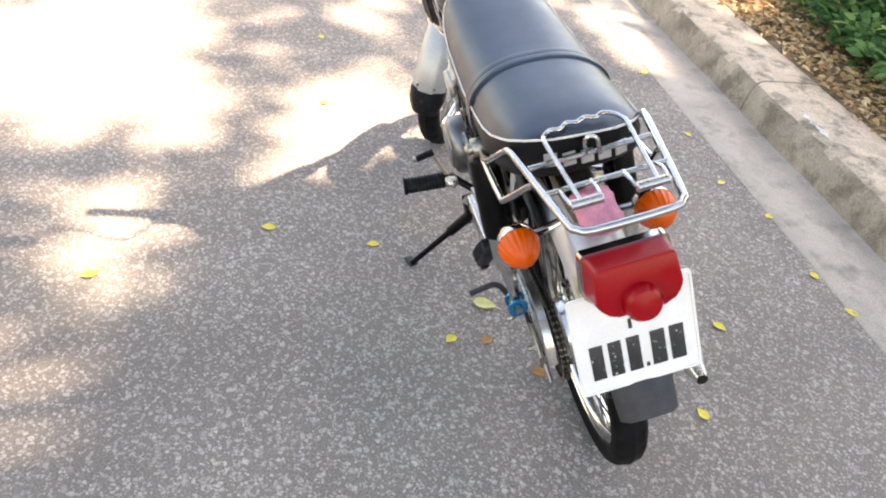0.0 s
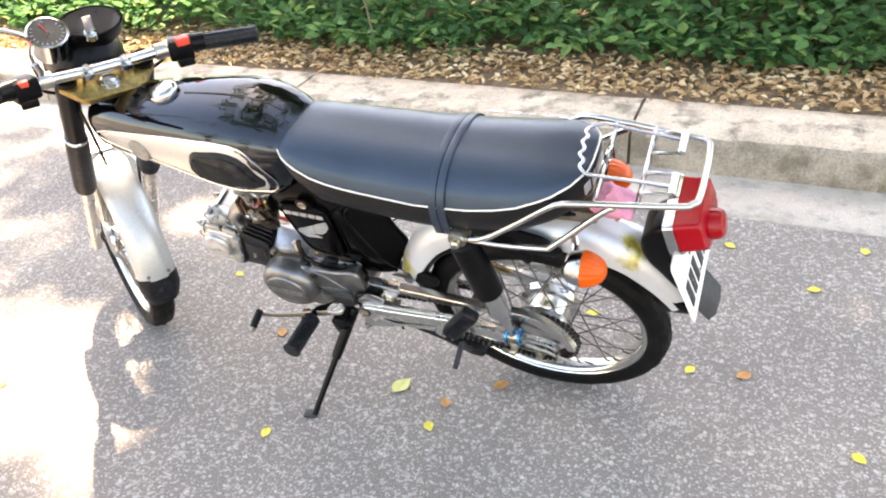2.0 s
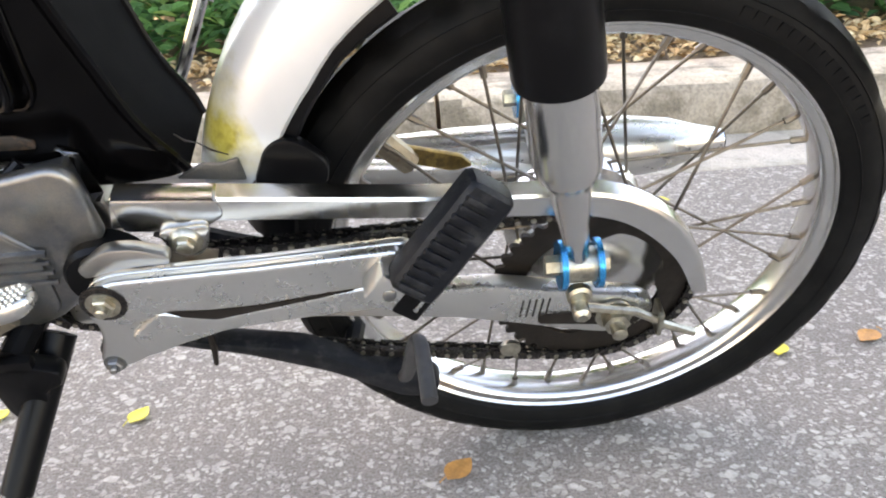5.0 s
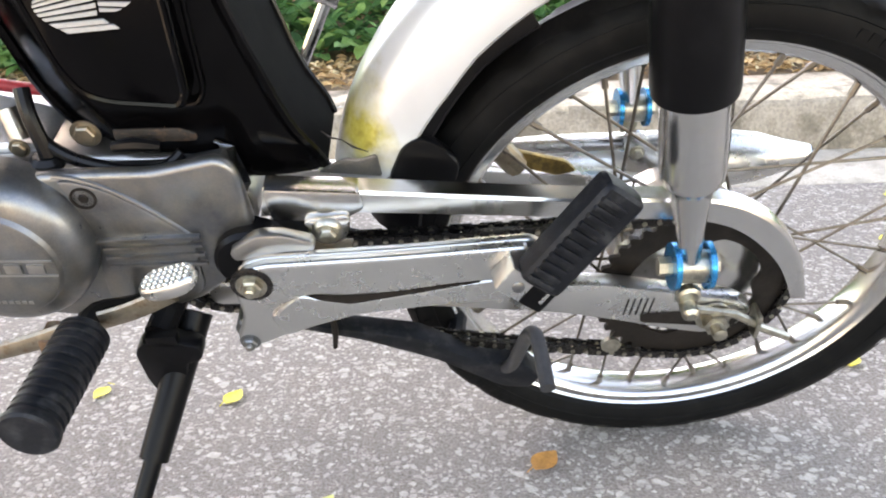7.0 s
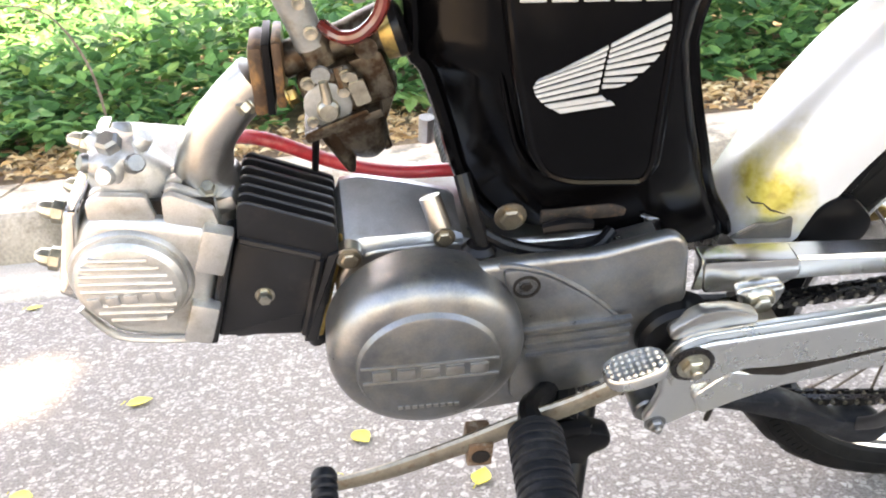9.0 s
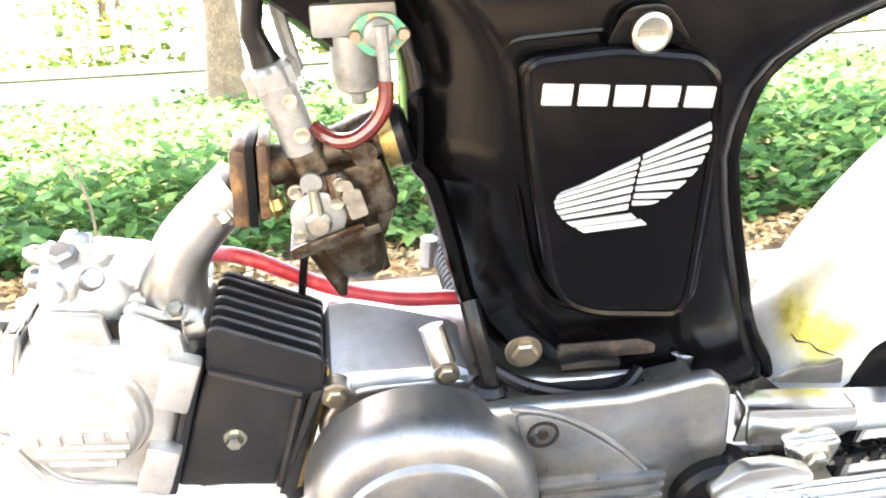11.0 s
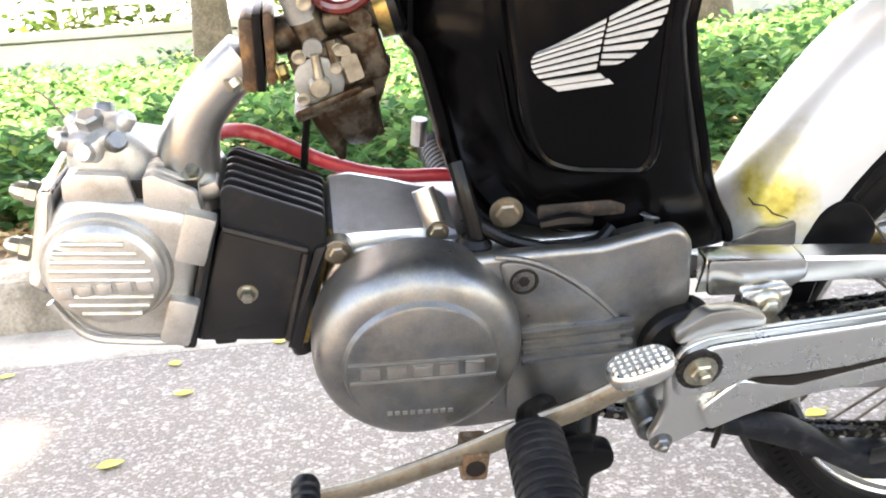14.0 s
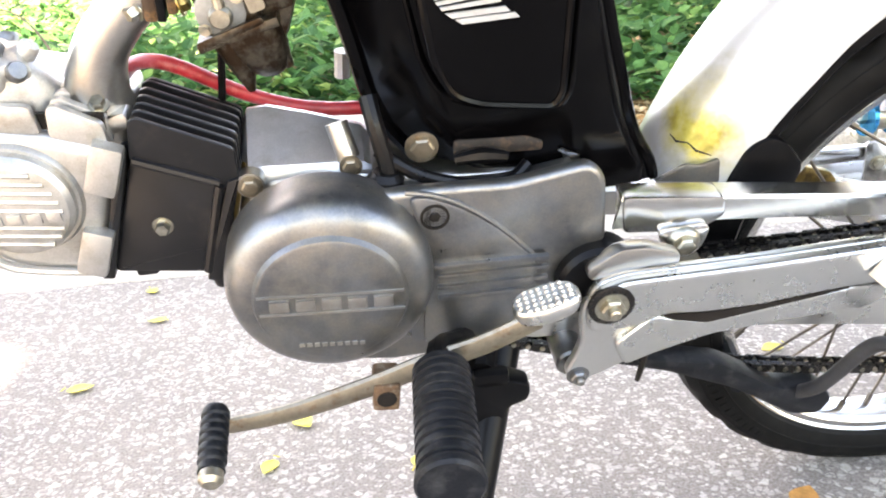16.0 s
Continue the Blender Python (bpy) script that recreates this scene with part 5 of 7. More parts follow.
for x0 in (-0.1095, -0.0935):
    rings = []
    for k in range(49):
        u = -1 + 2 * k / 48
        w, pz, cz, sz = at(x0, PIPE_Y), at(x0, PIPE_Z), at(x0, CROWN_Z), at(x0, SKIRT_Z)
        if abs(u) < 0.72:
            v = u / 0.72
            z = pz + (cz - pz) * (1 - abs(v) ** 2.5) ** 0.66 - sag(w * v)
            y = w * v
        else:
            v = (abs(u) - 0.72) / 0.28
            y, z = math.copysign(w * (1 + 0.03 * math.sin(3 * v)) - 0.004 * v, u), pz * (1 - v) + (sz - 0.006) * v - (sag(w) if u > 0 else 0)
        slope = -0.05
        xx = x0 + (cz - z) * slope
        ny = y + math.copysign(0.0045 * min(1, abs(u) * 1.2), u)
        rings.append([(xx - 0.0082, y, z), (xx - 0.0070, ny, z + 0.0032), (xx, ny * 0.998, z + 0.0042), (xx + 0.0070, ny, z + 0.0032), (xx + 0.0082, y, z)])
    loft(bm, rings)
part("strap", bm, VINYL_SKY, seat, "black passenger strap round the seat", 40)
# raised maker's mark on the seat's back: plain pale blocks
bm = B()
for k in range(5):
    y = -0.052 + 0.026 * k
    x = float(np.interp(abs(y), [0.0, 0.045, 0.078], [0.1525, 0.1505, 0.132]))
    turn = math.copysign(0.25, y) if abs(y) > 0.03 else 0.0
    block(bm, (x + 0.0015, y, 0.787 - sag(y)), (0.003, 0.019, 0.022), Matrix.Rotation(turn, 4, "Z"), 0.001)
part("maker_mark", bm, WHITE_MARK, seat, "row of pale grey blocks")

# fuel tank
TANK = [  # x, top z, bottom z, half width, width's height
    (-0.945, 0.800, 0.752, 0.020, 0.776), (-0.935, 0.825, 0.742, 0.040, 0.782), (-0.91, 0.848, 0.737, 0.056, 0.784), (-0.86, 0.858, 0.731, 0.068, 0.785), (-0.79, 0.864, 0.722, 0.080, 0.784),
    (-0.71, 0.871, 0.713, 0.092, 0.780), (-0.635, 0.877, 0.703, 0.102, 0.776), (-0.610, 0.878, 0.692, 0.105, 0.775), (-0.585, 0.879, 0.681, 0.107, 0.774), (-0.55, 0.879, 0.678, 0.109, 0.772),
    (-0.51, 0.876, 0.678, 0.108, 0.770), (-0.47, 0.864, 0.684, 0.100, 0.772), (-0.44, 0.846, 0.702, 0.088, 0.780), (-0.42, 0.828, 0.730, 0.072, 0.790), (-0.41, 0.815, 0.760, 0.05, 0.80)]


def tank_point(x, u, lift=0.0):
    """A point of the tank's skin; u runs from 0 at the top middle round the left side to 1 at the bottom middle."""
    xs_ = [r[0] for r in TANK]
    top, low, w, wz = (float(np.interp(x, xs_, [r[i] for r in TANK])) for i in (1, 2, 3, 4))
    a = math.pi * u
    s, c = math.sin(a), math.cos(a)
    e = 0.80 if c > 0 else 0.80 - 0.22 * min(1.0, -c * 3)
    y = w * abs(s) ** e * (1 if s >= 0 else -1)
    z = wz + ((top - wz) if c > 0 else (wz - low)) * math.copysign(abs(c) ** e, c)
    return Vector((x, -(y + lift), z))


bm = B()
tx = [TANK[0][0]]
for a, b in zip(TANK, TANK[1:]):
    tx += [a[0] + (b[0] - a[0]) * k / 3 for k in (1, 2, 3)]
loft(bm, [[tank_point(x, 2 * k / 48) for k in range(48)] for x in tx])
tank = part("fuel_tank", bm, PAINT, bike, "glossy black fuel tank with silver side panels and rubber knee pads", 70)
bm = B()
tube(bm, [tank_point(x, 0.0) + Vector((0, 0, 0.0008)) for x in (-0.66, -0.6, -0.55, -0.50, -0.46, -0.435)], 0.0022, 6, 3)
part("seam", bm, PAINT, tank)


def z_on_tank(x, z, lift):
    """The tank's left skin at that x and height."""
    lo, hi = 0.05, 0.98
    for _ in range(26):
        mid = (lo + hi) / 2
        if tank_point(x, mid).z > z:
            lo = mid
        else:
            hi = mid
    return tank_point(x, lo, lift)


def tank_panel(bm, outline, lift, thick, mirror=False, steps=10):
    """A raised panel on the tank's side inside an outline of (x, z)."""
    mx, mz = sum(p[0] for p in outline) / len(outline), sum(p[1] for p in outline) / len(outline)
    rings = []
    for k in range(steps + 1):
        f = 1 - k / steps * 0.98
        l = lift + thick * min(1.0, k / 2.0)
        ring = []
        for x, z in outline:
            p = z_on_tank(mx + (x - mx) * f, mz + (z - mz) * f, l if k else lift - 0.002)
            ring.append(Vector((p.x, -p.y, p.z)) if mirror else p)
        rings.append(ring)
    loft(bm, rings)


PANEL = rounded([(-0.905, 0.797), (-0.860, 0.815), (-0.70, 0.834), (-0.56, 0.842), (-0.494, 0.832), (-0.452, 0.756), (-0.459, 0.722), (-0.56, 0.7275), (-0.625, 0.738), (-0.69, 0.752), (-0.78, 0.770), (-0.88, 0.783)], 0.025, 5)
PAD = rounded([(-0.622, 0.820), (-0.545, 0.829), (-0.503, 0.818), (-0.470, 0.754), (-0.478, 0.735), (-0.577, 0.7380), (-0.625, 0.750), (-0.646, 0.776)], 0.018, 5)
for mirror in (False, True):
    bm = B()
    tank_panel(bm, PANEL, 0.0006, 0.0014, mirror)
    part("side_panel", bm, TANK_SILVER, tank, "silver side panel", 60)
    bm = B()
    ring = [z_on_tank(x, z, 0.0022) for x, z in PANEL]
    tube(bm, [Vector((p.x, -p.y, p.z)) if mirror else p for p in ring], 0.0024, 6, 1, True)
    part("trim", bm, CHROME, tank, "bright trim round the side panel")
    bm = B()
    tank_panel(bm, PAD, 0.002, 0.006, mirror)
    part("knee_pad", bm, RUBBER, tank, "ribbed black rubber knee pad", 50)
    bm = B()
    mx, mz = -0.563, 0.776
    ring = [z_on_tank(mx + (x - mx) * 0.84, mz + (z - mz) * 0.80, 0.0085) for x, z in PAD]
    tube(bm, [Vector((p.x, -p.y, p.z)) if mirror else p for p in ring], 0.0016, 5, 1, True)
    part("pad_border", bm, RUBBER, tank)
    for k in range(8):
        z0 = 0.7520 + 0.0068 * k
        x0, x1 = -0.622 + 0.001 * k, -0.502 - 0.0055 * k
        bm = B()
        row = [z_on_tank(x0 + (x1 - x0) * q / 8, z0 - 0.010 * q / 8 + 0.004, 0.0085) for q in range(9)]
        tube(bm, [Vector((p.x, -p.y, p.z)) if mirror else p for p in row], 0.0013, 5)
        part("pad_rib", bm, RUBBER, tank)
    bm = B()
    c = z_on_tank(-0.775, 0.785, 0.0025)
    if mirror:
        c.y = -c.y
    lathe(bm, [(0, 0.026), (0.002, 0.026), (0.004, 0.022), (0.0045, 0.0)], c, (-0.12, 1 if mirror else -1, 0.08), 28)
    part("round_badge", bm, GREY_METAL, tank, "worn round grey badge")
bm = B()
cap = tank_point(-0.712, 0.0)
up = Vector((-0.13, 0, 1))
lathe(bm, [(-0.004, 0.030), (0.006, 0.031), (0.010, 0.029), (0.014, 0.022), (0.016, 0.012), (0.0165, 0.0)], cap, up, 32)
part("filler_cap", bm, CHROME, tank, "round chromed filler cap")

# pressed steel frame: head tube, spine under the tank, side pressings with a lid
bm = B()
spine = [(-0.86, 0.80, 0.755, 0.03), (-0.78, 0.79, 0.740, 0.032), (-0.68, 0.78, 0.708, 0.036), (-0.635, 0.77, 0.682, 0.040), (-0.612, 0.768, 0.664, 0.042), (-0.590, 0.765, 0.644, 0.042)]
loft(bm, [[(x, -w, zb + 0.01), (x, -w, zt), (x, -w * 0.5, zt + 0.012), (x, w * 0.5, zt + 0.012), (x, w, zt), (x, w, zb + 0.01), (x, w * 0.6, zb), (x, -w * 0.6, zb)] for x, zt, zb, w in spine])
part("frame_spine", bm, FRAME_PAINT, bike, "black pressed steel frame spine")
# main side pressing as rows across: z, front x, back x, half width
ROWS_ = [(0.735, -0.62, -0.20, 0.050), (0.705, -0.60, -0.19, 0.056), (0.685, -0.580, -0.240, 0.062), (0.668, -0.568, -0.296, 0.066), (0.655, -0.560, -0.332, 0.068), (0.640, -0.557, -0.356, 0.069), (0.625, -0.555, -0.368, 0.069), (0.605, -0.555, -0.374, 0.069), (0.585, -0.556, -0.376, 0.068), (0.576, -0.550, -0.374, 0.067), (0.56, -0.545, -0.371, 0.066), (0.53, -0.538, -0.363, 0.064), (0.50, -0.532, -0.354, 0.062), (0.475, -0.523, -0.347, 0.060), (0.452, -0.508, -0.338, 0.058), (0.428, -0.485, -0.324, 0.055), (0.412, -0.470, -0.318, 0.050)]
bm = B()
rings = []
for z, xf, xb, w in ROWS_:
    n = 8
    ring = []
    d = xb - xf
    for s in (-1, 1):
        line_ = [(xf, s * 0.012), (xf + 0.004, s * w * 0.42), (xf + 0.016, s * w * 0.66), (xf + 0.032, s * w * 0.80), (xf + 0.046, s * w * 0.98), (xf + 0.056, s * w), (xb - 0.05, s * w), (xb - 0.030, s * w * 0.985), (xb - 0.012, s * w * 0.92), (xb - 0.004, s * w * 0.86), (xb, s * w * 0.78), (xb, s * 0.01)]
        ring += line_ if s < 0 else line_[::-1]
    rings.append([(x, y, z) for x, y in ring])
loft(bm, rings)
frame_body = part("frame_body", bm, FRAME_PAINT, bike, "glossy black pressed steel frame body", 50)
# rolled lip round the opening and along the front edge
bm = B()
for s in (-1, 1):
    back = [(xb + 0.001, s * w * 0.78, z) for z, xf, xb, w in ROWS_[1:]]
    tube(bm, back, 0.0045, 8, 3)
    tube(bm, [(xf + 0.006, s * w * 0.52, z) for z, xf, xb, w in ROWS_[6:]], 0.005, 8, 3)
part("rolled_edge", bm, FRAME_PAINT, frame_body)
# added plate, dull black to keep green reflections off the frame's back
bm = B()
loft(bm, [[(xb + 0.002, -w * 0.80, z), (xb + 0.002, w * 0.80, z), (xb - 0.002, w * 0.80, z), (xb - 0.002, -w * 0.80, z)] for z, xf, xb, w in ROWS_[2:]])
part("back_plate", bm, FLAT_BLACK, frame_body, "dull black plate added over the back of the frame")
bm = B()
for s in (-1, 1):
    prism(bm, [(-0.30, 0.735), (-0.06, 0.715), (0.10, 0.715), (0.12, 0.70), (-0.05, 0.672), (-0.20, 0.662), (-0.26, 0.685)], s * 0.050 - 0.004, s * 0.050 + 0.004, 0.002)
part("seat_rail", bm, FRAME_PAINT, frame_body)

# side lid with bolt, mark and wing emblem
LID = rounded([(-0.503, 0.655), (-0.455, 0.658), (-0.410, 0.652), (-0.398, 0.640), (-0.396, 0.600), (-0.398, 0.505), (-0.404, 0.494), (-0.455, 0.500), (-0.474, 0.508), (-0.485, 0.530), (-0.497, 0.600)], 0.010, 4)
bm = B()
prism(bm, LID, -0.080, -0.064, 0.005, 3)
lid = part("side_cover", bm, FRAME_PAINT, bike, "black side cover with a silver wing emblem")
bm = B()
tube(bm, [(-0.447 + (x + 0.447) * 1.12, -0.0655, 0.577 + (z - 0.577) * 1.05) for x, z in LID], 0.0022, 8, 1, True)
part("lid_seat", bm, FRAME_PAINT, frame_body, "rolled bead round the side cover")
bm = B()
prism(bm, rounded([(-0.462, 0.655), (-0.452, 0.676), (-0.430, 0.677), (-0.414, 0.655)], 0.008), -0.078, -0.066, 0.003)
part("tab", bm, FRAME_PAINT, lid)
bm = B()
lathe(bm, [(0, 0.0098), (0.003, 0.0098), (0.004, 0.0080), (0.0025, 0.005)], (-0.439, -0.0785, 0.663), LEFT, 22)
block(bm, (-0.439, -0.082, 0.663), (0.013, 0.0008, 0.002))
part("cover_screw", bm, ZINC, lid)
bm = B()
for k in range(5):
    block(bm, (-0.4838 + 0.0182 * k, -0.0812, 0.6356 - 0.0015 * k), (0.0152, 0.0016, 0.0108), Matrix.Rotation(radians(4.5), 4, "Y"), 0.0006)
part("maker_mark", bm, SILVER_MARK, lid, "row of plain silver blocks")
bm = B()
tube(bm, [(-0.447 + (x + 0.447) * 0.93, -0.0795, 0.577 + (z - 0.577) * 0.955) for x, z in LID], 0.0024, 6, 1, True)
part("raised_border", bm, FRAME_PAINT, lid)
# the wing: plain feather bars in two fans
def feather(a0, a1, b0, b1):
    bm = B()
    prism(bm, [a0, b0, b1, a1], -0.0815, -0.0795)
    part("emblem_feather", bm, WHITE_MARK, lid)


def between(line, u):
    t = u * (len(line) - 1)
    i = min(int(t), len(line) - 2)
    return tuple(Vector(line[i]).lerp(Vector(line[i + 1]), t - i))


right_tips = [(-0.4033, 0.6165), (-0.4018, 0.6095), (-0.4020, 0.6035), (-0.4036, 0.5980), (-0.4062, 0.5910), (-0.4112, 0.5845), (-0.4180, 0.5778), (-0.4247, 0.5732), (-0.4330, 0.5708)]
gap_r, gap_l = [(-0.4365, 0.6005), (-0.4385, 0.5870), (-0.4405, 0.5705)], [(-0.4385, 0.5995), (-0.4405, 0.5860), (-0.4430, 0.5680)]
root = [(-0.4700, 0.5850), (-0.4800, 0.5818), (-0.4827, 0.5768), (-0.4812, 0.5712), (-0.4765, 0.5655)]
for k in range(8):
    feather(between(gap_r, (k + 0.12) / 8), between(gap_r, (k + 0.70) / 8), between(right_tips, (k + 0.12) / 8), between(right_tips, (k + 0.70) / 8))
for k in range(7):
    feather(between(root, (k + 0.12) / 7), between(root, (k + 0.70) / 7), between(gap_l, (k + 0.12) / 7), between(gap_l, (k + 0.70) / 7))
for k in range(2):
    feather((-0.4755 + 0.0055 * k, 0.5645 - 0.0038 * k), (-0.4715 + 0.0060 * k, 0.5615 - 0.0040 * k), (-0.4400 + 0.0058 * k, 0.5665 - 0.0040 * k), (-0.4370 + 0.0058 * k, 0.5635 - 0.0040 * k))
bm = B()
hex_bolt(bm, (-0.4914, -0.0575, 0.4643), LEFT, 0.0086, 0.006)
part("frame_bolt", bm, STEEL, frame_body)
bm = B()
prism(bm, rounded([(-0.470, 0.468), (-0.42, 0.467), (-0.408, 0.462), (-0.408, 0.455), (-0.470, 0.456)], 0.003), -0.0605, -0.057, 0.0008)
part("worn_patch", bm, surface("bare_scraped_steel", (0.012, 0.010, 0.009), 0.6, 0.1, 0.5, stain=(0.05, 0.030, 0.020), stain_at=(0.5, 0.6), coarse=110), frame_body, "scraped rusty patch")

# ---- engine ----
engine = part("engine", (lambda b: (prism(b, rounded([(-0.622, 0.43), (-0.60, 0.452), (-0.535, 0.452), (-0.50, 0.445), (-0.40, 0.44), (-0.37, 0.39), (-0.40, 0.32), (-0.46, 0.295), (-0.57, 0.295), (-0.615, 0.33)], 0.02, 4), -0.062, 0.045, 0.006, 3), b)[1])(B()), ALLOY, bike, "horizontal single-cylinder engine in weathered alloy")
bm = B()
COVER = [(-0.3735, 0.4530), (-0.3850, 0.4650), (-0.4367, 0.4550), (-0.480, 0.4560), (-0.517, 0.456), (-0.554, 0.452), (-0.590, 0.442), (-0.612, 0.418), (-0.618, 0.390), (-0.612, 0.356), (-0.594, 0.330), (-0.562, 0.314), (-0.526, 0.308), (-0.486, 0.310), (-0.455, 0.314), (-0.425, 0.325), (-0.400, 0.345), (-0.391, 0.378), (-0.383, 0.394), (-0.369, 0.400)]
prism(bm, rounded(COVER, 0.008, 3), -0.100, -0.087, 0.005, 3)
prism(bm, inset(rounded(COVER, 0.010, 3), 0.014), -0.089, -0.060, 0.004, 2)
cover = part("left_crankcase_cover", bm, ALLOY_DARK, engine, "dull grey alloy crankcase cover", 40)
bm = B()
lathe(bm, [(-0.012, 0.0700), (0.008, 0.0698), (0.016, 0.0688), (0.022, 0.0666), (0.0265, 0.0630), (0.0295, 0.0580), (0.0310, 0.0530), (0.0316, 0.0508), (0.0335, 0.0497), (0.0352, 0.0488), (0.0360, 0.0470), (0.0362, 0.0)], (-0.5610, -0.098, 0.3990), LEFT, 64)
part("generator_cover", bm, ALLOY_DARK, cover, "round dull alloy generator cover", 25)
bm = B()
block(bm, (-0.5605, -0.1343, 0.4068), (0.094, 0.0012, 0.0016), Matrix.Rotation(radians(3), 4, "Y"))
block(bm, (-0.5605, -0.1343, 0.3920), (0.094, 0.0012, 0.0016), Matrix.Rotation(radians(3), 4, "Y"))
for k in range(5):
    block(bm, (-0.594 + 0.0167 * k, -0.1346, 0.4010 - 0.0009 * k), (0.0125, 0.0024, 0.0085), Matrix.Rotation(radians(3), 4, "Y"), 0.0005)
for k in range(9):
    block(bm, (-0.584 + 0.0050 * k, -0.1343, 0.3655 - 0.0004 * k), (0.0034, 0.0008, 0.0030))
# paler alloy than the cover gives the raised casting its highlight
part("cover_mark", bm, ALLOY, cover, "cast blocks and lines, coloured paler as if catching light")
# raised rear field with three ribs
bm = B()
prism(bm, rounded([(-0.506, 0.4535), (-0.490, 0.4515), (-0.470, 0.4420), (-0.444, 0.4210), (-0.418, 0.392), (-0.420, 0.335), (-0.46, 0.320), (-0.500, 0.318), (-0.500, 0.35), (-0.492, 0.40)], 0.012, 4), -0.103, -0.098, 0.0025)
for k in range(3):
    block(bm, (-0.450, -0.1045, 0.388 - 0.0095 * k), (0.078, 0.004, 0.004), None, 0.0012)
block(bm, (-0.452, -0.1045, 0.3965), (0.082, 0.005, 0.004), None, 0.0012)
part("cover_rib", bm, ALLOY_DARK, cover)
bm = B()
tube(bm, [(-0.507, -0.0995, 0.4560), (-0.490, -0.1000, 0.4525), (-0.470, -0.1005, 0.4430), (-0.444, -0.1010, 0.4220), (-0.420, -0.1005, 0.3950)], 0.0020, 8, 5)
part("cover_ridge", bm, ALLOY_DARK, cover)
for place in ((-0.4887, -0.0995, 0.4373),):
    # dark cup: the recess's shade is in its colour
    bm = B()
    lathe(bm, [(0.0035, 0.0098), (0.0045, 0.0098), (0.0045, 0.0080), (0.001, 0.0080), (0.001, 0.0)], place, LEFT, 22)
    part("bolt_recess_shade", bm, OIL_SHADE_BLACK, cover)
    bm = B()
    hex_bolt(bm, Vector(place) + Vector((0, -0.001, 0)), LEFT, 0.0042, 0.004)
    part("cover_bolt", bm, OIL_SHADE_BLACK, cover)
# top of the crankcase
bm = B()
loft(bm, [[(x, -0.061, 0.440), (x, -0.060, 0.452), (x, -0.056, z0), (x, -0.020, z1 - 0.004), (x, -0.013, z1), (x, -0.006, z1 - 0.002), (x, 0.002, 0.448), (x, 0.036, 0.438)] for x, z0, z1 in ((-0.614, 0.455, 0.470), (-0.609, 0.458, 0.481), (-0.595, 0.459, 0.482), (-0.567, 0.458, 0.474), (-0.541, 0.457, 0.465), (-0.531, 0.456, 0.461), (-0.526, 0.453, 0.455))])
tube(bm, [(-0.541, 0.03, 0.480), (-0.539, 0.03, 0.500)], 0.006, 10)
# paler, bluer alloy than the engine's: the reflected sky is in its colour
part("crankcase_top", bm, surface("sky_bright_alloy", (0.47, 0.485, 0.50), 0.34, 0.85, 0.22, stain=(0.34, 0.32, 0.29), stain_at=(0.55, 0.8), coarse=24, fine=900, grain=0.1, depth=0.0002), engine, "stained alloy crankcase top with sky brightness in its colour", 28)
for line_, r in (([(-0.5470, -0.050, 0.484), (-0.5410, -0.060, 0.462)], 0.0078), ([(-0.607, -0.060, 0.4532), (-0.607, -0.070, 0.4532)], 0.0095)):
    bm = B()
    tube(bm, line_, r, 14)
    part("case_boss", bm, ALLOY, engine)
for place, r in (((-0.607, -0.070, 0.4532), 0.0060), ((-0.5400, -0.067, 0.4600), 0.0058)):
    bm = B()
    hex_bolt(bm, place, LEFT, r, 0.004)
    part("case_bolt", bm, STEEL, engine)

# cylinder: its axis rises forward
CYL = radians(158)
ax = Vector((math.cos(CYL), 0, math.sin(CYL)))         # forward along the cylinder
upw = Vector((ax.z, 0, -ax.x))
if upw.z < 0:
    upw = -upw
O = Vector((-0.622, 0, 0.412))


bm = B()
prism(bm, rounded([(-0.6170, 0.4540), (-0.6798, 0.4800), (-0.7125, 0.3905), (-0.6451, 0.3818), (-0.6260, 0.410)], 0.006, 3), -0.067, 0.012, 0.004)
barrel = part("cylinder_barrel", bm, BARREL, engine, "black painted cylinder barrel with cooling fins")
for k in range(7):
    y = -0.0655 + 0.0107 * k
    d = -0.011 if k < 6 else -0.008
    bm = B()
    prism(bm, rounded([(-0.6145, 0.450), (-0.6130, 0.4690 - d), (-0.6190, 0.4725 - d), (-0.6690, 0.4970 - d), (-0.6745, 0.4950 - d), (-0.6800, 0.478)], 0.003, 2), y - 0.0016, y + 0.0016, 0.0006, 1)
    part("cooling_fin", bm, BARREL, barrel)
bm = B()
prism(bm, rounded([(-0.6795, 0.4840), (-0.6860, 0.4850), (-0.7200, 0.3890), (-0.7115, 0.3880)], 0.002), -0.071, 0.012, 0.0015)
prism(bm, rounded([(-0.6130, 0.4600), (-0.6215, 0.4580), (-0.6500, 0.3790), (-0.6400, 0.3770)], 0.002), -0.071, 0.012, 0.0015)
block(bm, (-0.694, -0.045, 0.383), (0.016, 0.02, 0.014), None, 0.003)
tube(bm, [(-0.644, -0.055, 0.386), (-0.640, -0.055, 0.366)], 0.009, 12)
tube(bm, [(-0.6270, -0.0685, 0.455), (-0.6480, -0.0685, 0.386)], 0.0035, 8)
tube(bm, [(-0.6780, -0.0675, 0.4785), (-0.6270, -0.0675, 0.4560)], 0.003, 8)
part("barrel_flange", bm, BARREL, barrel)
bm = B()
hex_bolt(bm, (-0.6704, -0.0665, 0.4264), LEFT, 0.0052, 0.007)
part("barrel_bolt", bm, ZINC, barrel)
bm = B()
prism(bm, rounded([(-0.6100, 0.4600), (-0.6130, 0.4600), (-0.6400, 0.3770), (-0.6360, 0.3770)], 0.001), -0.064, 0.012)
part("gasket", bm, BRASS, barrel)

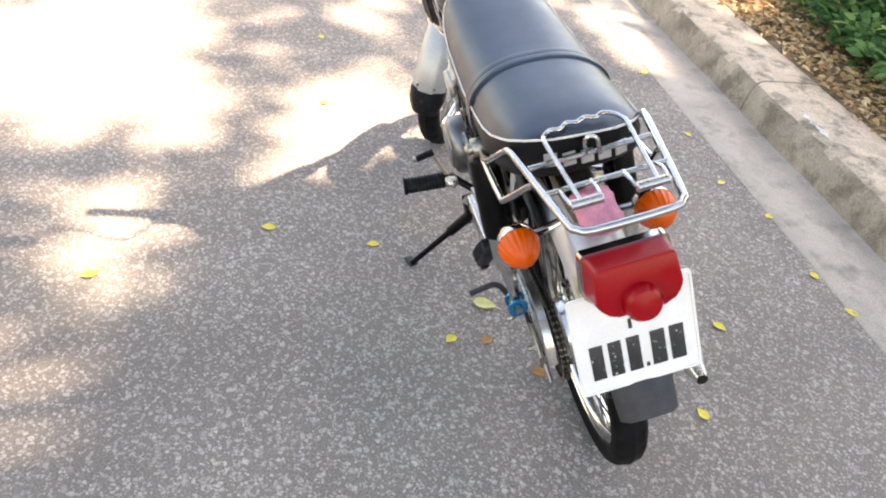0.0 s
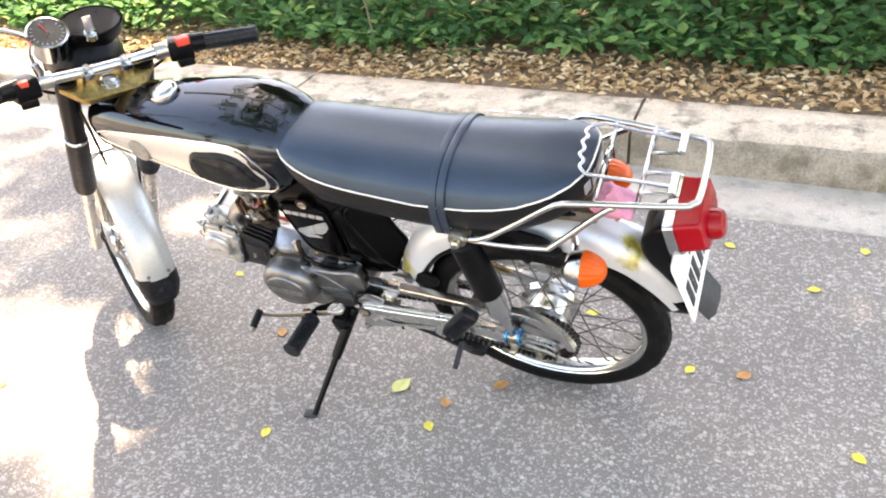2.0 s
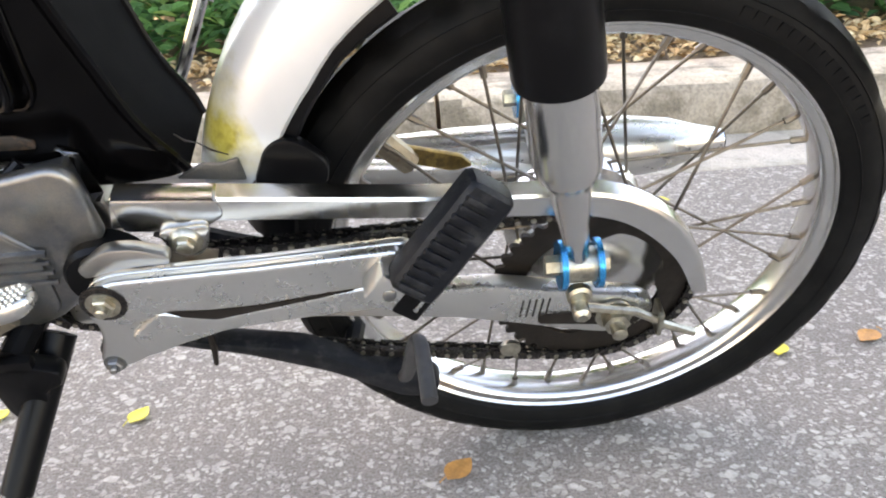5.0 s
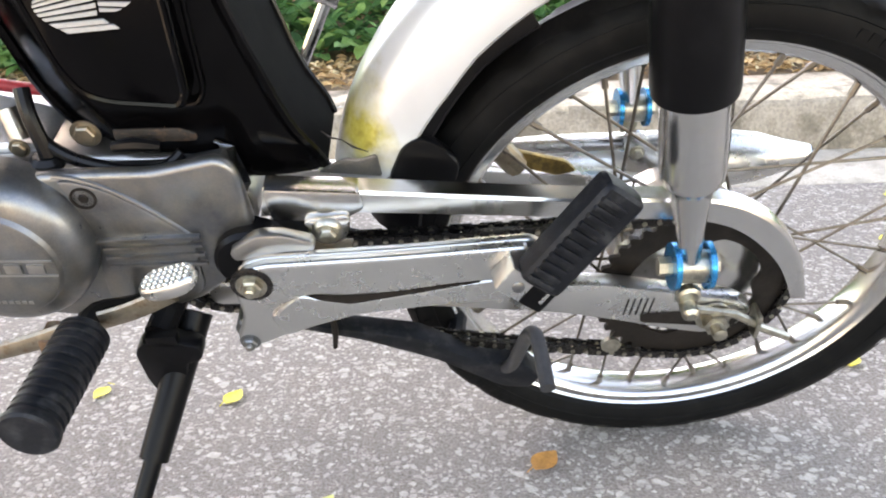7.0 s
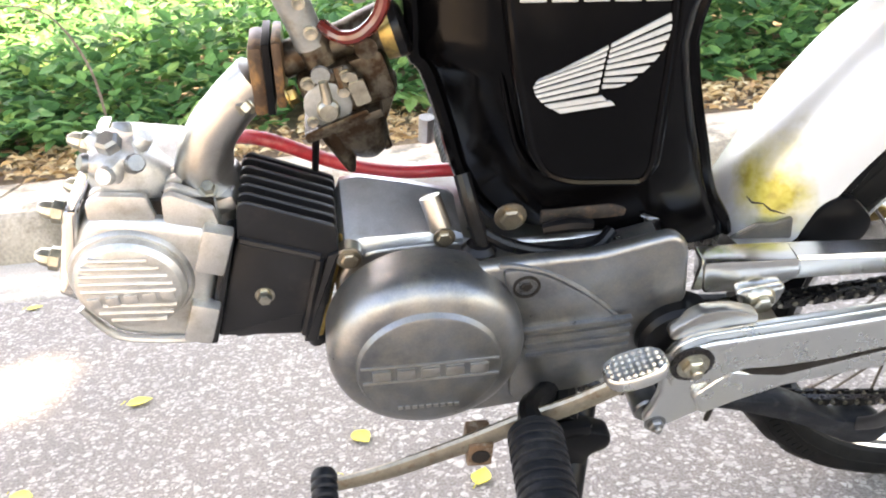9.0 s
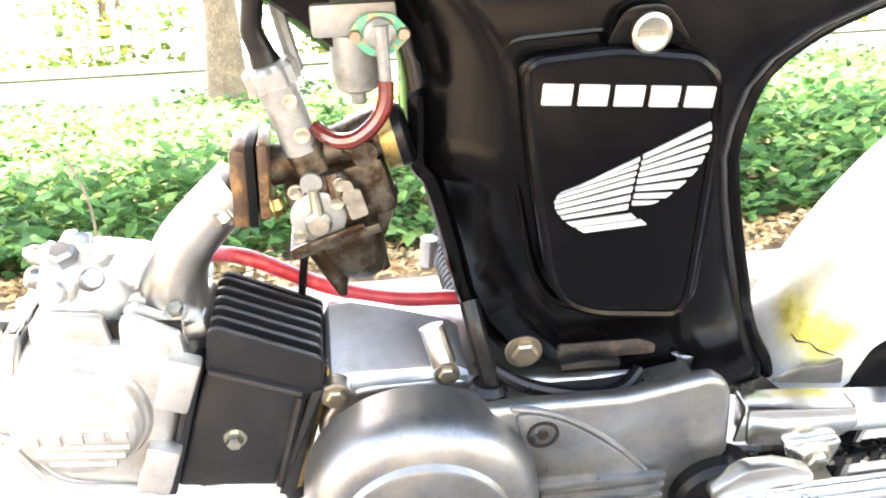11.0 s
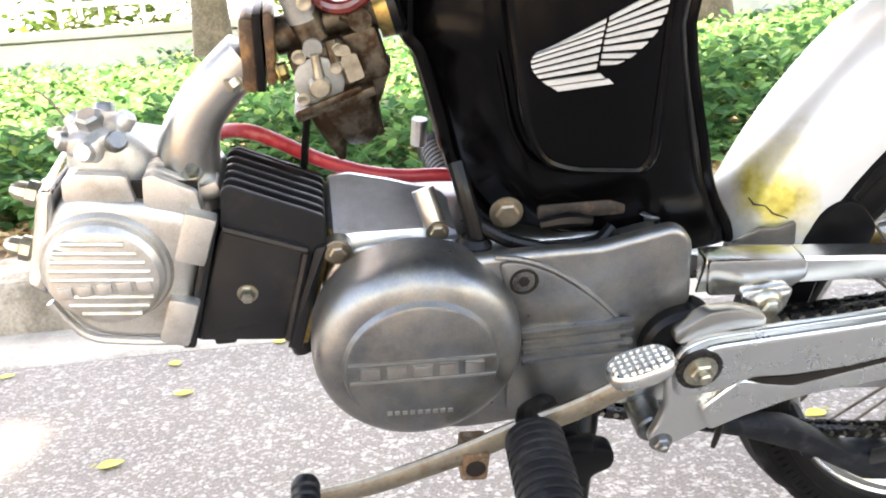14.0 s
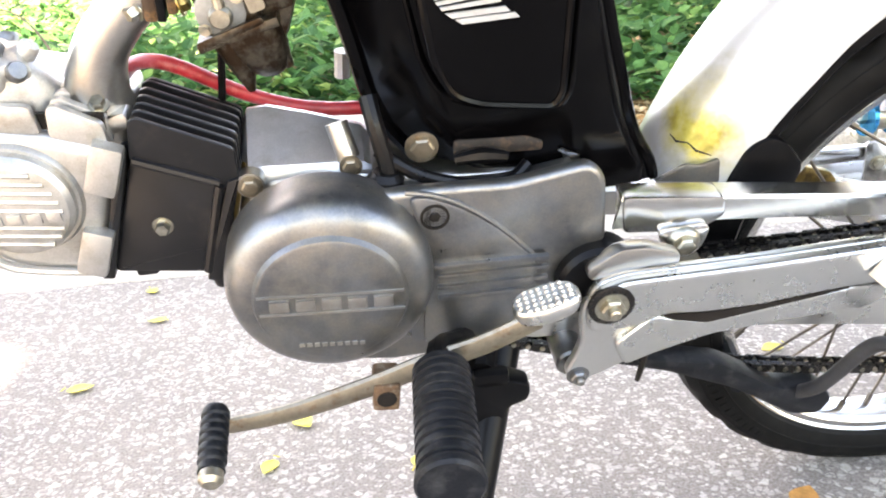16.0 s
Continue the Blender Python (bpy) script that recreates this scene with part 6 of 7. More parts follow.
# cylinder head
bm = B()
prism(bm, rounded([(-0.6850, 0.4900), (-0.7200, 0.5020), (-0.7680, 0.5130), (-0.7900, 0.4800), (-0.7960, 0.4450), (-0.7800, 0.4080), (-0.7500, 0.3990), (-0.7180, 0.3930)], 0.014, 5), -0.072, 0.058, 0.010, 4)
head = part("cylinder_head", bm, ALLOY_WHITE, engine, "pale corroded alloy cylinder head")
bm = B()
c = (-0.7530, 0.4600)
lathe(bm, [(-0.03, 0.041), (0.002, 0.041), (0.005, 0.039)], (c[0], -0.07, c[1]), LEFT, 40)
part("cam_housing", bm, ALLOY_WHITE, head)
bm = B()
lathe(bm, [(0.0, 0.0370), (0.006, 0.0365), (0.0100, 0.0335), (0.0115, 0.029), (0.0115, 0.0)], (c[0], -0.074, c[1]), LEFT, 48)
cap_ = part("round_cam_cover", bm, ALLOY_WHITE, head, "round ribbed alloy cover", 25)
bm = B()
for k in range(9):
    h = -0.026 + 0.0065 * k
    if k == 3:
        continue
    w = math.sqrt(max(0.0, 0.0325 ** 2 - h * h))
    tube(bm, [(c[0] + ax.x * q, -0.0845, c[1] + h + ax.z * q * 0.3) for q in (-w, 0, w)], 0.0021, 8)
for k in range(5):
    block(bm, (c[0] - 0.024 + 0.012 * k, -0.0860, c[1] - 0.0065), (0.0088, 0.002, 0.0075), None, 0.0006)
part("cover_rib", bm, ALLOY_WHITE, cap_)
for q in ((-0.690, 0.478), (-0.712, 0.416)):
    bm = B()
    block(bm, (q[0] - 0.004, -0.074, q[1]), (0.020, 0.012, 0.036), Matrix.Rotation(radians(22), 4, "Y"), 0.003)
    part("stud_boss", bm, ALLOY_WHITE, head)
for k in range(4):
    bm = B()
    y = -0.066 + 0.0105 * k
    prism(bm, rounded([(-0.688, 0.488), (-0.689, 0.5065), (-0.713, 0.5210), (-0.719, 0.5195), (-0.722, 0.500)], 0.003, 3), y - 0.0030, y + 0.0030, 0.0010, 2)
    prism(bm, rounded([(-0.726, 0.503), (-0.728, 0.5215), (-0.757, 0.5260), (-0.766, 0.5215), (-0.768, 0.508)], 0.003, 3), y - 0.0030, y + 0.0030, 0.0010, 2)
    part("head_fin", bm, ALLOY_WHITE, head)
# dark bars colour in the shade between the head fins
bm = B()
for y in (-0.0608, -0.0503, -0.0398):
    block(bm, (-0.728, y, 0.508), (0.078, 0.0036, 0.012), Matrix.Rotation(radians(6), 4, "Y"))
part("fin_gap_shade", bm, OIL_SHADE_BLACK, head, "dark bars for the shade between the fins")
bm = B()
tube(bm, [(-0.7930, -0.0735, 0.4400), (-0.7780, -0.0735, 0.4120), (-0.7520, -0.0735, 0.4030), (-0.7220, -0.0735, 0.3985)], 0.0030, 8, 4)
part("casting_rib", bm, ALLOY_WHITE, head)
bm = B()
prism(bm, rounded([(-0.772, 0.516), (-0.782, 0.516), (-0.806, 0.450), (-0.794, 0.440)], 0.004), -0.068, 0.055, 0.003)
part("front_cover", bm, POLISHED, head)
for q in ((-0.786, 0.508), (-0.801, 0.470)):
    for y in (-0.055, 0.03):
        bm = B()
        lathe(bm, [(0, 0.0085), (0.006, 0.0085), (0.007, 0.0065), (0.012, 0.006), (0.016, 0.003)], (q[0], y, q[1]), ax, 8)
        part("head_nut", bm, ZINC, head)
# tappet cap: lobed knob on a sloping boss
bm = B()
q = Vector((-0.7440, -0.040, 0.528))
way = (upw * 0.9 + ax * 0.45 + Vector((0, -0.35, 0))).normalized()
lathe(bm, [(-0.035, 0.032), (0.0, 0.024), (0.008, 0.020), (0.012, 0.0175)], q, way, 24)
part("tappet_boss", bm, ALLOY_WHITE, head)
bm = B()
fluted(bm, [(0.006, 0.017), (0.010, 0.0190), (0.016, 0.0180), (0.020, 0.0150), (0.0215, 0.010)], q, way, 6, 0.13, 60)
part("tappet_cap", bm, ALLOY_WHITE, head, "lobed alloy tappet cap")
u_ = way.cross(Vector((0, 1, 0))).normalized()
v_ = way.cross(u_)
for k in range(6):
    t = math.pi / 3 * k + 0.3
    at_ = q + u_ * (0.0155 * math.cos(t)) + v_ * (0.0155 * math.sin(t)) + way * 0.013
    out_ = (u_ * math.cos(t) + v_ * math.sin(t) + way * 0.9).normalized()
    bm = B()
    lathe(bm, [(-0.006, 0.0068), (0.006, 0.0064), (0.0085, 0.0052), (0.0085, 0.0)], at_, out_, 10)
    part("tappet_lug", bm, ALLOY_WHITE if k % 2 else ALLOY_DARK, head)
bm = B()
lathe(bm, [(0.018, 0.0085), (0.028, 0.0080), (0.030, 0.006), (0.030, 0.0)], q, way, 6)
part("tappet_hex", bm, ALLOY_DARK, head)

# intake: bent manifold, insulator, carburettor
bm = B()
tube(bm, [(-0.697, -0.030, 0.484), (-0.6965, -0.033, 0.512), (-0.6870, -0.036, 0.540), (-0.6690, -0.037, 0.5620), (-0.648, -0.037, 0.5800)], [0.0270, 0.0205, 0.0170, 0.0158, 0.0160], 20, 6)
block(bm, (-0.700, -0.032, 0.494), (0.050, 0.050, 0.012), Matrix.Rotation(radians(-18), 4, "Y"), 0.004)
manifold = part("intake_manifold", bm, ALLOY, engine, "curved pale alloy intake manifold")
for place, way, r in (((-0.692, -0.054, 0.512), (0.1, -0.5, 0.8), 0.0048), ((-0.656, -0.049, 0.5686), (-0.6, -0.7, -0.2), 0.0050)):
    bm = B()
    hex_bolt(bm, place, way, r, 0.007)
    part("manifold_bolt", bm, ZINC, manifold)
INL = Vector((0.97, 0, 0.24)).normalized()
TILT_ = Matrix.Rotation(radians(-14), 4, "Y")
FLANGE = Matrix.Rotation(radians(4), 4, "Y")
bm = B()
block(bm, (-0.6460, -0.037, 0.5840), (0.0100, 0.034, 0.046), FLANGE, 0.0045)
carb_flange = part("insulator", bm, BROWN_FLANGE, engine, "dark brown heat-stained insulator block")
bm = B()
block(bm, (-0.6330, -0.037, 0.5870), (0.0065, 0.034, 0.044), FLANGE, 0.003)
part("carburettor_flange", bm, BROWN_FLANGE, carb_flange)
bm = B()
block(bm, (-0.6395, -0.037, 0.5855), (0.0050, 0.036, 0.047), FLANGE, 0.001)
part("gasket", bm, PLASTIC, carb_flange, "black spacer")
for z in (0.5715,):
    bm = B()
    hex_bolt(bm, (-0.6300, -0.050, z), INL, 0.0058, 0.006)
    part("flange_nut", bm, BRASS, carb_flange)
W_ = Vector((-0.27, 0, 0.96)).normalized()
bm = B()
lathe(bm, [(0, 0.0115), (0.040, 0.0115), (0.052, 0.0135), (0.066, 0.0150)], (-0.6310, -0.036, 0.5890), INL, 22)
lathe(bm, [(-0.016, 0.0120), (0.010, 0.0118), (0.014, 0.0105)], (-0.6085, -0.040, 0.594), W_, 22)
block(bm, (-0.6030, -0.042, 0.5720), (0.036, 0.030, 0.034), TILT_, 0.006, 3)
block(bm, (-0.5980, -0.043, 0.5530), (0.052, 0.038, 0.006), Matrix.Rotation(radians(-16), 4, "Y"), 0.0015)
carb = part("carburettor", bm, CARB, engine, "fuel-stained carburettor")
bm = B()
block(bm, (-0.5780, -0.040, 0.5780), (0.026, 0.026, 0.034), TILT_, 0.006)
part("choke_housing", bm, CARB, carb)
bm = B()
block(bm, (-0.5770, -0.036, 0.5600), (0.024, 0.022, 0.034), Matrix.Rotation(radians(20), 4, "Y"), 0.006)
part("jet_housing", bm, CARB, carb)
bm = B()
lathe(bm, [(0.0, 0.0105), (0.012, 0.0100), (0.033, 0.0105), (0.040, 0.0105)], (-0.6112, -0.042, 0.601), W_, 24)
part("slide_barrel", bm, GREY_METAL, carb, "grey alloy slide barrel")
cc = Vector((-0.6112, -0.042, 0.601)) + W_ * 0.0375
bm = B()
fluted(bm, [(0.0, 0.0136), (0.0090, 0.0136), (0.0115, 0.0112), (0.012, 0.006)], cc, W_, 12, 0.07, 72)
part("barrel_cap", bm, GREY_METAL, carb, "ribbed grey screw cap")
bm = B()
tube(bm, [cc + W_ * 0.010, cc + W_ * 0.018, cc + W_ * 0.030, (-0.6290, -0.040, 0.690), (-0.655, -0.03, 0.735), (-0.70, -0.02, 0.79)], [0.0085, 0.0066, 0.0058, 0.0055, 0.005, 0.005], 12, 5)
part("throttle_boot", bm, CABLE, carb, "black rubber cable boot")
bm = B()
tube(bm, [(-0.6105, -0.030, 0.640), (-0.6165, -0.030, 0.670), (-0.625, -0.028, 0.72)], 0.0040, 8, 4)
part("choke_cable", bm, GREY_METAL, carb)
bm = B()
lathe(bm, [(0, 0.0072), (0.004, 0.0072), (0.0062, 0.0056), (0.0065, 0.0)], (-0.6062, -0.0585, 0.5650), LEFT, 20)
tube(bm, [(-0.6055, -0.0610, 0.566), (-0.6070, -0.0610, 0.585)], [0.0038, 0.0028], 10)
part("idle_lever", bm, ZINC, carb)
for p, r in (((-0.6145, -0.0525, 0.6310), 0.0030), ((-0.6100, -0.0535, 0.6130), 0.0034), ((-0.6165, -0.0575, 0.583), 0.0034), ((-0.5955, -0.0580, 0.5760), 0.0034), ((-0.6170, -0.0580, 0.5570), 0.0030), ((-0.5930, -0.0580, 0.5860), 0.0032)):
    bm = B()
    lathe(bm, [(0, r * 1.3), (0.0012, r * 1.3), (0.0012, r), (0.0035, r * 0.95), (0.003, 0.0)], p, LEFT, 12)
    part("carb_screw", bm, ZINC, carb)
bm = B()
tube(bm, [(-0.5790, -0.050, 0.6020), (-0.5790, -0.059, 0.6020)], 0.0070, 14)
tube(bm, [(-0.5890, -0.050, 0.6040), (-0.5790, -0.054, 0.6000)], 0.0042, 8)
tube(bm, [(-0.5975, -0.054, 0.590), (-0.5950, -0.058, 0.578)], 0.0040, 8)
part("carb_boss", bm, CARB, carb)
bm = B()
lathe(bm, [(0, 0.0150), (0.0020, 0.0150), (0.0030, 0.0135), (0.0030, 0.0)], (-0.6062, -0.0560, 0.5670), LEFT, 28)
tube(bm, [(-0.6080, -0.0575, 0.5880), (-0.6080, -0.0600, 0.5880)], 0.0058, 14)
part("side_plate", bm, GREY_METAL, carb, "round grey alloy plate")
bm = B()
prism(bm, rounded([(-0.5925, 0.5820), (-0.5830, 0.5845), (-0.5790, 0.5690), (-0.5885, 0.5660)], 0.002, 3), -0.0625, -0.0605)
prism(bm, rounded([(-0.5930, 0.5900), (-0.5870, 0.5890), (-0.5850, 0.5800), (-0.5910, 0.5800)], 0.002, 2), -0.0622, -0.0606)
part("choke_plate", bm, ZINC, carb, "thin plated lever plate")
bm = B()
prism(bm, rounded([(-0.6235, 0.5500), (-0.5825, 0.5640), (-0.5810, 0.5600), (-0.6215, 0.5445)], 0.002, 2), -0.0625, -0.0590, 0.0006)
part("float_bowl_clip", bm, CARB, carb)
bm = B()
loft(bm, [[(x0 + dx * math.cos(q), -0.042 + w * math.sin(q), z) for q in (2 * math.pi * i / 20 for i in range(20))] for z, x0, dx, w in ((0.553, -0.5960, 0.0240, 0.0190), (0.546, -0.5945, 0.0235, 0.0185), (0.534, -0.5905, 0.0205, 0.0160), (0.525, -0.5870, 0.0150, 0.0120), (0.520, -0.5850, 0.0080, 0.0070))])
loft(bm, [[(x0 + dx * math.cos(q), -0.048 + w * math.sin(q), z) for q in (2 * math.pi * i / 12 for i in range(12))] for z, x0, dx, w in ((0.548, -0.6050, 0.0135, 0.0110), (0.530, -0.6010, 0.0090, 0.0085), (0.511, -0.5975, 0.0025, 0.0025))])
tube(bm, [(-0.5760, -0.044, 0.536), (-0.5715, -0.044, 0.524)], [0.0055, 0.0030], 10)
part("float_bowl", bm, CARB, carb, "stained float bowl")
bm = B()
lathe(bm, [(0.0, 0.0165), (0.009, 0.0175), (0.010, 0.0150)], (-0.5690, -0.037, 0.6010), INL, 24)
part("clamp_ring", bm, BRASS, carb, "brass-coloured clamp ring")
bm = B()
lathe(bm, [(0.008, 0.0178), (0.013, 0.0178), (0.016, 0.012)], (-0.5690, -0.037, 0.6010), INL, 24)
part("inlet_rubber", bm, CABLE, carb)

bm = B()
tube(bm, [(-0.6150, -0.010, 0.545), (-0.6198, 0.0, 0.5195), (-0.6262, 0.0, 0.482)], 0.0028, 8, 4)
part("overflow_hose", bm, CABLE, carb, "thin black overflow hose")

# fuel tap under the tank
bm = B()
lathe(bm, [(0.0, 0.0128), (0.021, 0.0128), (0.0222, 0.0122), (0.0285, 0.0118), (0.0305, 0.0090), (0.031, 0.0046), (0.038, 0.0042)], (-0.5795, -0.035, 0.6600), (0, 0, -1), 26)
block(bm, (-0.5790, -0.033, 0.6680), (0.043, 0.026, 0.017), None, 0.003)
tap = part("fuel_tap", bm, GREY_METAL, bike, "grey die-cast fuel tap below the tank")
bm = B()
prism(bm, rounded([(-0.5835, 0.6624), (-0.5745, 0.6725), (-0.5600, 0.6725), (-0.5505, 0.6612), (-0.5610, 0.6510), (-0.5730, 0.6510)], 0.004), -0.0520, -0.0485, 0.001)
part("tap_plate", bm, WAX, tap, "plate with chipped green paint")
bm = B()
lathe(bm, [(0, 0.0082), (0.004, 0.0078), (0.006, 0.0055)], (-0.5670, -0.052, 0.6628), LEFT, 20)
tube(bm, [(-0.5665, -0.0570, 0.6680), (-0.5658, -0.0570, 0.6520), (-0.5653, -0.0570, 0.6340)], [0.0042, 0.0034, 0.0032], 10, 3)
part("tap_lever", bm, GREY_METAL, tap)
for x in (-0.5790, -0.5550):
    bm = B()
    lathe(bm, [(0, 0.0034), (0.0025, 0.0028)], (x, -0.0520, 0.6618), LEFT, 12)
    part("tap_screw", bm, STEEL, tap)
bm = B()
tube(bm, [(-0.5655, -0.0570, 0.6400), (-0.5665, -0.0590, 0.6300), (-0.5720, -0.0610, 0.6200), (-0.5820, -0.0620, 0.6125), (-0.5915, -0.0590, 0.6105), (-0.5990, -0.0520, 0.6120), (-0.6030, -0.046, 0.6135)], 0.0042, 10, 6)
part("fuel_hose", bm, FUEL_HOSE, bike, "glossy brown-red fuel hose")
bm = B()
tube(bm, [(-0.702, 0.035, 0.488), (-0.682, 0.015, 0.509), (-0.655, 0.000, 0.5125), (-0.615, 0.008, 0.4850), (-0.583, 0.014, 0.4685), (-0.555, 0.016, 0.4615), (-0.532, 0.016, 0.4600), (-0.512, 0.016, 0.458)], 0.0052, 12, 6)
part("ignition_lead", bm, RED_HOSE, bike, "thick red ignition lead")
bm = B()
tube(bm, [(-0.5250, -0.058, 0.5050), (-0.5220, -0.068, 0.4900), (-0.5180, -0.074, 0.4720), (-0.5150, -0.078, 0.456)], 0.0060, 10, 5)
tube(bm, [(-0.522, -0.070, 0.472), (-0.5076, -0.076, 0.4620), (-0.490, -0.079, 0.4530), (-0.4607, -0.079, 0.4440), (-0.4344, -0.076, 0.4425), (-0.420, -0.068, 0.450)], 0.0048, 10, 5)
lathe(bm, [(0, 0.0125), (0.005, 0.0125), (0.009, 0.009)], (-0.5180, -0.079, 0.451), (0.1, 0.1, 1), 16)
tube(bm, [(-0.470, -0.068, 0.458), (-0.452, -0.070, 0.461), (-0.435, -0.068, 0.457)], [0.004, 0.006, 0.004], 8, 3)
part("wiring", bm, CABLE, bike, "black wires into the crankcase cover")

# gear lever, footrests, stand
bm = B()
tube(bm, [(-0.643, -0.166, 0.330), (-0.600, -0.158, 0.327), (-0.560, -0.153, 0.333), (-0.530, -0.151, 0.341), (-0.500, -0.150, 0.352), (-0.463, -0.150, 0.364), (-0.428, -0.150, 0.381)], [0.0065, 0.0078, 0.0085, 0.0092, 0.0092, 0.0088, 0.0085], 12, 5, False, 0.5, (0, 1, 0))
lever = part("gear_lever", bm, STEEL, bike, "bare rust-stained heel-and-toe gear lever")
bm = B()
block(bm, (-0.5315, -0.146, 0.3300), (0.0185, 0.024, 0.024), Matrix.Rotation(0.1, 4, "Y"), 0.003)
part("clamp", bm, RUST, lever, "rusty lever clamp")
# flush dark disc colours in the shaded hole of the clamp
bm = B()
lathe(bm, [(0, 0.0065), (0.0, 0.0068), (0.02, 0.0068), (0.02, 0.0)], (-0.5315, -0.1588, 0.3300), (0, 1, 0), 14)
part("spline_hole_shade", bm, OIL_SHADE_BLACK, lever)
bm = B()
rub = [(0.0, 0.0075)]
for k in range(6):
    rub += [(0.004 + 0.0065 * k, 0.0092), (0.007 + 0.0065 * k, 0.0092), (0.0085 + 0.0065 * k, 0.0080)]
rub += [(0.046, 0.0085), (0.047, 0.006)]
TOE = Vector((0.005, -0.9, -0.12)).normalized()
lathe(bm, rub, (-0.641, -0.166, 0.348), TOE, 16)
part("toe_rubber", bm, RUBBER, lever, "ribbed black rubber toe piece")
bm = B()
lathe(bm, [(0.046, 0.0075), (0.052, 0.0078), (0.055, 0.005)], (-0.641, -0.166, 0.348), TOE, 14)
part("toe_end", bm, ZINC, lever)
bm = B()
PADM = Matrix.Translation((-0.424, -0.154, 0.397)) @ Matrix.Rotation(radians(-15), 4, "Y") @ Matrix.Rotation(radians(-4), 4, "X")
loft(bm, [[(0.0225 * k * math.copysign(abs(math.cos(t)) ** 0.75, math.cos(t)), 0.0145 * k * math.copysign(abs(math.sin(t)) ** 0.75, math.sin(t)), z) for t in (2 * math.pi * q / 28 for q in range(28))] for k, z in ((0.72, -0.0075), (0.92, -0.0045), (1.0, 0.0), (0.97, 0.004), (0.90, 0.0056))])
for i in range(8):
    for k in range(5):
        x, y = -0.0165 + 0.0047 * i, -0.0098 + 0.0048 * k
        if (x / 0.020) ** 2 + (y / 0.0125) ** 2 < 1.0:
            lathe(bm, [(0, 0.0022), (0.0022, 0.0010)], (x, y, 0.0052), (0, 0, 1), 6)
bmesh.ops.transform(bm, matrix=PADM, verts=bm.verts[:])
part("heel_pad", bm, SATIN, lever, "cast alloy heel pad with studs")

for s in (-1, 1):
    a, b = Vector((-0.4945, s * 0.163, 0.358)), Vector((-0.5010, s * 0.262, 0.3665))
    way = (b - a).normalized()
    L_ = (b - a).length
    bm = B()
    prof = [(0.0, 0.015)]
    for k in range(11):
        q = 0.004 + 0.0078 * k
        prof += [(q, 0.0192), (q + 0.0050, 0.0195), (q + 0.0058, 0.0176), (q + 0.0074, 0.0176)]
    prof += [(0.0895, 0.0190), (L_ - 0.008, 0.0196), (L_ - 0.006, 0.0208), (L_ - 0.002, 0.0208), (L_, 0.019), (L_, 0.0)]
    lathe(bm, prof, a, way, 24)
    peg = part("footrest", bm, RUBBER, bike, "ribbed black rubber footrest")
    bm = B()
    tube(bm, [a + way * 0.01, a - way * 0.02, (-0.470, s * 0.10, 0.325), (-0.45, s * 0.03, 0.30), (-0.45, 0, 0.298)], 0.009, 10, 4)
    block(bm, (-0.456, s * 0.132, 0.312), (0.026, 0.010, 0.014), None, 0.003)
    part("footrest_bar", bm, PLASTIC, peg)
bm = B()
top, foot = Vector((-0.440, -0.090, 0.300)), Vector((-0.525, -0.300, 0.112))
tube(bm, [top, top.lerp(foot, 0.2), top.lerp(foot, 0.44)], [0.0145, 0.0135, 0.0125], 14)
tube(bm, [top.lerp(foot, 0.43), foot], [0.0080, 0.0070], 12)
tube(bm, [(-0.462, -0.125, 0.31), (-0.455, -0.09, 0.315), (-0.45, -0.04, 0.31)], 0.012, 10)
prism(bm, rounded([(-0.482, 0.300), (-0.4750, 0.311), (-0.4546, 0.316), (-0.426, 0.303), (-0.428, 0.288), (-0.443, 0.283), (-0.449, 0.247), (-0.464, 0.234), (-0.472, 0.236), (-0.480, 0.266)], 0.006, 3), -0.137, -0.119, 0.003)
stand = part("side_stand", bm, PLASTIC, bike, "black side stand, folded out")
bm = B()
lathe(bm, [(0, 0.009), (0.004, 0.009), (0.006, 0.006)], (-0.459, -0.136, 0.262), LEFT, 14)
part("stand_bolt", bm, ZINC, stand)
bm = B()
rot = Matrix.Rotation(-radians(LEAN), 4, "X")
block(bm, Vector((-0.533, -0.296, 0.1165)), (0.034, 0.024, 0.006), rot @ Matrix.Rotation(0.3, 4, "Z"), 0.0025)
part("stand_foot", bm, FLAP_GREY, stand)

# right side: silencer and kick starter, seen past the wheel
bm = B()
tube(bm, [(-0.62, 0.06, 0.33), (-0.55, 0.12, 0.27), (-0.40, 0.145, 0.262), (-0.26, 0.150, 0.262)], 0.0125, 14, 5)
part("exhaust_pipe", bm, CHROME, bike, "chromed exhaust pipe")
bm = B()
lathe(bm, [(0, 0.014), (0.03, 0.021), (0.10, 0.031), (0.16, 0.034), (0.34, 0.034), (0.39, 0.028), (0.42, 0.019), (0.45, 0.012), (0.45, 0.008), (0.43, 0.008)], (-0.26, 0.150, 0.262), Vector((1, 0.02, -0.015)), 28)
muffler = part("silencer", bm, SATIN, bike, "dull pale tapered silencer")
bm = B()
prism(bm, rounded([(-0.0365, 0.3300), (-0.0160, 0.3300), (0.0307, 0.2560), (0.0237, 0.2380), (-0.0217, 0.2480)], 0.006, 3), 0.1085, 0.1125, 0.001)
hanger = part("silencer_hanger", bm, POLISHED, muffler, "triangular alloy hanger plate")
for x, z in ((-0.019, 0.304), (-0.0126, 0.262)):
    bm = B()
    hex_bolt(bm, (x, 0.1085, z), LEFT, 0.0060, 0.005)
    part("hanger_bolt", bm, ZINC, hanger)
bm = B()
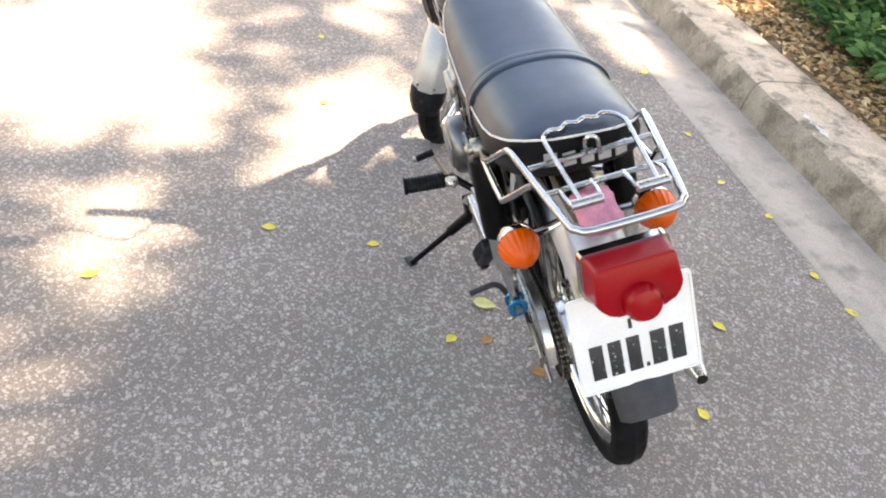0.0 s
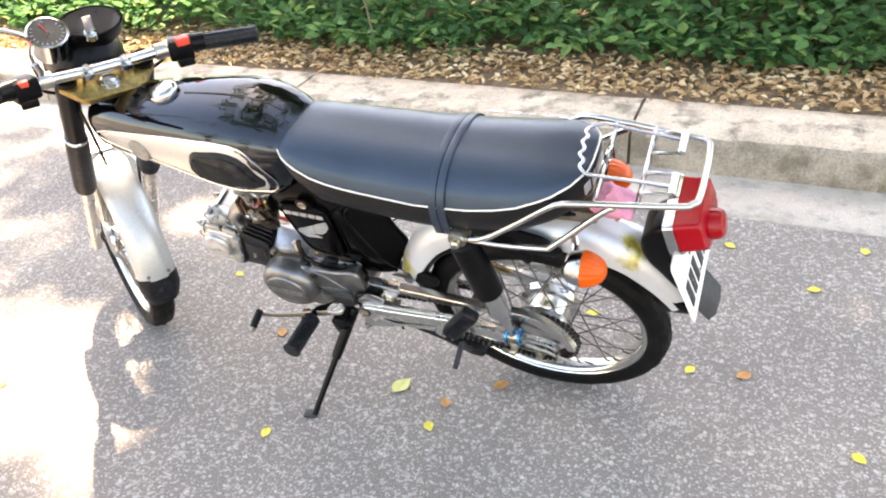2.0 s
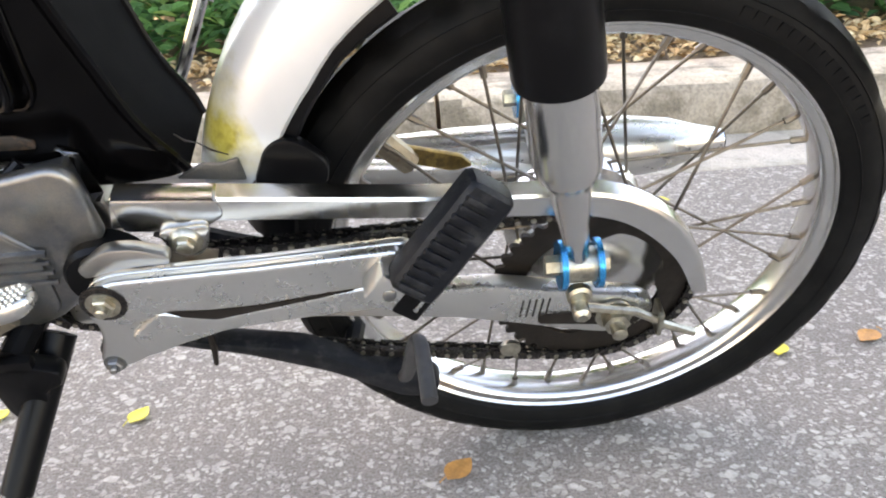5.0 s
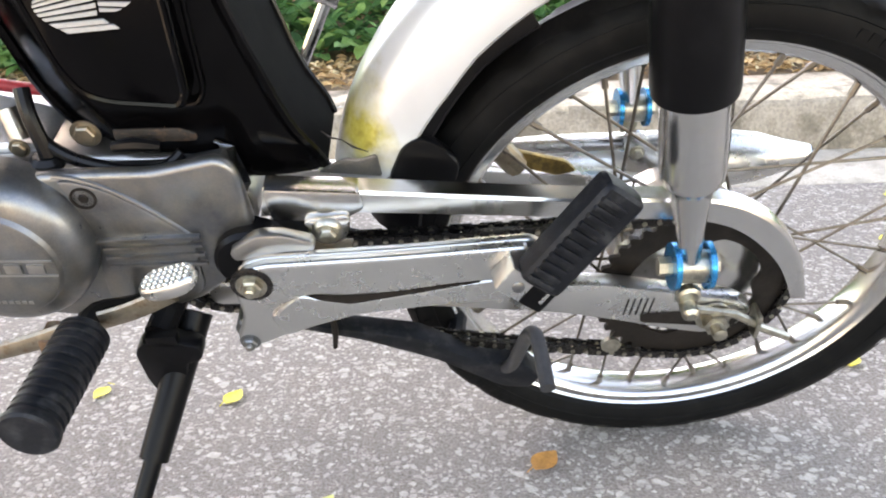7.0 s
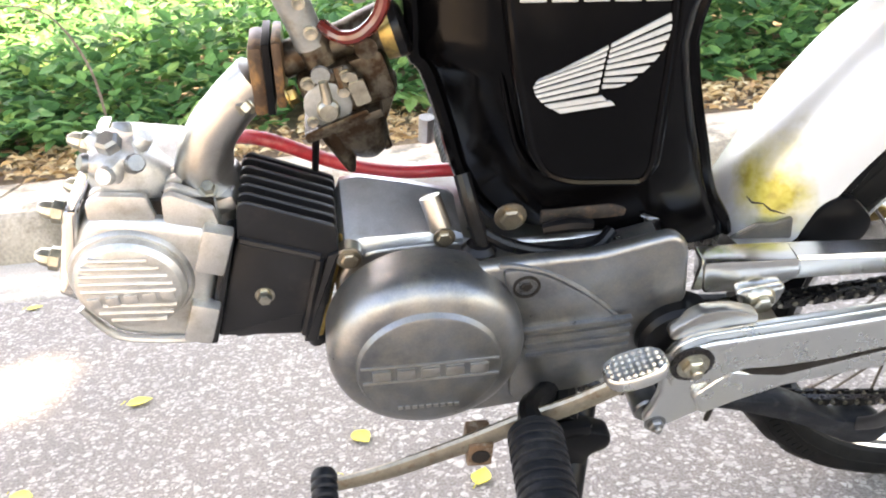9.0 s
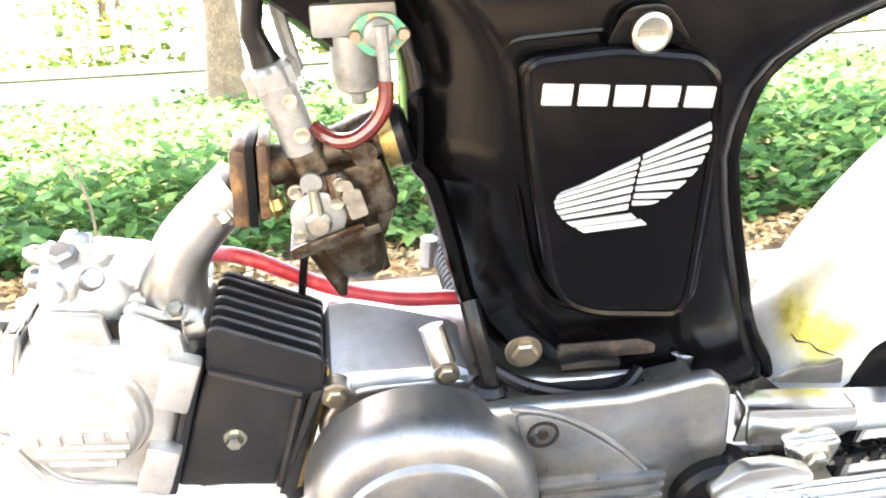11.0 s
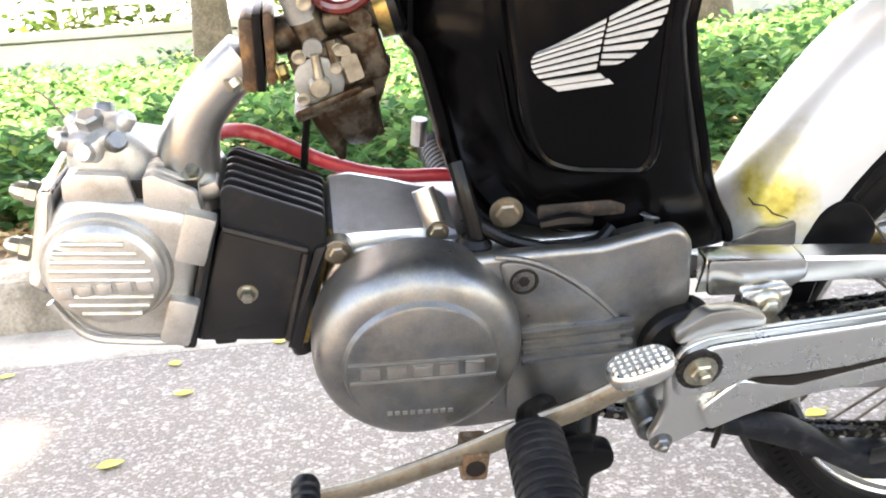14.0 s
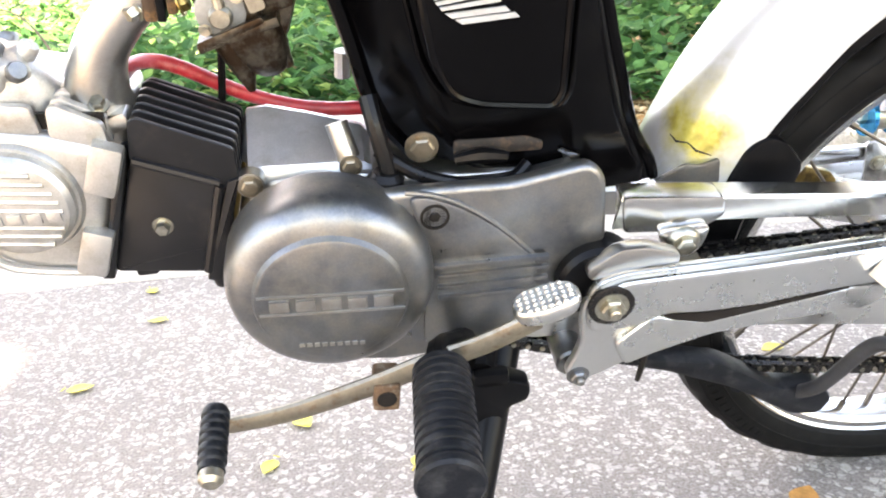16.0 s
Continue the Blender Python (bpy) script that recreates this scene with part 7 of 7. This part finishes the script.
prism(bm, rounded([(-0.18, 0.318), (0.04, 0.318), (0.06, 0.312), (0.04, 0.304), (-0.18, 0.300)], 0.004), 0.116, 0.119, 0.0008)
part("heat_shield", bm, CHROME, muffler)
bm = B()
lathe(bm, [(0.447, 0.0105), (0.452, 0.0105), (0.452, 0.0)], (-0.26, 0.150, 0.262), Vector((1, 0.02, -0.015)), 16)
part("outlet", bm, OIL_SHADE_BLACK, muffler, "dark disc closing the outlet")
bm = B()
tube(bm, [(-0.46, 0.11, 0.33), (-0.41, 0.17, 0.335), (-0.3823, 0.205, 0.345), (-0.355, 0.208, 0.395), (-0.331, 0.21, 0.444)], 0.0068, 10, 5)
tube(bm, [(-0.320, 0.210, 0.440), (-0.342, 0.210, 0.450)], 0.012, 12)
kick = part("kick_starter", bm, CHROME, bike, "chromed kick starter")
bm = B()
prof = [(0.0, 0.009)]
for k in range(12):
    prof += [(0.004 + 0.0085 * k, 0.0110), (0.009 + 0.0085 * k, 0.0110), (0.0105 + 0.0085 * k, 0.0095)]
prof += [(0.11, 0.008)]
lathe(bm, prof, (-0.338, 0.21, 0.448), Vector((-0.93, 0, 0.30)), 16)
part("kick_rubber", bm, RUBBER, kick, "ribbed black rubber pedal")
bm = B()
prism(bm, rounded([(-0.20, 0.36), (-0.10, 0.33), (-0.09, 0.318), (-0.11, 0.314), (-0.205, 0.345)], 0.004), 0.062, 0.068, 0.001)
part("brake_torque_link", bm, BRASS, bike, "yellow plated brake torque link")
bm = B()
tube(bm, [(-0.21, 0.05, 0.42), (-0.17, 0.05, 0.36), (-0.15, 0.06, 0.33)], 0.012, 10)
part("stay_link", bm, STEEL, bike)

# ---- front end, turned to the right on its steering axis ----
RAKE = radians(30.0)
STEER = radians(-38.1)
PIV = Vector((-0.8446, 0, 0.8813))
SAX = Vector((math.sin(RAKE), 0, math.cos(RAKE)))
TURN = Matrix.Translation(PIV) @ Matrix.Rotation(STEER, 4, SAX) @ Matrix.Translation(-PIV)


def fork(d, y=0.0, ahead=0.03):
    """A point d metres below the top bridge along the fork, ahead of the steering axis."""
    return PIV - SAX * d + Vector((-math.cos(RAKE), 0, math.sin(RAKE))) * ahead + Vector((0, y, 0))


def front(name, bm, material, parent, label="", smooth=35):
    bmesh.ops.transform(bm, matrix=TURN, verts=bm.verts[:])
    return part(name, bm, material, parent, label, smooth)


FAX = fork(0.702, 0, 0.03)
for s in (-1, 1):
    bm = B()
    tube(bm, [fork(-0.02, s * 0.079), fork(0.183, s * 0.079)], 0.0225, 20)
    leg = front("fork_leg", bm, PLASTIC, bike, "black upper fork shroud with silver lower leg")
    bm = B()
    lathe(bm, [(0, 0.0235), (0.002, 0.026), (0.008, 0.026), (0.010, 0.0235)], fork(0.183, s * 0.079), -SAX, 20)
    front("ring", bm, POLISHED, leg)
    bm = B()
    tube(bm, [fork(0.191, s * 0.079), fork(0.385, s * 0.079), fork(0.40, s * 0.079)], [0.0255, 0.0265, 0.024], 20)
    front("gaiter", bm, RUBBER, leg)
    bm = B()
    tube(bm, [fork(0.395, s * 0.079), fork(0.68, s * 0.079), fork(0.705, s * 0.079)], [0.0175, 0.0175, 0.014], 16)
    front("lower_leg", bm, SATIN, leg)
front_wheel = wheel("front_wheel", "spoked front wheel turned to the right", FAX, TURN, True)
bm = B()
fender(bm, FAX, (40, 174, 44), lambda a: 0.300, lambda a: 0.034, 0.049)
ff = front("front_fender", bm, FENDER_GREY, bike, "dull silver-grey front fender", 50)
bm = B()
rings = []
for k in range(7):
    a = 173 + 15 * k / 6
    t = radians(180 - a)
    r, hw = 0.299 + 0.004 * k / 6, 0.051 - 0.012 * max(0, k - 3) / 3
    rings.append([FAX + Vector(((r - d) * math.cos(t), y, (r - d) * math.sin(t))) for y, d in ((-hw, 0.034), (-hw * 0.95, 0.014), (-hw * 0.6, 0.002), (0, 0.0), (hw * 0.6, 0.002), (hw * 0.95, 0.014), (hw, 0.034), (hw * 0.9, 0.036), (0, 0.006), (-hw * 0.9, 0.036))])
loft(bm, rings)
front("front_mudflap", bm, RUBBER, ff, "black rubber flap riveted to the fender", 50)
for y in (-0.026, 0.026):
    bm = B()
    t = radians(180 - 171)
    lathe(bm, [(0, 0.005), (0.003, 0.004)], FAX + Vector((0.300 * math.cos(t), y, 0.300 * math.sin(t))), Vector((math.cos(t), 0, math.sin(t))), 12)
    front("rivet", bm, ALLOY_DARK, ff)
bm = B()
for s in (-1, 1):
    tube(bm, [fork(0.42, s * 0.075), FAX + Vector((0.06, s * 0.058, 0.262))], 0.006, 8)
block(bm, FAX + Vector((0.05, 0, 0.30)), (0.03, 0.13, 0.006), Matrix.Rotation(0.2, 4, "Y"), 0.002)
front("fender_stay", bm, SATIN, ff)
bm = B()
prism(bm, rounded([(-0.10, -0.02), (-0.06, 0.03), (0.06, 0.03), (0.10, -0.02), (0.09, -0.035), (0.02, -0.05), (-0.02, -0.05), (-0.09, -0.035)], 0.012, 4), -0.008, 0.008, 0.003)
BR = Matrix.Translation(PIV) @ Matrix(((0, 1, 0), SAX, (math.cos(RAKE), 0, -math.sin(RAKE)))).transposed().to_4x4()
bmesh.ops.transform(bm, matrix=BR, verts=bm.verts[:])
bridge = front("top_bridge", bm, BRASS, bike, "gold-coloured fork top bridge")
bm = B()
lathe(bm, [(-0.02, 0.02), (0.010, 0.02), (0.011, 0.0155), (0.018, 0.0150), (0.020, 0.010)], PIV + Vector((-0.0, 0, 0)), SAX, 24)
front("stem_nut", bm, CHROME, bridge)
bm = B()
lathe(bm, [(0.01, 0.028), (0.17, 0.028)], PIV, -SAX, 24)
part("head_tube", bm, FRAME_PAINT, bike, "black steering head tube")

# handlebar
HB = fork(-0.033, 0, 0.020)
bm = B()
half = [(0.0715, 0.298, 0.017), (0.040, 0.24, 0.0115), (0.0064, 0.184, 0.0043), (0.0, 0.10, 0.002), (0.0, 0.04, 0.0)]
bar = [HB + Vector((x, -y, z)) for x, y, z in half] + [HB + Vector((x, y, z)) for x, y, z in half[::-1]]
tube(bm, bar, 0.0112, 16, 6)
hbar = front("handlebar", bm, CHROME, bike, "chromed handlebar turned to the right")
for s in (-1, 1):
    a, b = HB + Vector((0.0075, s * 0.186, 0.005)), HB + Vector((0.0720, s * 0.301, 0.017))
    way, L_ = (b - a).normalized(), (b - a).length
    bm = B()
    fluted(bm, [(0, 0.0205), (0.006, 0.0205), (0.009, 0.0172), (L_ - 0.006, 0.0175), (L_, 0.0178), (L_ + 0.003, 0.012)], a, way, 10, 0.05, 50)
    front("grip", bm, RUBBER, hbar, "ribbed black rubber grip")
    bm = B()
    c = HB + Vector((0.002, s * 0.158, 0.003))
    block(bm, c + Vector((0, 0, -0.004)), (0.040, 0.052, 0.044), Matrix.Rotation(-0.3 * s, 4, "Z"), 0.007)
    lathe(bm, [(-0.02, 0.019), (0.02, 0.019)], c + Vector((0.01, s * 0.03, 0.004)), Vector((0.4, s, 0.05)), 18)
    block(bm, c + Vector((0.014, 0, -0.028)), (0.022, 0.034, 0.018), None, 0.004)
    front("switch_housing", bm, PLASTIC, hbar, "black switch housing")
    bm = B()
    block(bm, c + Vector((0.016, 0, 0.012 if s < 0 else 0.018)), (0.014 if s < 0 else 0.022, 0.018 if s < 0 else 0.026, 0.012 if s < 0 else 0.016), None, 0.002)
    front("red_switch", bm, RED_PAINT, hbar, "red switch")
    bm = B()
    lathe(bm, [(-0.012, 0.0165), (0.012, 0.0165)], HB + Vector((0.0, s * 0.115, 0.003)), Vector((0.02, s, 0.02)), 16)
    front("bar_clamp", bm, ALLOY, hbar)
    bm = B()
    block(bm, HB + Vector((0.004, s * 0.038, -0.012)), (0.026, 0.022, 0.046), Matrix.Rotation(RAKE, 4, "Y"), 0.005)
    hex_bolt(bm, HB + Vector((0.010, s * 0.038, 0.012)), SAX, 0.006, 0.006)
    front("riser", bm, CHROME, hbar)
    bm = B()
    tube(bm, [HB + Vector((0.0, s * 0.145, -0.005)), HB + Vector((-0.03, s * 0.12, -0.03)), HB + Vector((-0.05, s * 0.07, -0.08)), HB + Vector((-0.02, s * 0.05, -0.22))], 0.0035, 8, 6)
    front("control_cable", bm, CABLE, hbar)
bm = B()
st = HB + Vector((0.0, -0.118, 0.010))
st = TURN @ st
M1, M2, MC = Vector((-0.845, -0.090, 1.072)), Vector((-0.905, -0.150, 1.150)), Vector((-0.861, -0.212, 1.238))
tube(bm, [st, st + Vector((0.01, 0, 0.05)), M1, (M1 + M2) / 2 + Vector((0, 0, 0.006)), M2, MC + Vector((-0.03, 0.03, -0.03))], 0.0042, 8, 6)
lathe(bm, [(0, 0.009), (0.035, 0.0085), (0.038, 0.005)], st, (0.1, 0, 1), 12)
mirror_ = part("mirror", bm, CHROME, bike, "round rear-view mirror on a thin stem")
MW = Vector((0.92, -0.33, 0.03)).normalized()
bm = B()
lathe(bm, [(-0.016, 0.020), (-0.010, 0.040), (0.0, 0.0490), (0.004, 0.0500), (0.004, 0.0480)], MC, MW, 40)
part("mirror_shell", bm, CHROME, mirror_)
bm = B()
lathe(bm, [(0.0030, 0.0480), (0.0046, 0.036), (0.0056, 0.020), (0.0060, 0.0)], MC, MW, 48)
part("glass", bm, MIRROR, mirror_, "mirror glass", 60)
# instruments and headlamp
GW = Vector((0.50, 0, 0.86)).normalized()
bm = B()
g1 = HB + Vector((-0.088, -0.073, 0.060))
lathe(bm, [(-0.060, 0.026), (-0.05, 0.036), (-0.004, 0.040), (0.004, 0.0405), (0.005, 0.036), (0.002, 0.036)], g1, GW, 36)
gauge = front("speedometer", bm, CHROME, bike, "round speedometer in a chromed cup")
bm = B()
lathe(bm, [(0.0, 0.0365), (0.0025, 0.0365), (0.003, 0.0)], g1, GW, 32)
front("dial", bm, DIAL, gauge, "dark dial")
bm = B()
gx, gy = GW.cross(Vector((0, 1, 0))).normalized(), Vector((0, 1, 0))
for k in range(15):
    t = radians(-35 + 250 * k / 14)
    o = gx * math.sin(t) * -1 + gy * math.cos(t)
    tube(bm, [g1 + GW * 0.004 + o * 0.027, g1 + GW * 0.004 + o * 0.032], 0.0008, 4)
front("dial_tick", bm, WHITE_MARK, gauge)
bm = B()
tube(bm, [g1 + GW * 0.0045, g1 + GW * 0.0045 + gx * 0.024 - gy * 0.008], 0.0011, 5)
front("needle", bm, RED_PAINT, gauge)
bm = B()
g2 = HB + Vector((-0.112, 0.018, 0.055))
rings = [[g2 + GW * d + gx * (0.040 * k_ * math.cos(t)) + gy * (0.066 * k_ * math.sin(t)) for t in (2 * math.pi * i / 32 for i in range(32))] for d, k_ in ((-0.05, 0.75), (-0.03, 0.95), (0.0, 1.0), (0.004, 1.0), (0.005, 0.93), (0.001, 0.92))]
loft(bm, rings)
panel = front("warning_panel", bm, PLASTIC, bike, "black oval instrument panel")
bm = B()
rings = [[g2 + GW * 0.003 + gx * (0.036 * k_ * math.cos(t)) + gy * (0.060 * k_ * math.sin(t)) for t in (2 * math.pi * i / 32 for i in range(32))] for k_ in (1.0, 0.4)]
loft(bm, rings)
front("panel_face", bm, DIAL, panel)
bm = B()
lathe(bm, [(0, 0.013), (0.014, 0.013), (0.016, 0.009)], HB + Vector((-0.055, 0.0, 0.045)), GW, 18)
block(bm, HB + Vector((-0.05, 0.0, 0.075)) , (0.004, 0.018, 0.03), None, 0.002)
front("ignition_lock", bm, CHROME, panel)
bm = B()
hl = fork(0.085, 0, 0.14)
hw = Vector((-1, 0, -0.08)).normalized()
lathe(bm, [(-0.085, 0.015), (-0.075, 0.045), (-0.045, 0.070), (0.0, 0.082), (0.03, 0.084)], hl, hw, 36)
lamp = front("headlamp", bm, PLASTIC, bike, "black round headlamp shell")
bm = B()
lathe(bm, [(0.03, 0.087), (0.042, 0.087), (0.046, 0.080)], hl, hw, 36)
front("bezel", bm, CHROME, lamp)
bm = B()
lathe(bm, [(0.040, 0.080), (0.052, 0.06), (0.060, 0.0)], hl, hw, 36)
front("lamp_glass", bm, SATIN, lamp)
bm = B()
tube(bm, [fork(0.05, -0.06, 0.05), fork(0.2, -0.07, 0.055), fork(0.45, -0.062, 0.05), FAX + Vector((0.07, -0.075, 0.12)), FAX + Vector((0.03, -0.06, 0.02))], 0.0045, 8, 6)
tube(bm, [fork(0.05, 0.05, 0.06), fork(0.3, 0.06, 0.06), FAX + Vector((0.0, 0.06, 0.03))], 0.004, 8, 5)
front("brake_cable", bm, CABLE, bike, "black brake and speedometer cables down the fork")

# ---- fallen leaves on the road ----
def fallen(x, y, length, turn, material, label):
    bm = B()
    n = 7
    rows = []
    for k in range(n):
        u = k / (n - 1)
        w = 0.34 * length * math.sin(math.pi * u ** 0.8) + 0.0006
        h = 0.004 + 0.10 * length * (u - 0.45) ** 2
        rows.append([(length * (u - 0.5), -w, h + 0.14 * w), (length * (u - 0.5), -w * 0.5, h + 0.03 * w), (length * (u - 0.5), 0, h), (length * (u - 0.5), w * 0.5, h + 0.03 * w), (length * (u - 0.5), w, h + 0.14 * w)])
    loft(bm, [r + [(p[0], p[1], p[2] - 0.0008) for p in r[::-1]] for r in rows])
    tube(bm, [(-length * 0.5, 0, 0.010), (-length * 0.72, 0.004, 0.004)], 0.0007, 5)
    ob = part("fallen_leaf", bm, material, None, "", 60)
    ob.matrix_basis = pose(x, y, 0.0, 0, 0, turn)
    return tagged(ob, label, "leaf", "leaves fallen on the road")


Y_, G_, R_ = (YELLOW, "yellow fallen leaf on the asphalt"), (YELLOW_GREEN, "pale green fallen leaf on the asphalt"), (RUSSET, "russet dry fallen leaf on the asphalt")
for x, y, length, turn, (stuff, words) in [
    (-0.607, -0.407, 0.033, 278, Y_),
    (-0.362, -0.161, 0.060, 66, G_),
    (-0.240, -0.272, 0.034, 309, Y_),
    (-1.410, -0.472, 0.036, 297, Y_),
    (-1.975, -0.436, 0.031, 6, Y_),
    (0.125, 0.773, 0.041, 240, Y_),
    (-0.233, -0.185, 0.033, 119, R_),
    (0.299, 0.095, 0.032, 240, Y_),
    (0.211, 0.859, 0.036, 281, Y_),
    (0.331, 0.687, 0.036, 327, Y_),
    (-0.479, -1.080, 0.040, 118, Y_),
    (-0.676, -0.674, 0.038, 267, Y_),
    (-0.476, 0.866, 0.035, 7, Y_),
    (-0.267, 0.447, 0.038, 32, Y_),
    (-0.976, 0.820, 0.032, 302, Y_),
    (-1.309, 0.858, 0.031, 15, Y_),
    (-1.847, 0.908, 0.040, 137, Y_),
    (0.020, 0.257, 0.036, 198, Y_),
    (-0.315, 0.881, 0.039, 218, Y_),
    (-0.779, 0.891, 0.035, 295, Y_),
    (-0.499, 0.071, 0.035, 68, Y_),
    (-0.123, -0.088, 0.041, 49, R_),
    (-0.677, 0.095, 0.030, 253, Y_),
    (-1.073, 0.161, 0.033, 344, Y_),
    (0.671, -0.090, 0.035, 320, Y_),
    (0.422, 0.109, 0.040, 215, R_),
    (0.565, 0.515, 0.036, 197, Y_),
    (0.693, 0.743, 0.037, 273, Y_),
    (-0.643, 0.196, 0.037, 299, Y_),
    (-0.929, 0.644, 0.033, 172, Y_),
    (-0.980, 0.380, 0.038, 14, Y_),
    (-0.779, -0.060, 0.040, 310, R_),
    (-4.492, 1.112, 0.038, 83, Y_),
]:
    fallen(x, y, length, turn, stuff, words)
